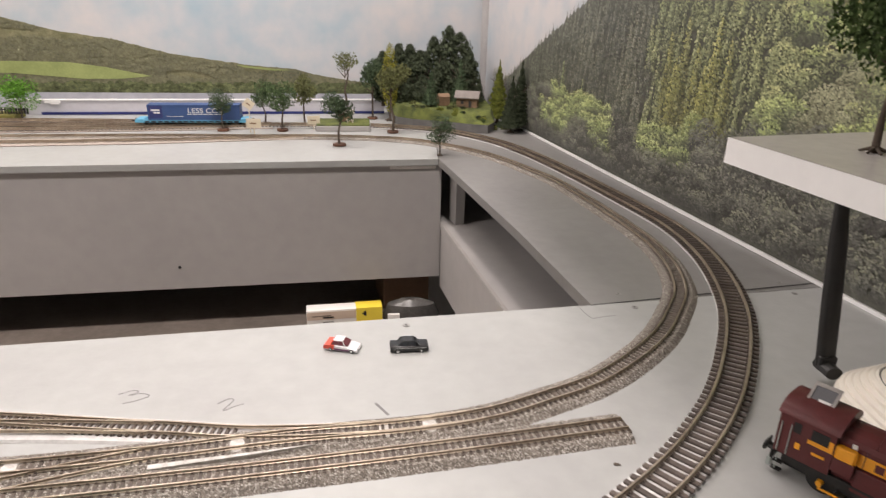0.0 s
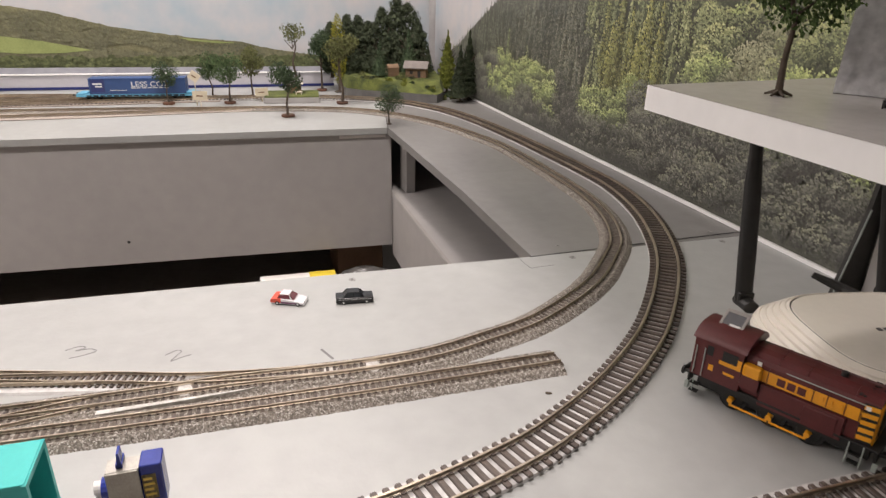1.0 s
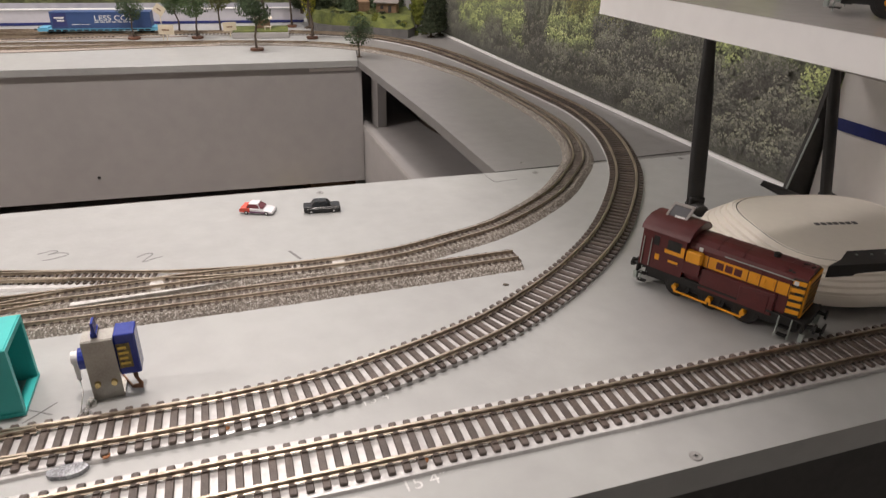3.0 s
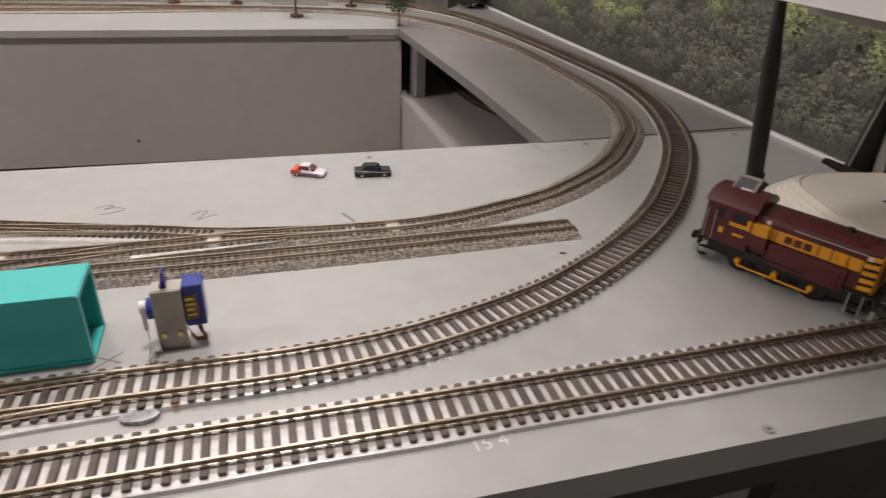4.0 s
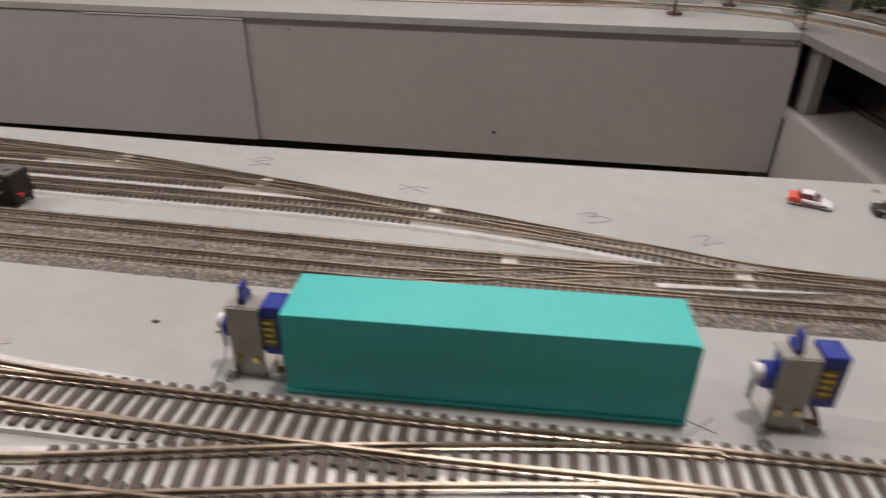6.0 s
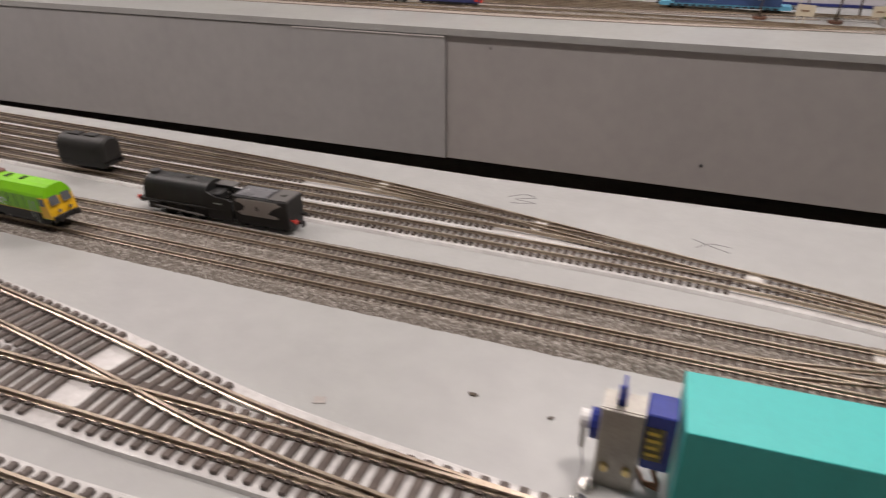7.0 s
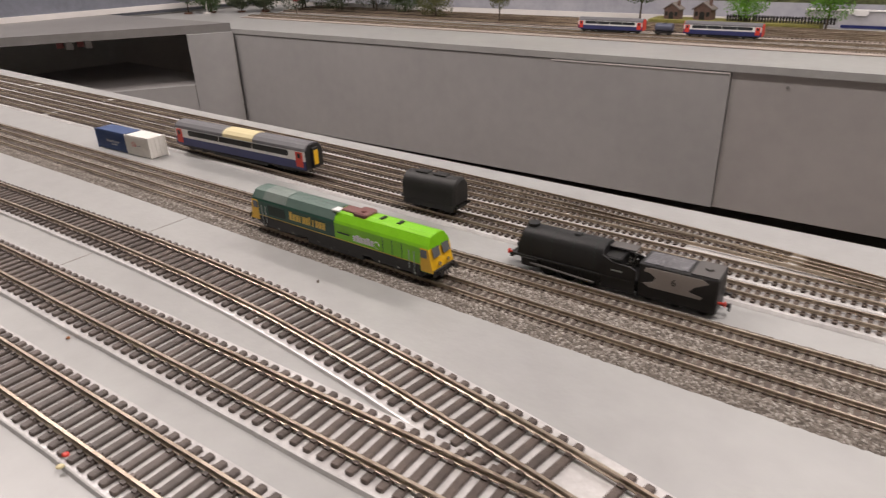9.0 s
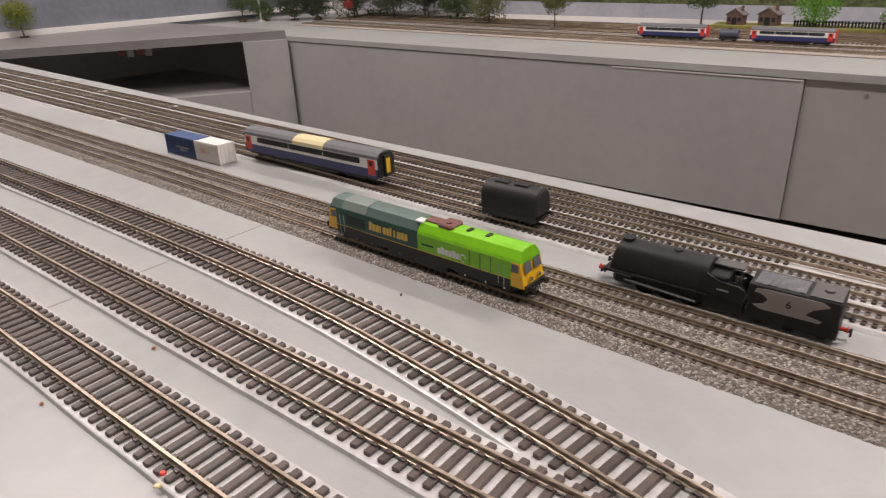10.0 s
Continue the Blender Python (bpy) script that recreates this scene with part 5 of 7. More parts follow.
    me.box(0.005, 0.0135, -w - .0004, -w - .0002, 0.0138, 0.0146)
    part("small_print_bar", me, P_GRILLE, root)
    me = Mesh()
    me.box(-0.066, 0.066, -0.0083, 0.0083, 0.0048, 0.0064, 0.0004)
    me.box(-0.022, 0.022, -0.0086, 0.0086, 0.0010, 0.0050, 0.0008)
    part("underframe", me, P_BLACK, root)
    for x in (-0.045, 0.045):
        bogie(root, x, 0.0275, 0.0036, 0.0090, 3, 0.0145)
    for k, x in enumerate((-0.0585, -0.0465, -0.034, -0.012, 0.0, 0.012, 0.034, 0.047, 0.0585)):
        me = Mesh()
        me.rod((x, -0.0082, 0.0036), (x, -0.0086, 0.0036), 0.0007, 0.0006, 8)
        part("axlebox_cover", me, P_STEEL, root)


diesel()


def railcar(x, y, turn, L, label, full=True, z=RT, group=""):
    """A passenger coach; full adds the working coach's mismatched roof and open gangway end."""
    root = thing("passenger_coach", label, "model coach", pose(x, y, z, 0, 0, turn), group=group)
    w, h = 0.0093, 0.0248
    zf = 0.0052
    body = P_NAVY if full else P_WHITE
    low = [(-w, zf), (w, zf), (w * 1.02, 0.0118), (-w * 1.02, 0.0118)]
    mid = [(-w * 1.02, 0.0119), (w * 1.02, 0.0119), (w, 0.0137), (-w, 0.0137)]
    high = [(-w, 0.0138), (w, 0.0138), (w * .965, 0.0192), (-w * .965, 0.0192)]
    a, b = -L / 2, L / 2
    part("lower_body", shell(a, b, low), P_NAVY, root, "navy blue lower side")
    part("waist_band", shell(a, b, mid), P_WHITE, root, "white waist band")
    part("window_band", shell(a, b, high), P_WHITE if not full else P_WHITE, root)
    roof = [(-w * .965, 0.0193), (w * .965, 0.0193), (w * .9, 0.0215), (w * .62, 0.0238), (w * .25, h), (-w * .25, h), (-w * .62, 0.0238), (-w * .9, 0.0215)]
    cuts = [(a, a + L * .40, P_GREYR), (a + L * .402, a + L * .63, P_CREAM), (a + L * .632, b, P_GREYR)] if full else [(a, b, P_GREYR)]
    for i, (p, q, m) in enumerate(cuts):
        sec = roof if m is not P_CREAM else [(yy * 1.02, zz + 0.0003 if zz > 0.02 else zz - 0.002) for yy, zz in roof]
        part("roof", shell(p, q, sec), m, root, "unpainted cream roof section" if m is P_CREAM else "")
    for s in (-1, 1):
        n = 3 if full else 4
        x0, x1 = a + L * .11, b - L * .11
        for k in range(n):
            p, q = x0 + (x1 - x0) * k / n + 0.0004, x0 + (x1 - x0) * (k + 1) / n - 0.0004
            me = Mesh()
            e = 0.0012
            pts = [(p + (e if k == 0 else 0), 0.0142), (q - (e if k == n - 1 else 0), 0.0142), (q, 0.0142 + e), (q, 0.0188 - e), (q - (e if k == n - 1 else 0), 0.0188), (p + (e if k == 0 else 0), 0.0188), (p, 0.0188 - e), (p, 0.0142 + e)]
            yy = s * w * .99
            me.prism(pts, yy - 0.0002, yy + 0.0002, "y")
            part("window", me, P_GLASS, root)
        for xe in (a + 0.0058, b - 0.0058):
            me = Mesh()
            me.box(xe - 0.0036, xe + 0.0036, s * w * 1.03 - 0.0002, s * w * 1.03 + 0.0002, 0.0072, 0.0188)
            d = part("door", me, P_RED, root, "red passenger door")
            me = Mesh()
            me.box(xe - 0.0015, xe + 0.0015, s * w * 1.03 - 0.0003, s * w * 1.03 + 0.0003, 0.0142, 0.0178)
            part("door_window", me, P_GLASS, d)
    for s in (-1, 1):
        xe = s * L / 2
        me = Mesh()
        me.prism([(-w * .96, zf), (w * .96, zf), (w * .95, 0.0192), (w * .55, 0.0236), (-w * .55, 0.0236), (-w * .95, 0.0192)], min(xe, xe + s * 0.0008), max(xe, xe + s * 0.0008), "x")
        part("end_wall", me, P_BLACK if full else P_RED, root)
        if full:
            me = Mesh()
            me.box(min(xe + s * .0008, xe + s * .0026), max(xe + s * .0008, xe + s * .0026), -0.0032, 0.0032, 0.0055, 0.0215, 0.0006)
            g = part("gangway", me, P_BLACK, root)
            me = Mesh()
            me.box(min(xe + s * .0026, xe + s * .0029), max(xe + s * .0026, xe + s * .0029), -0.0021, 0.0021, 0.0082, 0.0195)
            part("gangway_door", me, P_YEL, g, "yellow gangway door")
    me = Mesh()
    me.box(a + 0.004, b - 0.004, -w * .8, w * .8, 0.0030, 0.0052)
    me.box(-L * .2, L * .22, -w * .85, w * .85, 0.0014, 0.0040, 0.0006)
    part("underframe", me, P_BLACK, root)
    for s in (-1, 1):
        bogie(root, s * L * .35, 0.0165, 0.0028, 0.0090, 2, 0.0135)
    return root


railcar(-0.672, 0.5565, 1.6, 0.158, "navy coach with red doors and cream roof patch")
railcar(-0.705, 1.4035, 0.0, 0.120, "white and navy model railcar with red ends", full=False, group="far railcars")
railcar(-0.513, 1.4045, -0.4, 0.122, "white and navy model railcar with red ends", full=False, group="far railcars")

P_TANKB = paint("tank_blue_grey", (0.075, 0.085, 0.13), 0.3)


def tank_wagon(x, y, z, turn, L, r, zc, material, label, boxy=False):
    root = thing("tank_wagon" if not boxy else "goods_wagon", label, "model wagon", pose(x, y, z, 0, 0, turn))
    me = Mesh()
    n = 18
    rings = []
    for xx, k in ((-L / 2, .82), (-L / 2 + .0012, 1), (L / 2 - .0012, 1), (L / 2, .82)):
        ring = []
        for i in range(n):
            a = 2 * math.pi * i / n
            yy, zz = math.cos(a), math.sin(a)
            if boxy and zz < 0:
                yy, zz = max(-1, min(1, yy * 1.45)), max(-1, zz * 1.45)
            ring.append((xx, yy * r * k, zc + zz * r * k))
        rings.append(ring)
    me.loft(rings)
    part("tank", me, material, root, smooth=True)
    me = Mesh()
    for xx in ((-L * .22, L * .12) if boxy else (0,)):
        me.box(xx - L * .09, xx + L * .14, -r * .34, r * .34, zc + r * .95, zc + r * 1.06, 0.0003)
    part("hatch", me, P_BLACK, root)
    me = Mesh()
    me.box(-L / 2, L / 2, -r * .7, r * .7, 0.0036, 0.0052)
    me.box(-L * .47, L * .47, -r * .95, -r * .75, 0.0026, 0.0062)
    me.box(-L * .47, L * .47, r * .75, r * .95, 0.0026, 0.0062)
    part("underframe", me, P_BLACK, root)
    for s in (-1, 1):
        wheelset(root, s * L * .3, 0.0031, 0.0090)
        for q in (-1, 1):
            me = Mesh()
            me.rod((s * L / 2, q * 0.0055, 0.0062), (s * (L / 2 + 0.0025), q * 0.0055, 0.0062), 0.0007, 0.0012, 8)
            part("buffer", me, P_BLACK, root)


tank_wagon(-0.4725, 0.5512, RT, 1.5, 0.042, 0.0088, 0.0148, P_BLACK, "matt black model goods wagon with roof hatches", boxy=True)
tank_wagon(-0.609, 1.4035, RT, 0.0, 0.030, 0.0072, 0.012, P_TANKB, "small dark blue-grey tank wagon between the railcars")


def steam_loco():
    root = thing("steam_locomotive", "unfinished black model steam locomotive with a grey paper patch", "model locomotive", pose(-0.3365, 0.5195, 0.0004, 0, 0, 1.2) @ Matrix.Scale(0.95, 4))
    x0 = -0.056
    me = Mesh()
    c = 0.0086
    casing = [(-c, 0.0105), (c, 0.0105), (c, 0.0205), (c * .86, 0.0232), (c * .58, 0.0250), (c * .22, 0.0257), (-c * .22, 0.0257), (-c * .58, 0.0250), (-c * .86, 0.0232), (-c, 0.0205)]
    part("boiler_casing", shell(x0 + 0.003, x0 + 0.0540, casing, 0.003), BLACK, root, smooth=True)
    me = Mesh()
    me.rod((x0 + 0.009, 0, 0.0250), (x0 + 0.009, 0, 0.0268), 0.0034, 0.0031, 14)
    me.rod((x0 + 0.009, 0, 0.0268), (x0 + 0.009, 0, 0.0274), 0.0036, 0.0036, 14)
    part("chimney", me, BLACK, root)
    me = Mesh()
    me.rod((x0 + 0.036, 0, 0.0250), (x0 + 0.036, 0, 0.0266), 0.0028, 0.0020, 14)
    part("steam_dome", me, BLACK, root)
    for k in range(4):
        me = Mesh()
        me.prism([(y * 1.01, z + 0.0001) for y, z in casing], x0 + 0.0115 + k * 0.0125, x0 + 0.0118 + k * 0.0125, "x")
        part("casing_seam", me, P_GRILLE, root)
    me = Mesh()
    me.box(x0 + 0.0, x0 + 0.0725, -0.0092, 0.0092, 0.0088, 0.0102, 0.0004)
    me.box(x0 + 0.004, x0 + 0.058, -0.0058, 0.0058, 0.0030, 0.0090)
    part("running_plate", me, BLACK, root)
    for s in (-1, 1):
        me = Mesh()
        me.box(x0 + 0.006, x0 + 0.016, s * 0.0074 - 0.0022, s * 0.0074 + 0.0022, 0.0042, 0.0092, 0.0008)
        part("cylinder_block", me, BLACK, root)
        for k, xx in enumerate((x0 + 0.022, x0 + 0.034, x0 + 0.046)):
            me = Mesh()
            me.rod((xx, s * 0.0052, 0.0058), (xx, s * 0.0068, 0.0058), 0.0058, 0.0058, 20)
            me.rod((xx, s * 0.0068, 0.0058), (xx, s * 0.0073, 0.0058), 0.0047, 0.0040, 20)
            part("driving_wheel", me, BLACK, root)
        me = Mesh()
        me.rod((x0 + 0.012, s * 0.0096, 0.0064), (x0 + 0.050, s * 0.0096, 0.0042), 0.0006, 0.0006, 6)
        part("coupling_rod", me, P_TANK, root, "dull grey coupling rod")
    # low cab without its roof
    for q in (-1, 1):
        me = Mesh()
        me.prism([(x0 + 0.0538, 0.0030), (x0 + 0.0722, 0.0030), (x0 + 0.0722, 0.0165), (x0 + 0.0690, 0.0180), (x0 + 0.0600, 0.0185), (x0 + 0.0538, 0.0215)], q * 0.0086 - 0.0005, q * 0.0086 + 0.0005, "y")
        part("cab_side", me, BLACK, root)
        me = Mesh()
        me.box(x0 + 0.0590, x0 + 0.0650, q * 0.0092 - .0001, q * 0.0092 + .0001, 0.0138, 0.0146)
        part("number_bar", me, P_PALE, root, "pale number bar")
    me = Mesh()
    me.box(x0 + 0.0542, x0 + 0.0635, -0.0080, 0.0080, 0.0100, 0.0208, 0.0012)
    part("firebox", me, BLACK, root)
    me = Mesh()
    me.box(x0 + 0.0540, x0 + 0.0685, 0.0010, 0.0086, 0.0222, 0.0231, 0.0004)
    part("cab_roof", me, P_TANK, root, "half-fitted grey cab roof")
    me = Mesh()
    me.box(x0 + 0.0700, x0 + 0.0745, -0.0070, 0.0070, 0.0040, 0.0075)
    part("fall_plate", me, BLACK, root)
    me = Mesh()
    for k in range(5):
        me.box(x0 + 0.0652 + k * .0006, x0 + 0.067 + k * .0006, -0.005 + k * 0.002, -0.0038 + k * 0.002, 0.0125 + (k % 3) * .0018, 0.0175 + (k % 2) * .003)
    part("backhead_fitting", me, P_STEEL, root)
    # tender
    me = Mesh()
    me.box(x0 + 0.0735, x0 + 0.113, -0.0092, 0.0092, 0.0080, 0.0218, 0.0006)
    me.box(x0 + 0.0735, x0 + 0.113, -0.0082, 0.0082, 0.0028, 0.0080, 0.0004)
    part("tender_body", me, BLACK, root)
    me = Mesh()
    g = 14
    pts = [(x0 + 0.0755 + 0.022 * i / g, -0.0072 + 0.0144 * j / 8, 0.0221 + 0.0024 * math.sin(math.pi * i / g) * math.sin(math.pi * j / 8) + 0.0007 * noise.noise(Vector((i * .9, j * .9, 2)))) for i in range(g + 1) for j in range(9)]
    me.add(pts, [(i * 9 + j, i * 9 + 9 + j, i * 9 + 10 + j, i * 9 + j + 1) for i in range(g) for j in range(8)])
    part("coal_load", me, P_GREYR, root, "dull grey coal load")
    me = Mesh()
    me.box(x0 + 0.0995, x0 + 0.1125, -0.0084, 0.0084, 0.0219, 0.0225)
    me.rod((x0 + 0.106, 0, 0.0225), (x0 + 0.106, 0, 0.0235), 0.0022, 0.002, 12)
    part("tank_top", me, P_TANK, root, "bare grey tank top")
    me = Mesh()
    yy = -0.00945
    o = [(0.0790, 0.0192), (0.0830, 0.0196), (0.1040, 0.0196), (0.1068, 0.0180), (0.1010, 0.0148), (0.0985, 0.0118), (0.1048, 0.0105), (0.1040, 0.0092), (0.0812, 0.0092), (0.0782, 0.0108), (0.0822, 0.0122), (0.0838, 0.0148), (0.0812, 0.0168), (0.0782, 0.0172)]
    me.prism([(x0 + 0.0765 + (a - 0.0782) * 1.12, 0.0098 + (b - 0.0092) * 1.06) for a, b in o], yy - 0.00025, yy, "y")
    patch = part("paper_patch", me, P_PATCH, root, "pale grey paper mask")
    t = text_mesh("6", 0.0052)
    ob = part("numeral", t, P_BLACK, patch)
    ob.location = (x0 + 0.0905, yy - 0.0004, 0.0138)
    for k, xx in enumerate((x0 + 0.079, x0 + 0.093, x0 + 0.107)):
        wheelset(root, xx, 0.0040, 0.0090)
    for xe, s in ((x0 - 0.0005, -1), (x0 + 0.1132, 1)):
        me = Mesh()
        me.box(min(xe, xe - s * .001), max(xe, xe - s * .001), -0.0088, 0.0088, 0.0072, 0.0104)
        part("buffer_beam", me, BLACK, root)
        for q in (-1, 1):
            me = Mesh()
            me.rod((xe, q * 0.0058, 0.0086), (xe + s * 0.003, q * 0.0058, 0.0086), 0.0007, 0.0007, 8)
            me.rod((xe + s * 0.003, q * 0.0058, 0.0086), (xe + s * 0.0036, q * 0.0058, 0.0086), 0.0016, 0.0016, 10)
            part("buffer", me, P_RED if q < 0 else P_BLACK, root)
        me = Mesh()
        me.box(min(xe, xe + s * .005), max(xe, xe + s * .005), -0.001, 0.001, 0.0048, 0.0060)
        me.box(min(xe + s * .004, xe + s * .005), max(xe + s * .004, xe + s * .005), -0.0016, 0.0016, 0.0030, 0.0060)
        part("coupling", me, P_BLACK, root)


steam_loco()


def container(x, y, z, turn, L, w, h, m, label, bars):
    root = thing("shipping_container", label, "model container", pose(x, y, z, 0, 0, turn))
    me = Mesh()
    me.box(-L / 2 + .0006, L / 2 - .0006, -w / 2 + .0004, w / 2 - .0004, 0.0004, h - .0004)
    part("box", me, m, root)
    me = Mesh()
    n = int(L / 0.0022)
    for k in range(n):
        xx = -L / 2 + (k + .5) * L / n
        for s in (-1, 1):
            me.box(xx - L / n * .28, xx + L / n * .28, s * w / 2 - .0004, s * w / 2 + .0001, 0.0012, h - .0012)
    for s in (-1, 1):
        for e in (-1, 1):
            me.box(s * L / 2 - .0008, s * L / 2 + .0002, e * w / 2 - .0006, e * w / 2 + .0003, 0, h)
        for k in range(4):
            me.rod((s * (L / 2 + .0002), -w * .36 + k * w * .24, 0.001), (s * (L / 2 + .0002), -w * .36 + k * w * .24, h - .001), 0.00028, 0.00028, 5)
    part("corrugation", me, m, root)
    for (a, b, c, d, mm) in bars:
        me = Mesh()
        me.box(a, b, -w / 2 - .00035, -w / 2 - .0001, c, d)
        part("printed_bar", me, mm, root)


container(-0.818, 0.5295, 0.0002, 1.4, 0.047, 0.0165, 0.0185, P_BLUEC, "small blue model shipping container on the board", [(-0.008, 0.012, 0.008, 0.0096, P_WHITE), (-0.003, 0.009, 0.0055, 0.0068, P_WHITE)])
container(-0.7765, 0.5305, 0.0002, 2.0, 0.034, 0.0165, 0.0185, P_WHITEC, "small white model shipping container beside a blue one", [(-0.010, -0.003, 0.0105, 0.0128, P_RED), (-0.010, -0.003, 0.0085, 0.0100, P_RED), (-0.002, 0.004, 0.0092, 0.0102, P_NAVY)])


def container_wagon():
    root = thing("container_wagon", "sky blue model wagon carrying a dark blue container", "model wagon", pose(-0.0475, 1.4945, 0.0064, 0, 0, -2.4) @ Matrix.Diagonal((0.97, 1, 0.70, 1)))
    me = Mesh()
    me.box(-0.108, 0.108, -0.014, 0.014, 0.0085, 0.0125, 0.0006)
    me.box(-0.108, 0.108, -0.0150, -0.0135, 0.0062, 0.0135, 0.0004)
    me.box(-0.108, 0.108, 0.0135, 0.0150, 0.0062, 0.0135, 0.0004)
    for s in (-1, 1):
        me.box(s * 0.098 - 0.008, s * 0.098 + 0.008, -0.015, 0.015, 0.0125, 0.016, 0.001)
    part("wagon_frame", me, P_SKYB, root)
    for s in (-1, 1):
        bogie(root, s * 0.078, 0.022, 0.0045, 0.0165, 2, 0.024)
        for q in (-1, 1):
            me = Mesh()
            me.rod((s * 0.108, q * 0.011, 0.011), (s * 0.114, q * 0.011, 0.011), 0.0012, 0.0022, 10)
            part("buffer", me, P_BLACK, root)
    me = Mesh()
    for k in range(15):
        me.box(-0.0895 + k * 0.012, -0.0805 + k * 0.012, -0.0153, -0.0151, 0.0068, 0.0105)
    part("frame_window", me, P_GLASS, root)
    wag = root
    c = thing("large_container", "dark blue container lettered in white on a wagon", "model container", pose(-0.0435, 1.4943, 0.0064 + 0.0095, 0, 0, -2.4) @ Matrix.Diagonal((0.99, 1, 0.84, 1)))
    me = Mesh()
    me.box(-0.084, 0.084, -0.0155, 0.0155, 0.0, 0.033, 0.0006)
    part("box", me, P_BLUEC, c)
    me = Mesh()
    for s in (-1, 1):
        me.box(s * 0.0838 - .0012, s * 0.0838 + .0012, -0.0159, 0.0159, 0, 0.0334)
    me.box(-0.084, 0.084, -0.0159, -0.0153, 0, 0.0015)
    me.box(-0.084, 0.084, -0.0159, -0.0153, 0.0318, 0.0334)
    part("corner_post", me, P_BLUEC, c)
    t = text_mesh("LESS CO2", 0.0155)
    ob = part("lettering", t, P_WHITE, c)
    ob.location = (-0.012, -0.0158, 0.0155)
    me = Mesh()
    for k in range(7):
        me.box(-0.012 + k * 0.0098, -0.0045 + k * 0.0098, -0.0158, -0.0156, 0.0118, 0.0134)
    part("small_print_bar", me, P_WHITE, c)
    me = Mesh()
    me.box(-0.082, -0.058, -0.0157, -0.01555, 0.004, 0.031)
    lg = part("logo_panel", me, P_NAVY, c)
    for (a, b, h0, h1) in ((-0.078, -0.062, 0.020, 0.0235), (-0.074, -0.062, 0.0145, 0.0175), (-0.050, -0.020, 0.0075, 0.0085)):
        me = Mesh()
        me.box(a, b, -0.01595, -0.0158, h0, h1)
        part("printed_bar", me, P_WHITE, c)


container_wagon()

# ---- near board: teal container, point motors, cars ----
TEAL = mat("teal_printed_plastic", (0.05, 0.50, 0.475), 0.42, scale=40, amount=0.08, bump=0.12, bscale=900)
SERVO_BLUE = mat("blue_servo_case", (0.03, 0.05, 0.31), 0.22, scale=80, amount=0.25)
ALU = mat("brushed_bracket", (0.42, 0.40, 0.36), 0.42, 0.75, scale=90, amount=0.25)
BRASS = mat("brass", (0.78, 0.62, 0.30), 0.25, 1.0, scale=120, amount=0.25)
NYLON = mat("white_nylon", (0.80, 0.79, 0.77), 0.4, scale=60, amount=0.05)
LABEL = mat("black_gold_label", (0.02, 0.018, 0.015), 0.35, scale=200, col2=(0.30, 0.22, 0.06))
WIREM = mat("brown_wire", (0.24, 0.10, 0.04), 0.5, scale=100)
TAPE = mat("foil_tape", (0.42, 0.43, 0.45), 0.32, 0.7, col2=(0.10, 0.10, 0.11), scale=160, bump=1.0, bscale=260)


def teal_container():
    root = thing("teal_container", "turquoise 3D-printed container, hollow with an open end", "model container", pose(0.0155, 0.4015, 0.0003, 0, 0, 2.6))
    L, w, h, t = 0.1530, 0.0300, 0.0368, 0.0016
    me = Mesh()
    me.box(-L / 2, L / 2, -w / 2, -w / 2 + t, 0, h - t)
    me.box(-L / 2, L / 2, w / 2 - t, w / 2, 0, h - t)
    me.box(-L / 2, L / 2, -w / 2, w / 2, h - t + 0.00005, h, 0.0004)
    me.box(-L / 2, -L / 2 + t, -w / 2 + t, w / 2 - t, 0, h - t)
    me.box(L / 2 - 0.012, L / 2 - 0.011, -w / 2 + t, w / 2 - t, 0, h - t)
    part("shell", me, TEAL, root)
    me = Mesh()
    me.box(-L / 2 - .0008, L / 2 + .0008, -w / 2 - .0008, -w / 2 + .0004, 0, 0.0018)
    me.box(-L / 2 - .0008, L / 2 + .0008, w / 2 - .0004, w / 2 + .0008, 0, 0.0018)
    me.box(L / 2 - 0.004, L / 2 + .0008, -w / 2, w / 2, 0, 0.0016)
    part("base_rim", me, TEAL, root)
    me = Mesh()
    for y0, y1 in ((-w / 2 - .0006, -w / 2 + .0022), (w / 2 - .0022, w / 2 + .0006)):
        me.box(L / 2 - .0014, L / 2 + .0006, y0, y1, 0.0019, h - 0.0004)
    me.box(L / 2 - .0014, L / 2 + .0006, -w / 2 + .0023, w / 2 - .0023, h - 0.0030, h - 0.0004)
    part("end_frame", me, TEAL, root)


teal_container()


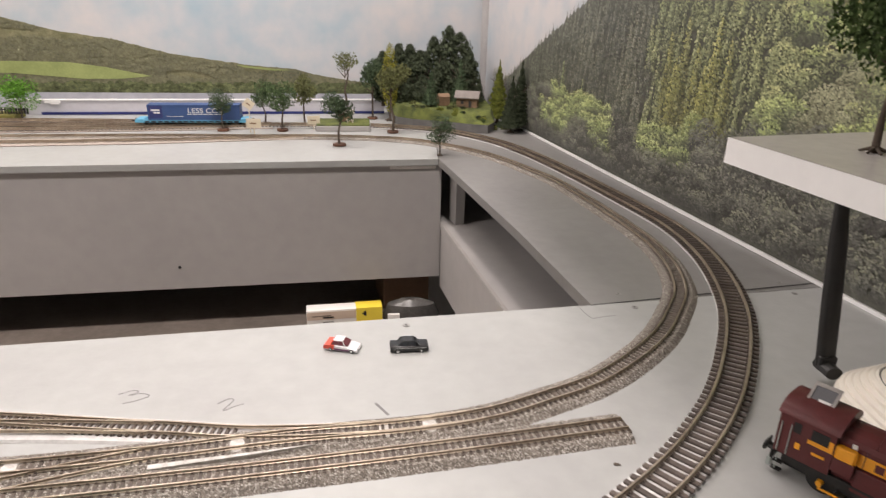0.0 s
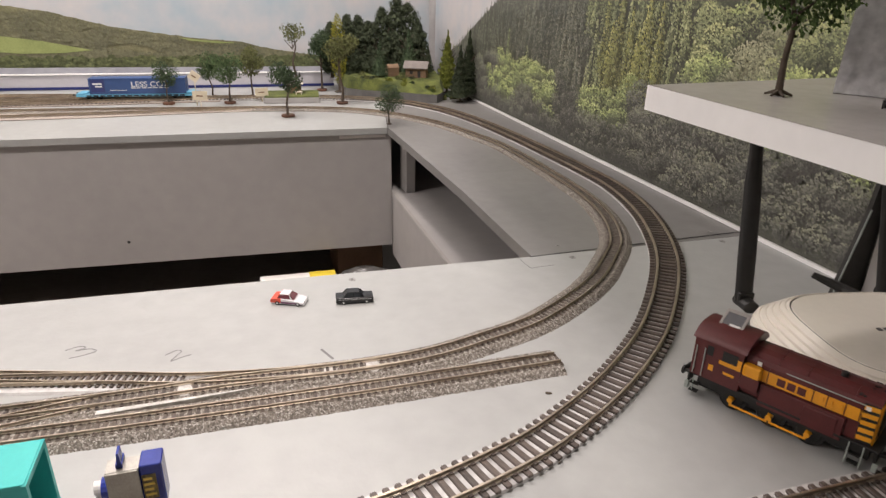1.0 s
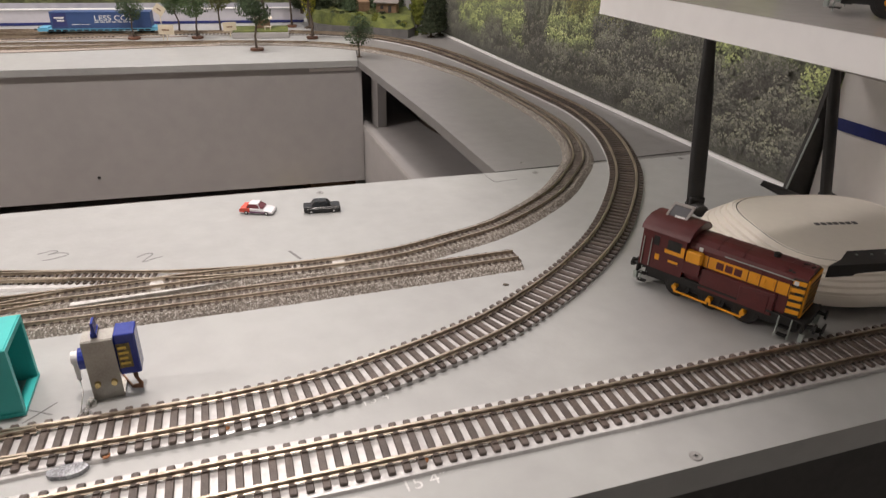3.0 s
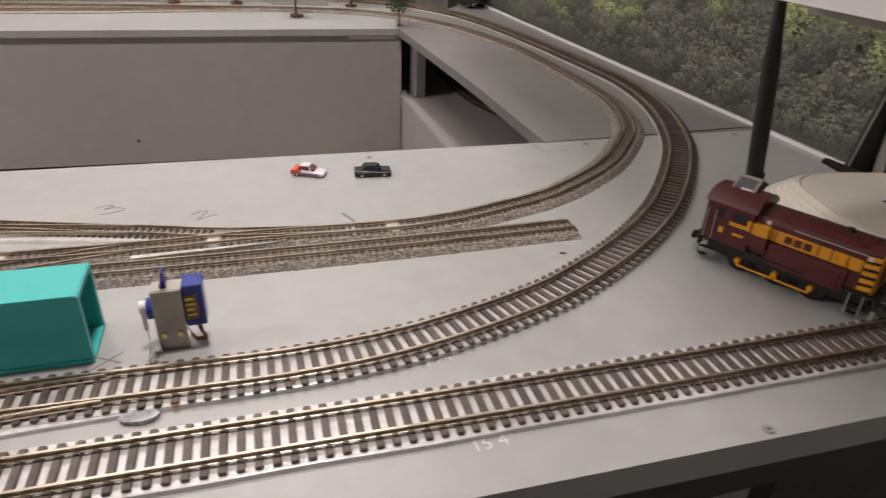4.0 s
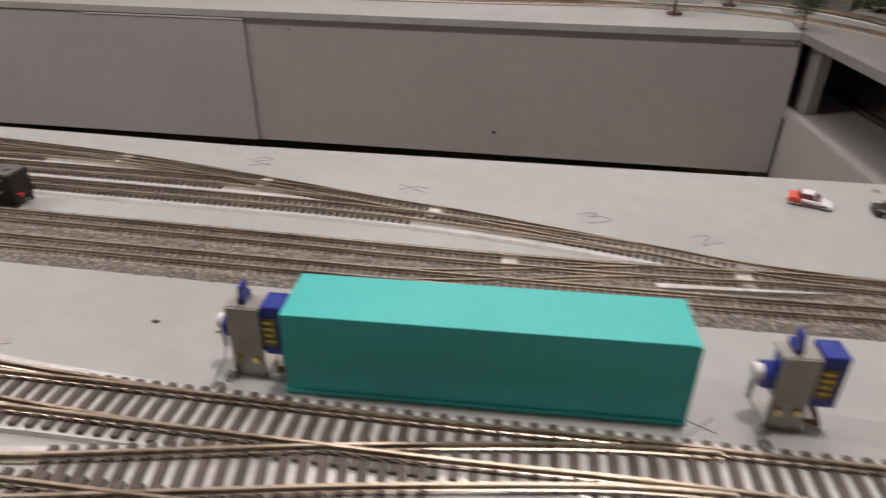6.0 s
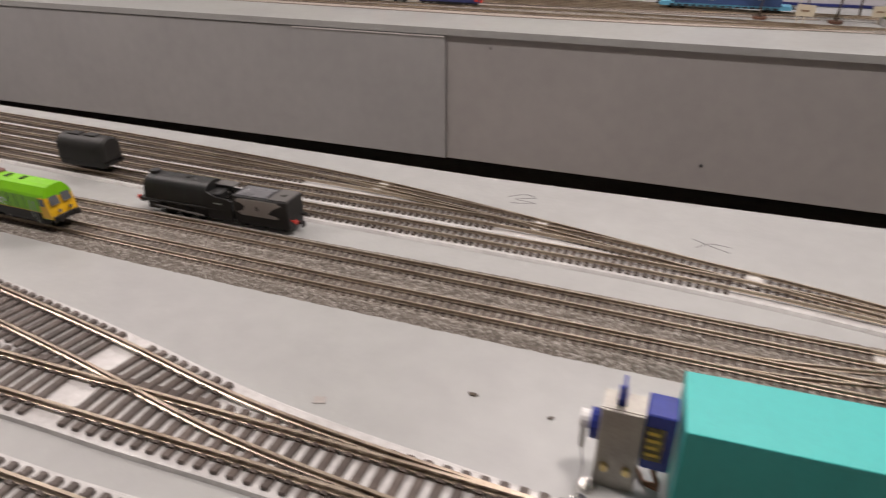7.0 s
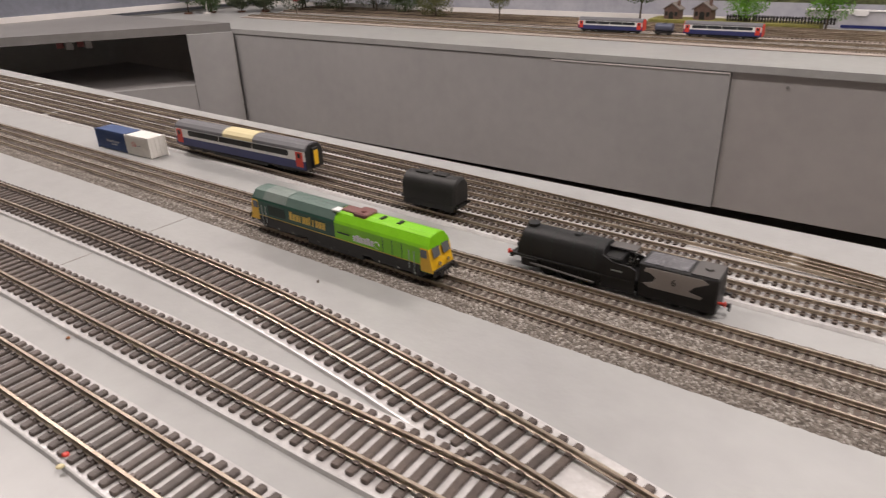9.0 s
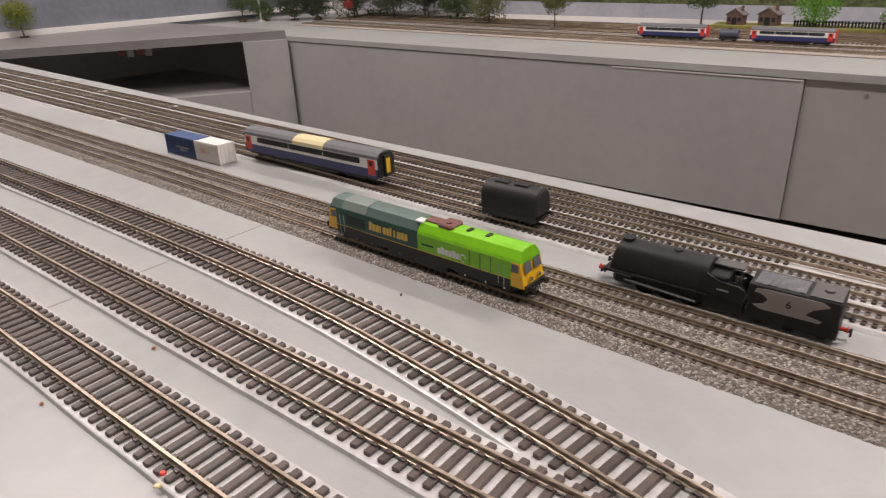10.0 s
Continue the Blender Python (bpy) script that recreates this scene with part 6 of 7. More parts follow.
def servo(x, y, turn):
    root = thing("servo_motor", "blue micro servo on a metal bracket beside the track", "servo motor", pose(x, y, 0.0, 0, 0, turn) @ Matrix.Diagonal((0.80, 0.92, 0.97, 1)), group="point servos")
    me = Mesh()
    me.box(-0.0085, 0.0085, -0.0012, 0.0, 0.0, 0.034, 0.0004)
    me.box(-0.0085, 0.0085, 0.0002, 0.014, 0.0, 0.0012)
    me.box(-0.0085, 0.0085, 0.0, 0.010, 0.0330, 0.0342)
    part("bracket", me, ALU, root, "bent metal bracket")
    for s in (-1, 1):
        me = Mesh()
        me.rod((s * 0.0045, -0.0012, 0.0095), (s * 0.0045, -0.0026, 0.0095), 0.0019, 0.0016, 12)
        part("screw", me, BRASS, root)
    me = Mesh()
    me.box(0.0088, 0.0205, -0.0005, 0.0118, 0.0125, 0.0355, 0.0008)
    me.box(-0.0065, 0.0086, 0.0002, 0.0115, 0.0130, 0.0325, 0.0008)
    part("motor_case", me, SERVO_BLUE, root, "translucent blue motor case")
    me = Mesh()
    me.box(0.0094, 0.0168, -0.0009, -0.0006, 0.0165, 0.0305)
    lab = part("maker_label", me, LABEL, root, "black label with gold print")
    me = Mesh()
    for k in range(4):
        me.box(0.0102, 0.0158 - .001 * (k % 2), -0.00115, -0.00095, 0.0185 + k * .003, 0.0198 + k * .003)
    part("printed_bar", me, P_GOLD, lab)
    me = Mesh()
    me.box(-0.0030, 0.0005, 0.002, 0.0105, 0.0344, 0.0368, 0.0003)
    me.prism([(-0.0022, 0.0344), (0.0002, 0.0344), (-0.0004, 0.0425), (-0.0016, 0.0425)], 0.002, 0.0085, "y")
    part("mount_lug", me, SERVO_BLUE, root)
    me = Mesh()
    me.rod((-0.0066, 0.006, 0.0215), (-0.0125, 0.006, 0.0215), 0.0055, 0.0055, 16)
    part("gear_boss", me, SERVO_BLUE, root)
    me = Mesh()
    me.rod((-0.0126, 0.006, 0.0225), (-0.0165, 0.006, 0.0225), 0.0033, 0.0033, 14)
    me.prism([(0.004, 0.0240), (0.008, 0.0240), (0.0064, 0.0095), (0.0052, 0.0095)], -0.0163, -0.0140, "x")
    horn = part("servo_horn", me, NYLON, root, "white nylon horn")
    me = Mesh()
    me.rod((-0.0152, 0.0058, 0.010), (-0.0128, -0.002, 0.0075), 0.0004, 0.0004, 6)
    me.rod((-0.0128, -0.002, 0.0075), (-0.0130, -0.018, 0.0040), 0.0004, 0.0004, 6)
    part("push_wire", me, P_STEEL, horn)
    me = Mesh()
    for p, r in (((-0.0095, -0.004, 0), 0.0034), ((-0.0115, -0.0125, 0), 0.0038)):
        me.rod((p[0], p[1], 0.0), (p[0], p[1], 0.0018), r, r * .9, 14)
        me.rod((p[0], p[1], 0.0018), (p[0], p[1], 0.0036), r * .5, r * .45, 12)
    part("screw_post", me, P_STEEL, root)
    me = Mesh()
    for k in range(3):
        pts = [Vector((0.0125 + k * .001, 0.0125, 0.0130)), Vector((0.0145 + k * .001, 0.006 - k * .001, 0.006)), Vector((0.0185, 0.002 + k * .001, 0.0012 + k * .0005)), Vector((0.0125, 0.004, 0.0008 + k * .0005)), Vector((0.004, 0.020, 0.0008))]
        for a, b in zip(pts, pts[1:]):
            me.rod(a, b, 0.00055, 0.00055, 6)
    part("wire", me, WIREM, root)
    return root


servo(0.1285, 0.3945, 3)
servo(-0.0785, 0.3905, 1)
# fouled foil tape and dropped bits on the track edge
me = Mesh()
ring = []
for i in range(16):
    a = 2 * math.pi * i / 16
    ring.append((math.cos(a) * 0.0105 * (1 + .18 * noise.noise(Vector((i * 1.7, 0, 0)))), math.sin(a) * 0.0048 * (1 + .25 * noise.noise(Vector((i * 1.3, 5, 0))))))
me.prism([(a * 0.78, b * 0.8) for a, b in ring], 0.0002, 0.0022, "z")
ob = solid("foil_scrap", me, TAPE, "crumpled shiny foil tape stuck beside the track", "foil", kind="")
ob.matrix_world = pose(0.1195, 0.3462, 0.0, 0, 0, 4)
me = Mesh()
me.box(-0.0024, 0.0024, -0.0019, 0.0019, 0.0001, 0.0004)
ob = solid("paper_scrap", me, P_PATCH, "small scrap of white paper on the board", "paper", kind="")
ob.matrix_world = pose(-0.193, 0.393, 0.0, 0, 0, 20)
for k, (x, y, s) in enumerate(((-0.137, 0.4175, 0.0020), (-0.105, 0.415, 0.0013), (-0.62, 0.485, 0.0016), (-0.47, 0.4395, 0.0013), (0.355, 0.452, 0.0022))):
    me = Mesh()
    me.prism([(s * (1 + .3 * math.sin(i * 2.3 + k)) * math.cos(i * .7), s * .5 * math.sin(i * .7)) for i in range(9)], 0.0001, 0.0006, "z")
    ob = solid("dirt_crumb", me, BARK, "small dark crumb lying on the board", "debris", kind="")
    ob.matrix_world = pose(x, y, 0, 0, 0, 40 * k)

CAR_W = paint("car_white", (0.80, 0.78, 0.80), 0.25)
CAR_R = paint("car_red", (0.75, 0.10, 0.06), 0.25)
CAR_B = paint("car_black", (0.015, 0.015, 0.016), 0.2)
CAR_P = paint("car_plum", (0.16, 0.05, 0.12), 0.3)
CHROME = mat("chrome", (0.8, 0.8, 0.8), 0.12, 1.0, scale=60, amount=0.1)


CAR_PLUM_GLASS = paint("plum_tinted_glass", (0.16, 0.05, 0.06), 0.12)


def car(x, y, turn, sport):
    label = "red and white diecast toy sports car" if sport else "black diecast toy saloon car"
    root = thing("toy_car", label, "toy car", pose(x, y, 0.0, 0, 0, turn), group="toy cars")
    L, w = (0.0262, 0.0122) if sport else (0.0288, 0.0120)
    prof = [(-.5, .14), (-.5, .36), (-.47, .44), (-.20, .46), (.06, .44), (.34, .36), (.47, .27), (.5, .14)] if sport else [(-.5, .14), (-.5, .42), (-.48, .47), (-.20, .48), (.18, .48), (.48, .45), (.5, .38), (.5, .14)]
    H = 0.0094
    rings = []
    for yy, k in ((-.5, .86), (-.47, .95), (-.42, 1), (.42, 1), (.47, .95), (.5, .86)):
        rings.append([(a * L * (1 if k == 1 else .985), yy * w, .12 * H + (b - .12) * H * 1.25 * k) for a, b in prof])
    me = Mesh()
    me.loft(rings)
    part("car_body", me, CAR_W if sport else CAR_B, root, smooth=True)
    cab = [(-.33, .52), (-.20, .86), (.02, .88), (.20, .54)] if sport else [(-.30, .56), (-.20, .95), (.12, .95), (.24, .56)]
    rings = []
    for yy, k in ((-.42, .0), (-.33, 1), (.33, 1), (.42, .0)):
        rings.append([(a * L * (1 if k else 1.02), yy * w, (b if k else min(b, .54)) * H) for a, b in cab])
    me = Mesh()
    me.loft(rings)
    part("cabin_glass", me, CAR_PLUM_GLASS if sport else P_GLASS, root)
    me = Mesh()
    me.box((-.24 if sport else -.21) * L, (.05 if sport else .13) * L, -.335 * w, .335 * w, (.84 if sport else .92) * H, (.92 if sport else .98) * H, 0.0005)
    part("car_roof", me, CAR_W if sport else CAR_B, root)
    for u in ((-.24, .04) if sport else (-.22, -.03, .16)):
        for q in (-1, 1):
            me = Mesh()
            d = 0.08 * L * (1 if u > 0 else -1 if u < -.1 else 0)
            me.rod((u * L + d, q * .40 * w, .50 * H), (u * L, q * .335 * w, .88 * H), 0.00045, 0.00035, 6)
            part("pillar", me, (CAR_R if u < 0 else CAR_W) if sport else CAR_B, root)
    for q in (-1, 1):
        me = Mesh()
        me.box(.480 * L, .504 * L, q * .34 * w - .0009, q * .34 * w + .0009, .24 * H, .36 * H, .0002)
        part("headlight", me, CHROME, root, "silver headlight")
    if sport:
        me = Mesh()
        me.prism([(-.505 * L, .20 * H), (-.20 * L, .20 * H), (-.18 * L, .535 * H), (-.34 * L, .57 * H), (-.48 * L, .54 * H), (-.505 * L, .42 * H)], -.505 * w, .505 * w, "y")
        part("tail_panel", me, CAR_R, root, "red tail")
        me = Mesh()
        me.prism([(-.18 * L, .17 * H), (.40 * L, .17 * H), (.30 * L, .27 * H), (-.2 * L, .33 * H)], -.508 * w, .508 * w, "y")
        part("side_stripe", me, CAR_P, root, "plum side stripe")
    else:
        me = Mesh()
        me.box(-.42 * L, .44 * L, -.502 * w, .502 * w, .42 * H, .45 * H)
        part("side_trim", me, CHROME, root)
    for s in (-1, 1):
        for a in (-.30, .31):
            me = Mesh()
            me.rod((a * L, s * w * .38, .17 * H), (a * L, s * w * .512, .17 * H), .17 * H, .17 * H, 14)
            t = part("tyre", me, P_BLACK, root)
            me = Mesh()
            me.rod((a * L, s * w * .512, .17 * H), (a * L, s * w * .522, .17 * H), .095 * H, .08 * H, 12)
            part("wheel_rim", me, CHROME, t)


car(0.2045, 0.6060, -20, True)
car(0.2535, 0.5985, -3, False)


# ---- maroon shunter, large scale ----
S_MAR = paint("shunter_maroon", (0.105, 0.017, 0.017), 0.42, amount=0.25)
S_YEL = paint("shunter_yellow", (0.85, 0.36, 0.015), 0.4)


def shunter(m, label):
    root = thing("shunting_locomotive", label, "model locomotive", m, group="maroon shunters")
    # running gear
    me = Mesh()
    me.box(-0.050, 0.050, -0.0105, 0.0105, 0.0060, 0.0150)
    me.box(-0.055, 0.055, -0.0152, 0.0152, 0.0150, 0.0164, 0.0004)
    part("frame", me, P_BLACK, root)
    for s in (-1, 1):
        for k, x in enumerate((-0.0270, -0.003, 0.0190)):
            me = Mesh()
            me.rod((x, s * 0.0085, 0.0090), (x, s * 0.0118, 0.0090), 0.0090, 0.0090, 24)
            me.rod((x, s * 0.0118, 0.0090), (x, s * 0.0124, 0.0090), 0.0070, 0.0066, 20)
            part("wheel", me, P_BLACK, root)
            me = Mesh()
            me.rod((x, s * 0.0126, 0.0084), (x, s * 0.0166, 0.0084), 0.0019, 0.0017, 12)
            part("crank_pin", me, S_YEL, root, "yellow crank")
        me = Mesh()
        for a, b in ((-0.0270, -0.0035), (-0.0025, 0.0190)):
            me.box(a, b, s * 0.0160 - 0.0005, s * 0.0160 + 0.0005, 0.0050, 0.0061, 0.0002)
            for e in (a, b - 0.0014):
                me.box(e, e + 0.0014, s * 0.0160 - 0.0005, s * 0.0160 + 0.0005, 0.0061, 0.0084, 0.0002)
        part("coupling_rod", me, S_YEL, root, "yellow coupling rod")
        me = Mesh()
        me.box(-0.050, 0.050, s * 0.0136 - 0.0005, s * 0.0136 + 0.0005, 0.0105, 0.0150)
        part("valance", me, P_BLACK, root)
    # bonnet
    w = 0.0130
    sec = [(-w, 0.0165), (w, 0.0165), (w, 0.0390), (w * .9, 0.0418), (w * .62, 0.0442), (w * .25, 0.0452), (-w * .25, 0.0452), (-w * .62, 0.0442), (-w * .9, 0.0418), (-w, 0.0390)]
    part("bonnet", shell(-0.0235, 0.0490, sec), S_MAR, root, "maroon bonnet")
    for s in (-1, 1):
        me = Mesh()
        me.box(-0.0230, 0.0440, s * w - 0.0003, s * w + 0.0003, 0.0285, 0.0362)
        band = part("yellow_band", me, S_YEL, root, "yellow waist band")
        me = Mesh()
        for k in range(3):
            me.box(-0.004 + k * 0.0058, 0.0006 + k * 0.0058, s * (w + .00045) - 0.0001, s * (w + .00045) + 0.0001, 0.0300, 0.0347)
        part("emblem_bar", me, S_MAR, band)
        for x in (-0.0095, 0.016, 0.0235, 0.0330, 0.0405):
            me = Mesh()
            me.box(x - 0.00022, x + 0.00022, s * (w + .0004) - 0.0002, s * (w + .0004) + 0.0002, 0.0270, 0.0395)
            part("door_seam", me, S_MAR, root)
        for x in (0.0215, 0.0265, 0.0315):
            me = Mesh()
            me.rod((x, s * (w + .0009), 0.0315), (x, s * (w + .0009), 0.0345), 0.0003, 0.0003, 6)
            part("door_handle", me, S_YEL, root)
        me = Mesh()
        me.rod((0.000, s * (w + .0008), 0.0400), (0.042, s * (w + .0008), 0.0400), 0.00035, 0.00035, 6)
        part("handrail", me, P_PALE, root)
        # side boxes
        me = Mesh()
        me.box(-0.0122, 0.0350, s * 0.0128 - 0.0022, s * 0.0128 + 0.0012, 0.0130, 0.0276, 0.0006)
        me.box(0.0130, 0.0320, s * 0.0133 - 0.0022, s * 0.0133 + 0.0012, 0.0140, 0.0258, 0.0008)
        part("battery_box", me, S_MAR, root)
        me = Mesh()
        me.box(-0.004, 0.0025, s * 0.0141 - 0.0001, s * 0.0142 + 0.0001, 0.0205, 0.0228)
        part("maker_plate", me, P_BLACK, root)
        me = Mesh()
        me.box(-0.0235, -0.0125, s * 0.0145 - 0.003, s * 0.0145 + 0.0020, 0.0300, 0.0372, 0.0012)
        part("air_box", me, S_YEL, root, "yellow side box")
        me = Mesh()
        me.box(-0.0235, -0.0125, s * 0.0145 - 0.003, s * 0.0145 + 0.0020, 0.0215, 0.0299)
        part("air_box_base", me, S_MAR, root)
        for k, (x, z) in enumerate(((-0.0155, 0.0392), (0.0435, 0.0385))):
            me = Mesh()
            me.box(x - .0013, x + .0013, s * (w + .0004) - .0002, s * (w + .0004) + .0002, z - .0013, z + .0013)
            part("warning_flash", me, P_WHITE, root)
        # wasp stripes at the front corner
        me = Mesh()
        me.box(0.0412, 0.0492, s * (w + .0001) - .0002, s * (w + .0001) + .0002, 0.0168, 0.0412)
        part("corner_panel", me, P_BLACK, root)
        for k in range(5):
            me = Mesh()
            z = 0.0180 + k * 0.0048
            me.prism([(0.0415, z), (0.0492, z + 0.0008), (0.0492, z + 0.0036), (0.0415, z + 0.0028)], s * (w + .0003) - .0002, s * (w + .0003) + .0002, "y")
            part("wasp_stripe", me, S_YEL, root)
        # steps with pale edges
        for x in (0.0400, 0.0475, -0.0520):
            me = Mesh()
            me.rod((x, s * 0.0158, 0.0020), (x, s * 0.0158, 0.0160 if x > 0 else 0.0150), 0.00042, 0.00042, 6)
            part("step_rail", me, P_PALE, root, "white step rail")
        for z in (0.0035, 0.0090):
            for x in (0.0438, -0.0510):
                me = Mesh()
                me.box(x - .0028, x + .0028, s * 0.0150 - .0018, s * 0.0150 + .0018, z, z + .0007)
                part("step", me, P_BLACK, root)
    me = Mesh()
    me.box(0.0491, 0.0502, -w * .96, w * .96, 0.0170, 0.0415, 0.0004)
    rad = part("radiator", me, S_YEL, root, "yellow radiator end")
    for k in range(6):
        me = Mesh()
        me.box(0.0503, 0.0506, -w * .75, w * .75, 0.020 + k * .0034, 0.0216 + k * .0034)
        part("grille_slat", me, P_BLACK, rad)
    me = Mesh()
    me.rod((0.026, 0, 0.0448), (0.026, 0, 0.0475), 0.0022, 0.002, 12)
    part("exhaust", me, P_BLACK, root)
    for x in (-0.006, 0.010, 0.0355):
        me = Mesh()
        me.box(x - .0003, x + .0003, -w * .93, w * .93, 0.0418, 0.0424)
        me.prism([(-w * .95, 0.0420), (w * .95, 0.0420), (w * .62, 0.0446), (w * .25, 0.0456), (-w * .25, 0.0456), (-w * .62, 0.0446)], x - .0003, x + .0003, "x")
        part("roof_seam", me, S_MAR, root)
    # dusty top of the bonnet's front
    me = Mesh()
    rr = random.Random(2)
    for k in range(30):
        a, b = rr.uniform(0.037, 0.048), rr.uniform(-.8, .8) * w
        me.box(a - .0008, a + .0008, b - .0005, b + .0005, 0.0446 - abs(b) * .25, 0.0460 - abs(b) * .25)
    tagged(part("dust_fleck", me, P_BLACK, root), kind="stuff")
    # cab
    c = 0.0166
    cab = [(-c, 0.0165), (c, 0.0165), (c, 0.0425), (-c, 0.0425)]
    part("cab", shell(-0.0550, -0.0240, cab), S_MAR, root, "maroon cab")
    roof = [(-c * 1.04, 0.0426), (c * 1.04, 0.0426), (c * .98, 0.0450), (c * .72, 0.0482), (c * .35, 0.0500), (-c * .35, 0.0500), (-c * .72, 0.0482), (-c * .98, 0.0450)]
    part("cab_roof", shell(-0.0565, -0.0225, roof), S_MAR, root, "dull maroon roof", smooth=True)
    for s in (-1, 1):
        for a, b in ((-0.0465, -0.0425), (-0.0365, -0.0270)):
            me = Mesh()
            me.box(a, b, s * c - .0003, s * c + .0003, 0.0335, 0.0400)
            part("cab_window", me, P_BLACK, root)
        me = Mesh()
        me.box(-0.0380, -0.0245, s * c - .0003, s * c + .00035, 0.0305, 0.0330)
        me.box(-0.0270, -0.0245, s * c - .0003, s * c + .00035, 0.0330, 0.0375)
        part("yellow_panel", me, S_YEL, root)
        for x in (-0.0530, -0.0475):
            me = Mesh()
            me.rod((x, s * (c + .0008), 0.0175), (x, s * (c + .0008), 0.0375), 0.0004, 0.0004, 6)
            part("handrail", me, P_PALE, root)
        for a, b, z0, z1 in ((-0.0440, -0.0410, 0.0235, 0.0275), (-0.0345, -0.0275, 0.0245, 0.0262)):
            me = Mesh()
            me.box(a, b, s * c - .0003, s * c + .0004, z0, z1)
            part("number_bar", me, S_YEL, root)
    for s in (-1, 1):
        me = Mesh()
        me.box(-0.0556, -0.0551, s * .0085 - .0052, s * .0085 + .0052, 0.0325, 0.0408)
        part("rear_window", me, P_GLASS, root)
    for xe, s in ((-0.0560, -1), (0.0545, 1)):
        me = Mesh()
        me.box(min(xe, xe - s * .0016), max(xe, xe - s * .0016), -0.0165, 0.0165, 0.0100, 0.0162, 0.0003)
        part("buffer_beam", me, P_BLACK, root)
        for q in (-1, 1):
            me = Mesh()
            me.rod((xe, q * 0.0112, 0.0132), (xe + s * 0.0045, q * 0.0112, 0.0132), 0.0013, 0.0011, 10)
            me.rod((xe + s * 0.0045, q * 0.0112, 0.0132), (xe + s * 0.0056, q * 0.0112, 0.0132), 0.0030, 0.0030, 14)
            part("buffer", me, P_BLACK, root)
        me = Mesh()
        me.box(min(xe, xe + s * .008), max(xe, xe + s * .008), -0.0022, 0.0022, 0.0065, 0.0080)
        me.box(min(xe + s * .0070, xe + s * .008), max(xe + s * .0070, xe + s * .008), -0.0045, 0.0045, 0.0065, 0.0110)
        part("coupling", me, P_BLACK, root)
        for q in (-1, 1):
            me = Mesh()
            me.rod((xe, q * 0.006, 0.0120), (xe + s * .002, q * 0.006, 0.0075), 0.0005, 0.0005, 6)
            me.box(xe - .0012, xe + .0012, q * 0.0148 - .0016, q * 0.0148 + .0016, 0.0040, 0.0095)
            part("brake_pipe", me, P_PALE, root)
    return root


ANG = math.degrees(math.atan2(-0.862, 0.507))
SMALL = Matrix.Diagonal((0.93, 0.94, 0.95, 1))
shunter(pose(0.4785, 0.3985, 0.0, 0, 0, ANG) @ SMALL, "maroon model shunting locomotive with a yellow band")
TAGM = mat("dull_tag_plastic", (0.42, 0.39, 0.37), 0.35, scale=80, amount=0.3)
# price tag lying on the cab roof
def price_tag():
    across, up = Vector((6.785, -10.42, -0.148)).normalized(), Vector((13.785, 8.866, 7.8)).normalized()
    turn = Matrix((across, up, across.cross(up))).transposed().to_4x4()
    root = thing("plastic_tag", "clear plastic price tag leaning on the shunter's roof", "tag", Matrix.Translation((0.4499, 0.4325, 0.0440)) @ turn @ Matrix.Translation((0.0062, 0.0091, 0)) @ Matrix.Diagonal((0.66, 1.15, 1, 1)))
    w, d = 0.0105, 0.0088
    me = Mesh()
    me.box(-w, w, -d, -d + .0022, 0, 0.0011, 0.0003)
    me.box(-w, w, d - .0022, d, 0, 0.0011, 0.0003)
    me.box(-w, -w + .0022, -d + .0022, d - .0022, 0, 0.0011)
    me.box(w - .0022, w, -d + .0022, d - .0022, 0, 0.0011)
    part("frame", me, TAGM, root, "dull off-white tag frame")
    me = Mesh()
    me.box(-w + .0022, w - .0022, -d + .0022, d - .0022, 0.0002, 0.0006)
    part("printed_face", me, P_GREYR, root, "dark printed face")
    me = Mesh()
    me.box(-0.002, w - .003, -d + .003, -d + .008, 0.0007, 0.0009)
    part("label_panel", me, NYLON, root)


price_tag()

# ---- wireless router ----
ROUTER = mat("ivory_plastic", (0.80, 0.75, 0.66), 0.32, scale=20, amount=0.06)
RUBBER = mat("black_rubber_plastic", (0.02, 0.019, 0.018), 0.5, scale=60, amount=0.3)


def squircle(a, b, n=48, e=3.4):
    out = []
    for i in range(n):
        t = 2 * math.pi * i / n
        c, s = math.cos(t), math.sin(t)
        out.append((a * math.copysign(abs(c) ** (2 / e), c), b * math.copysign(abs(s) ** (2 / e), s)))
    return out


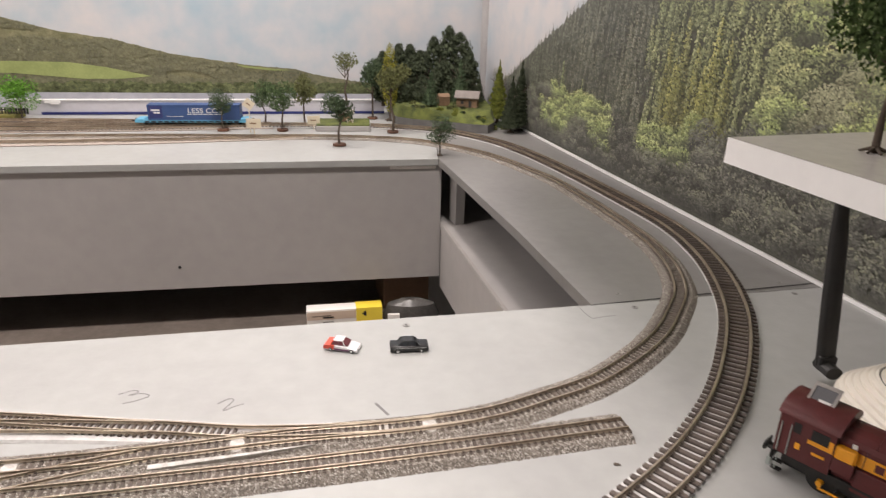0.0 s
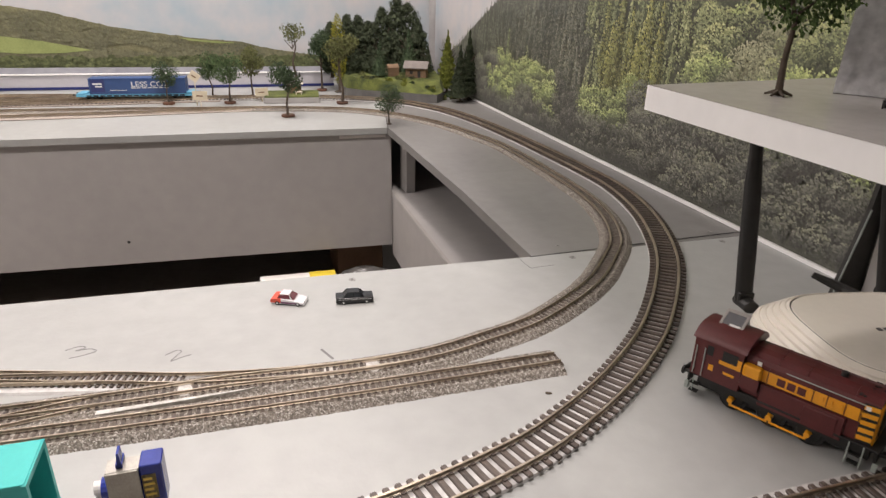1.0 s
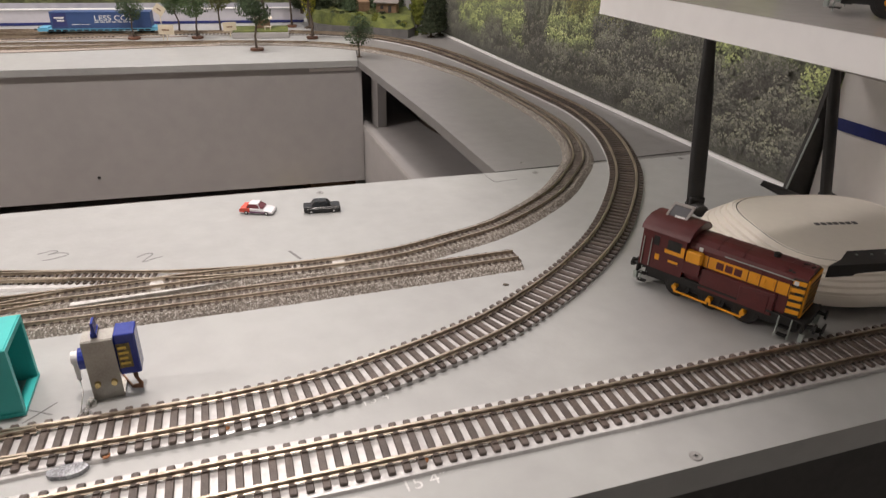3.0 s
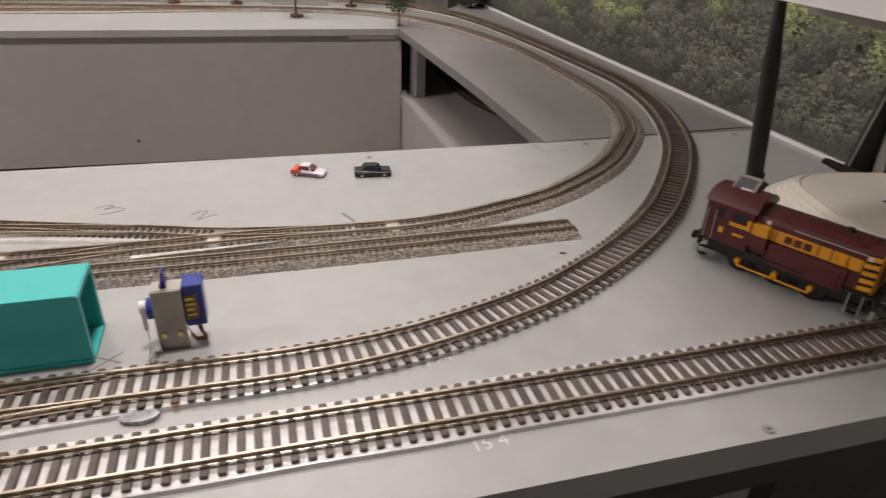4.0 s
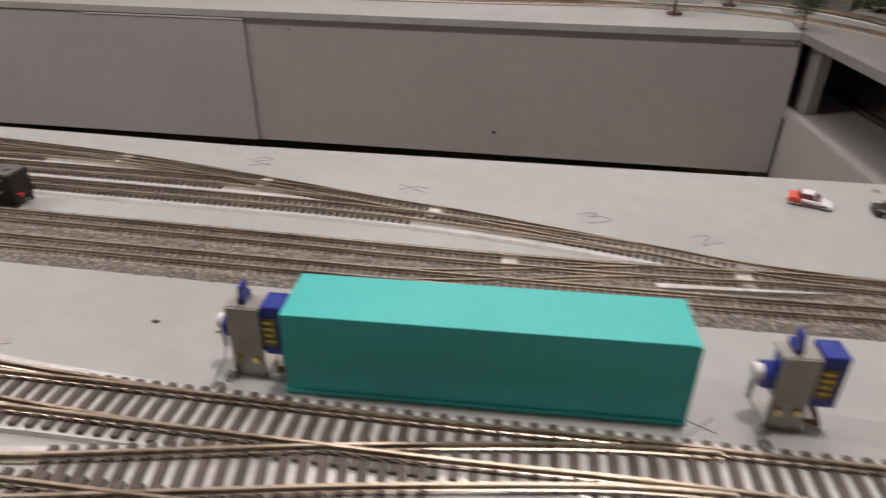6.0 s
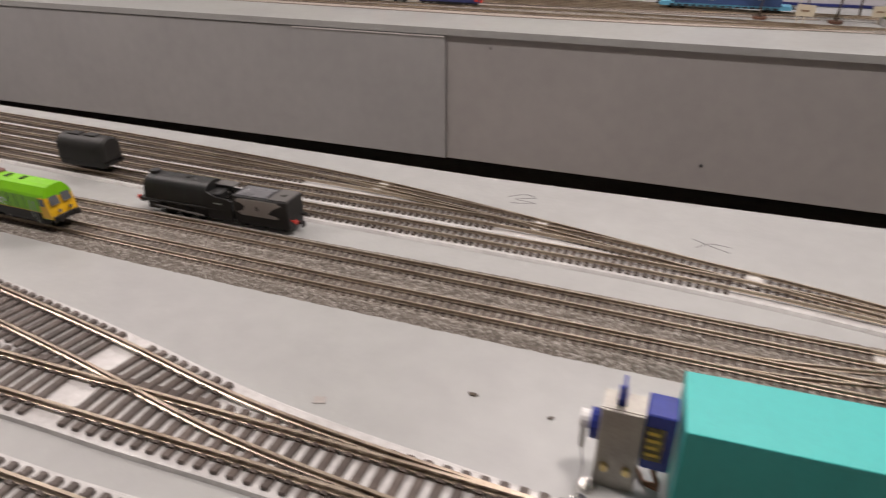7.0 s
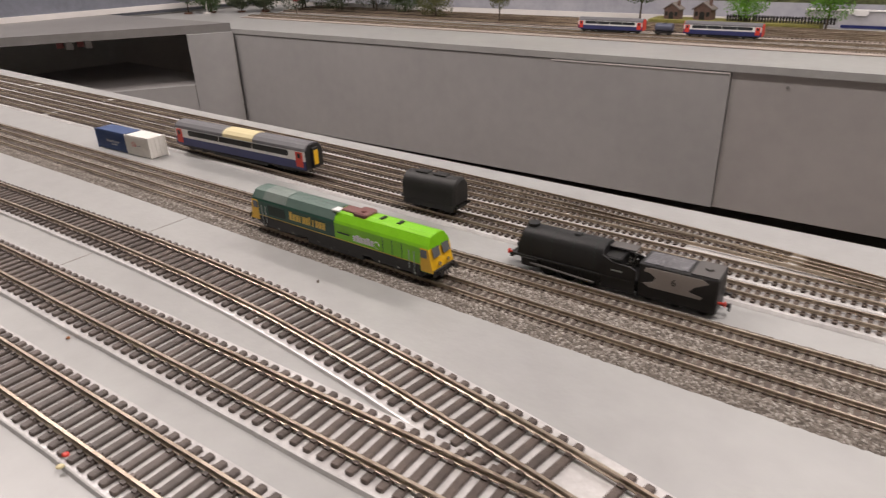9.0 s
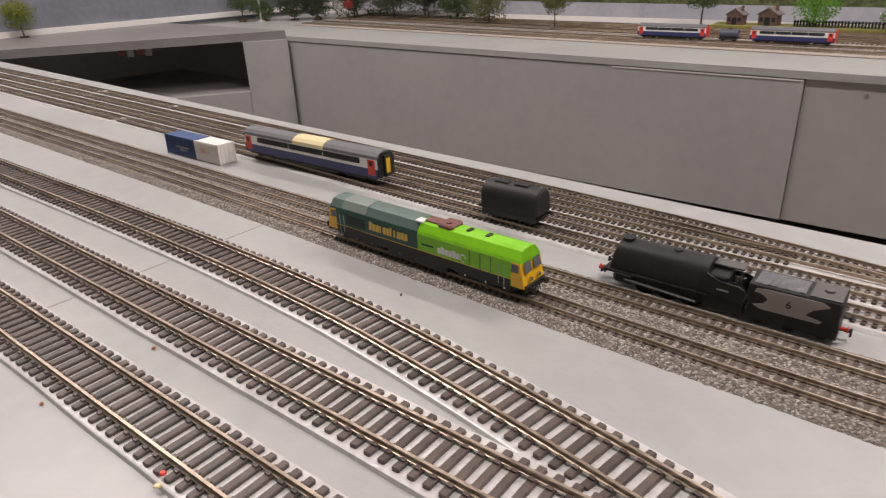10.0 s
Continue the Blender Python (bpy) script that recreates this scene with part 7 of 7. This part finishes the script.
def router():
    root = thing("wireless_router", "ivory plastic wireless router with ridged rim and black aerials", "router", pose(0.591, 0.4325, 0.0, 0, 0, -9) @ Matrix.Diagonal((1.02, 1.0, 0.78, 1)))
    a, b = 0.078, 0.072
    prof = [(0.93, 0.004), (0.985, 0.007), (1.0, 0.012), (0.985, 0.0165)]
    k, z = 0.985, 0.0165
    for j in range(5):
        prof += [(k - 0.006, z), (k - 0.008, z + 0.0024), (k - 0.036, z + 0.0041), (k - 0.043, z + 0.0036)]
        k, z = k - 0.043, z + 0.0036
    prof += [(k - 0.02, z + 0.0012), (k - 0.025, z + 0.0004), (k - 0.032, z + 0.0004), (k - 0.037, z + 0.0014), (0.30, z + 0.0024), (0.02, z + 0.0026)]
    me = Mesh()
    me.loft([[(x * s, y * s, zz) for x, y in squircle(a, b)] for s, zz in prof])
    part("case", me, ROUTER, root, smooth=True)
    kk = k - 0.0285
    me = Mesh()
    me.loft([[(x * s, y * s, z + zz) for x, y in squircle(a, b)] for s, zz in ((kk - .003, 0.0006), (kk - .003, 0.0009), (kk + .003, 0.0009), (kk + .003, 0.0006))])
    part("seam", me, RUBBER, root, "dark seam round the lid")
    top = z + 0.0027
    me = Mesh()
    for j in range(7):
        me.box(-0.016 + j * .0046, -0.0130 + j * .0046, -0.002, 0.0015, top - 0.001, top + 0.0003)
    ob = part("brand_bar", me, P_TANK, root)
    me = Mesh()
    pts = [(-0.047, -0.0605), (0.055, -0.058), (0.055, -0.041), (0.0045, -0.0413), (-0.0226, -0.0426), (-0.034, -0.053)]
    me.prism(pts, 0.028, 0.0382, "z")
    pl = part("indicator_panel", me, RUBBER, root, "glossy black indicator panel")
    for j in range(6):
        me = Mesh()
        me.rod((-0.020 + j * .010, -0.048, 0.0382), (-0.020 + j * .010, -0.048, 0.0386), 0.0009, 0.0009, 8)
        part("indicator", me, P_PALE, pl)
    inv = root.matrix_world.inverted()
    for base, tip in (((0.5390, 0.5165, 0.012), (0.5440, 0.548, 0.153)), ((0.6500, 0.4990, 0.012), (0.6360, 0.522, 0.153))):
        base, tip = inv @ Vector(base), inv @ Vector(tip)
        me = Mesh()
        me.rod((0, -0.012, 0.0), (0, 0.004, 0.0), 0.0058, 0.0064, 14)
        me.box(-0.006, 0.006, -0.004, 0.004, -0.003, 0.010, 0.001)
        aer = part("aerial_hinge", me, RUBBER, root)
        aer.matrix_local = Matrix.Translation(base)
        ln = (tip - base).length
        me = Mesh()
        me.loft([[(math.cos(t * math.pi / 7) * rx, math.sin(t * math.pi / 7) * rx * .62, zz * ln) for t in range(14)] for rx, zz in ((0.0066, 0.0), (0.0069, 0.25), (0.0066, 0.60), (0.0050, 0.78), (0.0044, 0.97), (0.003, 1.0))])
        ob = part("aerial", me, RUBBER, aer, smooth=True)
        ob.matrix_local = (tip - base).to_track_quat("Z", "Y").to_matrix().to_4x4()
    for x in (-0.05, 0.05):
        for y in (-0.045, 0.045):
            me = Mesh()
            me.rod((x, y, 0.0), (x, y, 0.005), 0.006, 0.006, 12)
            part("foot", me, RUBBER, root)
    me = Mesh()
    me.rod((0.036, 0.072, 0.014), (0.026, 0.090, 0.016), 0.0040, 0.0052, 10)
    me.rod((0.026, 0.090, 0.016), (0.008, 0.104, 0.024), 0.0052, 0.0030, 10)
    part("cable_boot", me, RUBBER, root)


router()

# ---- white shelf over the router ----
# the grey of the shelf's top stands in for shade from above
SHELFTOP = mat("shelf_top", (0.50, 0.47, 0.45), 0.22, scale=14, amount=0.12)
P0 = Vector((0.4435, 0.535))
SD = Vector((0.10, -0.995)).normalized()
c2 = P0 + SD * 0.85
poly = [tuple(P0), tuple(c2), (east(c2.y)[0] - 0.0115, c2.y), (east(0.555)[0] - 0.0115, 0.556)]
me = Mesh()
me.prism(poly, 0.1558, 0.1716, "z")
shelf = solid("white_shelf", me, BRIGHT, "thick white-edged shelf fixed to the wall", "shelf", kind="")
me = Mesh()
inner = [tuple(Vector(p) * .997 + Vector((0.548, 0.1)) * .003) for p in poly]
me.prism(inner, 0.1717, 0.1720, "z")
part("shelf_top", me, SHELFTOP, shelf, "laminate top, greyed in colour for the shade on it")
tree(0.5045, 0.487, 0.105, leafmat("leaf_shelf", (0.10, 0.15, 0.05), (0.035, 0.06, 0.02)), "dark model tree standing on the white shelf", z=0.172, seed=90, disc=False, spread=0.36, trunk=0.40, n=3200)
PHOTO = mat("grey_photo_card", (0.88, 0.88, 0.89), 0.25, col2=(0.40, 0.40, 0.42), scale=15, spec=0.6)
root = thing("photo_card", "glossy grey picture card leaning back on the shelf", "card", pose(0.5640, 0.4700, 0.1722, -14, 0, -50))
me = Mesh()
me.box(-0.026, 0.030, -0.0008, 0.0008, 0.0, 0.075)
part("card", me, PHOTO, root)
me = Mesh()
me.box(-0.024, 0.028, 0.0009, 0.0022, 0.0, 0.045)
part("card_stand", me, WHITE, root)
shunter(pose(0.5390, 0.3645, 0.1722, 0, 0, ANG + 4) @ SMALL, "maroon model shunting locomotive standing on a shelf")
# bracket under the shelf
me = Mesh()
me.prism([(0.637, 0.0), (0.666, 0.0), (0.666, 0.1556), (0.660, 0.1556), (0.652, 0.073)], 0.531, 0.535, "y")
brk = part("shelf_bracket", me, DARK, shelf, "dark triangular shelf bracket")
me = Mesh()
me.rod((0.6365, 0.530, 0.001), (0.6515, 0.530, 0.073), 0.0008, 0.0008, 6)
part("bracket_edge", me, P_PALE, brk)
me = Mesh()
me.prism([(0.563, 0.540), (0.560, 0.300), (0.580, 0.300), (0.582, 0.540)], 0.133, 0.1556, "z")
part("shelf_batten", me, EDGE, shelf, "grey batten under the shelf")
# white skirting sheet with a blue stripe beside the router
me = Mesh()
me.prism([(east(-0.5)[0] - 0.008, -0.5), (east(0.528)[0] - 0.008, 0.528), (east(0.528)[0] - 0.0076 + .001, 0.5285), (east(-0.5)[0] - 0.0066, -0.5)], 0.001, 0.150, "z")
panel = solid("trim_wall_sheet", me, WHITE, "white plastic sheet with a dark blue stripe on the wall", "trim")
me = Mesh()
me.prism([(east(-0.5)[0] - 0.0088, -0.5), (east(0.527)[0] - 0.0088, 0.527), (east(0.527)[0] - 0.0081, 0.527), (east(-0.5)[0] - 0.0081, -0.5)], 0.066, 0.0755, "z")
part("blue_stripe", me, BLUE_TAPE, panel)

# ---- marks on the boards ----
KRAFT_D = mat("rust_brown", (0.42, 0.17, 0.06), 0.6, scale=200, amount=0.4)
INK = mat("pencil_mark", (0.20, 0.195, 0.19), 0.6, scale=200, amount=0.3)
CHALK = mat("chalk_mark", (0.80, 0.80, 0.78), 0.8, scale=400, amount=0.4)


def stroke(name, pts, w, m, label, x, y, turn=0.0, s=1.0, z=0.0):
    """A hand-drawn line as a thin raised ribbon."""
    line = curve_through([(a * s, b * s) for a, b in pts], 0.0012)
    me = Mesh()
    rings = [[(p.x + q.x * w * k, p.y + q.y * w * k, z + h) for k, h in ((-.5, .00005), (-.5, .00016), (.5, .00016), (.5, .00005))] for p, t, q in frames(line)]
    me.loft(rings)
    ob = solid(name, me, m, label, "pencil mark", kind="stuff")
    ob.matrix_world = pose(x, y, 0, 0, 0, turn)


THREE = [(-0.008, 0.007), (0.003, 0.012), (0.009, 0.009), (0.001, 0.004), (0.012, 0.006), (0.020, 0.001), (0.010, -0.005), (-0.001, -0.008)]
TWO = [(-0.009, 0.004), (-0.001, 0.010), (0.004, 0.008), (-0.001, -0.002), (-0.003, -0.007), (0.006, -0.002), (0.014, 0.001)]
stroke("pencil_three", THREE, 0.0007, INK, "handwritten pencil figure three on the board", 0.063, 0.560, 0, 0.72)
stroke("pencil_two", TWO, 0.0007, INK, "handwritten pencil figure two on the board", 0.129, 0.5425, 0, 0.75)
stroke("pencil_one", [(-0.003, 0.008), (0.004, -0.006)], 0.0018, INK, "handwritten pencil figure one on the board", 0.226, 0.524)
stroke("pencil_cross", [(-0.010, 0.006), (0.0, 0.0), (0.010, -0.005)], 0.0006, INK, "pencil cross beside the track", -0.05, 0.585)
stroke("pencil_cross.001", [(-0.008, -0.004), (0.0, 0.003), (0.011, 0.002)], 0.0006, INK, "pencil cross beside the track", -0.05, 0.585)
stroke("pencil_loop", [(-0.010, 0.002), (0.0, 0.009), (0.008, 0.006), (-0.004, 0.0), (0.010, -0.003), (-0.006, -0.007)], 0.0006, INK, "handwritten pencil figure by the ladder track", -0.168, 0.611)
stroke("pencil_cross.002", [(-0.006, -0.006), (0.006, 0.006)], 0.0006, INK, "pencil cross beside the turquoise container", 0.099, 0.390)
stroke("pencil_cross.003", [(-0.007, 0.004), (0.006, -0.003)], 0.0006, INK, "pencil cross beside the turquoise container", 0.099, 0.390)
stroke("pencil_corner", [(0.0, 0.020), (0.001, 0.010), (0.003, 0.0)], 0.0005, INK, "pencilled corner line near the board joint", 0.4085, 0.628)
stroke("pencil_corner.001", [(0.003, 0.0), (0.014, 0.002), (0.026, 0.003)], 0.0005, INK, "pencilled corner line near the board joint", 0.4085, 0.628)
for (bx, by, mk, sz, turn) in ((0.2455, 0.3575, "15 4\"", 0.0085, 10), (0.2535, 0.3005, "15 4\"", 0.0095, 6)):
    t = text_mesh(mk, sz, 0.00005)
    me = Mesh()
    me.add([(a, -c2_ * 0 + z_, 0.0001 + (-b_) * 0.2) for a, b_, z_ in t.v for c2_ in (0,)], t.f)
    ob = solid("chalk_figure", me, CHALK, "white chalk measurement written on the board", "chalk mark", kind="stuff")
    ob.matrix_world = pose(bx, by, 0.0001, 0, 0, turn)
# paint dabs on the track edges
for k, (x, y, z, r, m, label) in enumerate(((-0.446, 0.292, 0.0040, 0.0022, P_RED, "small red paint dab on a sleeper"), (-0.444, 0.2885, 0.0022, 0.0022, P_CREAM, "small cream paint dab beside the rail"), (-0.530, 0.334, 0.0004, 0.0014, KRAFT_D, "rust-brown dab on the track edge"), (-0.529, 0.284, 0.0004, 0.0014, KRAFT_D, "rust-brown dab on the track edge"), (0.183, 0.355, 0.0022, 0.0024, KRAFT_D, "rust-brown dab on the track edge"), (0.134, 0.350, 0.0022, 0.0026, KRAFT_D, "rust-brown dab on the track edge"), (0.266, 0.314, 0.0022, 0.0024, KRAFT_D, "rust-brown dab on the track edge"), (0.183, 0.308, 0.0022, 0.0022, KRAFT_D, "rust-brown dab on the track edge"))):
    me = Mesh()
    me.loft([[(q * r * .68 * (1 + .3 * noise.noise(Vector((i * .9, k, 0)))) * math.cos(i * .571), q * r * .55 * math.sin(i * .571), h) for i in range(11)] for q, h in ((1.0, 0.0), (0.95, 0.0005), (0.6, 0.0008))])
    ob = solid("paint_dab", me, m, label, "paint dab", kind="")
    ob.matrix_world = pose(x, y, z, 0, 0, 47 * k)
# screw holes in the boards
SCREW = mat("dull_screw", (0.36, 0.35, 0.335), 0.5, 0.2, scale=200)
for k, (x, y) in enumerate(((0.455, 0.672), (0.457, 0.643), (0.256, 0.636), (0.622, 0.677), (0.619, 0.651), (0.384, 0.2885))):
    root = thing("board_screw", "countersunk screw head sunk in the painted board", "screw", pose(x, y, 0.0002 if y < .652 else -0.0002, 0, 0, 31 * k), group="board screws")
    me = Mesh()
    me.loft([[(r * math.cos(t * .393), r * math.sin(t * .393), z) for t in range(16)] for r, z in ((0.0030, 0.0001), (0.0027, 0.0004), (0.0020, 0.0003), (0.0004, 0.0003))])
    part("screw_head", me, SCREW, root)
    me = Mesh()
    me.box(-0.0010, 0.0010, -0.00022, 0.00022, 0.0003, 0.00042)
    me.box(-0.00022, 0.00022, -0.0010, 0.0010, 0.00042, 0.0005)
    part("screw_slot", me, BLACK, root)
for k, (x, z) in enumerate(((-0.043, -0.174), (-0.372, -0.027))):
    me = Mesh()
    me.rod((x, FY - 0.0002, z), (x, FY - 0.0015, z), 0.0024, 0.0021, 12)
    solid("fascia_screw", me, GREY_SIDE if x < -0.2 else BLACK, "dark screw head in the fascia panel", "screw", kind="")
me = Mesh()
me.prism([(0.4195, 0.6526), (0.66, 0.6717), (0.66, 0.6705), (0.4195, 0.6517)], 0.0, 0.0003, "z")
solid("trim_board_joint", me, BLACK, "dark hairline joint between two boards", "joint")
me = Mesh()
me.prism([(-0.6165, 0.24), (-0.6175, 0.24), (-0.6145, 0.47), (-0.6135, 0.47)], 0.0, 0.0002, "z")
solid("trim_board_joint.001", me, EDGE, "dark hairline joint between two boards", "joint")

# ---- store below the well ----
me = Mesh()
me.box(-2.4, 0.375, 0.70, 1.60, -0.310, -0.290)
solid("floor_store_shelf", me, STORE, "dark storage shelf under the layout", "shelf")
BOXW = mat("white_carton", (0.80, 0.78, 0.74), 0.5, scale=30, amount=0.06)
BOXY = mat("yellow_label", (0.85, 0.66, 0.06), 0.45, scale=30, amount=0.08)
BAG = mat("dark_grey_bag", (0.10, 0.095, 0.09), 0.25, scale=40, amount=0.4, bump=0.6, bscale=60)
KRAFT_L = mat("pale_card_print", (0.60, 0.48, 0.38), 0.6, scale=40, amount=0.1)
KRAFT = mat("brown_carton", (0.22, 0.13, 0.08), 0.8, scale=30, amount=0.2)


def parcel():
    root = thing("white_carton", "white cardboard carton with a yellow end label", "carton", pose(0.218, 1.165, -0.2898, 0, 0, 1) @ Matrix.Diagonal((1, 1, 0.76, 1)))
    me = Mesh()
    me.box(-0.062, 0.062, -0.012, 0.012, 0.0, 0.066, 0.001)
    part("carton_body", me, BOXW, root)
    me = Mesh()
    me.box(0.019, 0.0625, -0.0125, 0.0125, 0.0005, 0.0666)
    part("yellow_end", me, BOXY, root)
    me = Mesh()
    me.box(-0.0615, 0.0185, -0.0127, -0.0121, 0.044, 0.062)
    lab = part("brown_panel", me, KRAFT_L, root, "pale brown printed panel")
    for a, b, c, d in ((-0.054, -0.022, 0.0525, 0.0535), (-0.036, -0.018, 0.047, 0.0505), (-0.036, -0.018, 0.037, 0.0385)):
        me = Mesh()
        me.box(a, b, -0.0132, -0.0128, c, d)
        part("printed_bar", me, BLACK, root)
    me = Mesh()
    me.prism([(0.028, 0.052), (0.034, 0.060), (0.036, 0.056), (0.036, 0.048), (0.033, 0.048), (0.031, 0.052)], -0.0131, -0.0126, "y")
    part("printed_mark", me, BLACK, root)


parcel()
root = thing("plastic_bag", "dark grey plastic bag crumpled on the store shelf", "bag", pose(0.331, 1.170, -0.2898, 0, 0, -4))
me = Mesh()
me.loft([[(0.050 * s * math.cos(t * .314) * (1 + .1 * noise.noise(Vector((t, z * 40, 1)))), 0.020 * s * math.sin(t * .314), z * 0.98) for t in range(20)] for s, z in ((0.9, 0.0), (1.0, 0.012), (0.97, 0.03), (0.8, 0.048), (0.35, 0.056))])
part("bag_body", me, BAG, root, smooth=True)
me = Mesh()
me.box(-0.040, -0.020, -0.022, -0.017, 0.004, 0.036)
part("bag_label", me, BOXW, root)
root = thing("brown_carton", "plain brown cardboard carton in the store", "carton", pose(0.33, 1.30, -0.2898, 0, 0, 4))
me = Mesh()
me.box(-0.042, 0.042, -0.05, 0.05, 0.0, 0.070, 0.001)
part("carton_body", me, KRAFT, root)

# hidden track on the lower shelf
hid = thing("railway_track", "dark hidden track curving over the lower shelf", "railway track", group="small-scale tracks")
hl = curve_through([(0.65, 0.72), (0.61, 0.88), (0.555, 1.02), (0.522, 1.11), (0.505, 1.18), (0.498, 1.29), (0.50, 1.38)], 0.004)
rails(hl, OO, -0.112 + OO["thick"], hid)
me = Mesh()
for p, t, s in frames(curve_through([(0.65, 0.72), (0.61, 0.88), (0.555, 1.02), (0.522, 1.11), (0.505, 1.18), (0.498, 1.29), (0.50, 1.38)], OO["pitch"])):
    mm = Matrix.Translation((p.x, p.y, -0.112)) @ Matrix.Rotation(math.atan2(t.y, t.x), 4, "Z")
    me.box(-OO["width"] / 2, OO["width"] / 2, -OO["length"] / 2, OO["length"] / 2, 0, OO["thick"], m=mm)
tagged(part("distant_sleeper", me, SLEEPN, hid), kind="stuff")
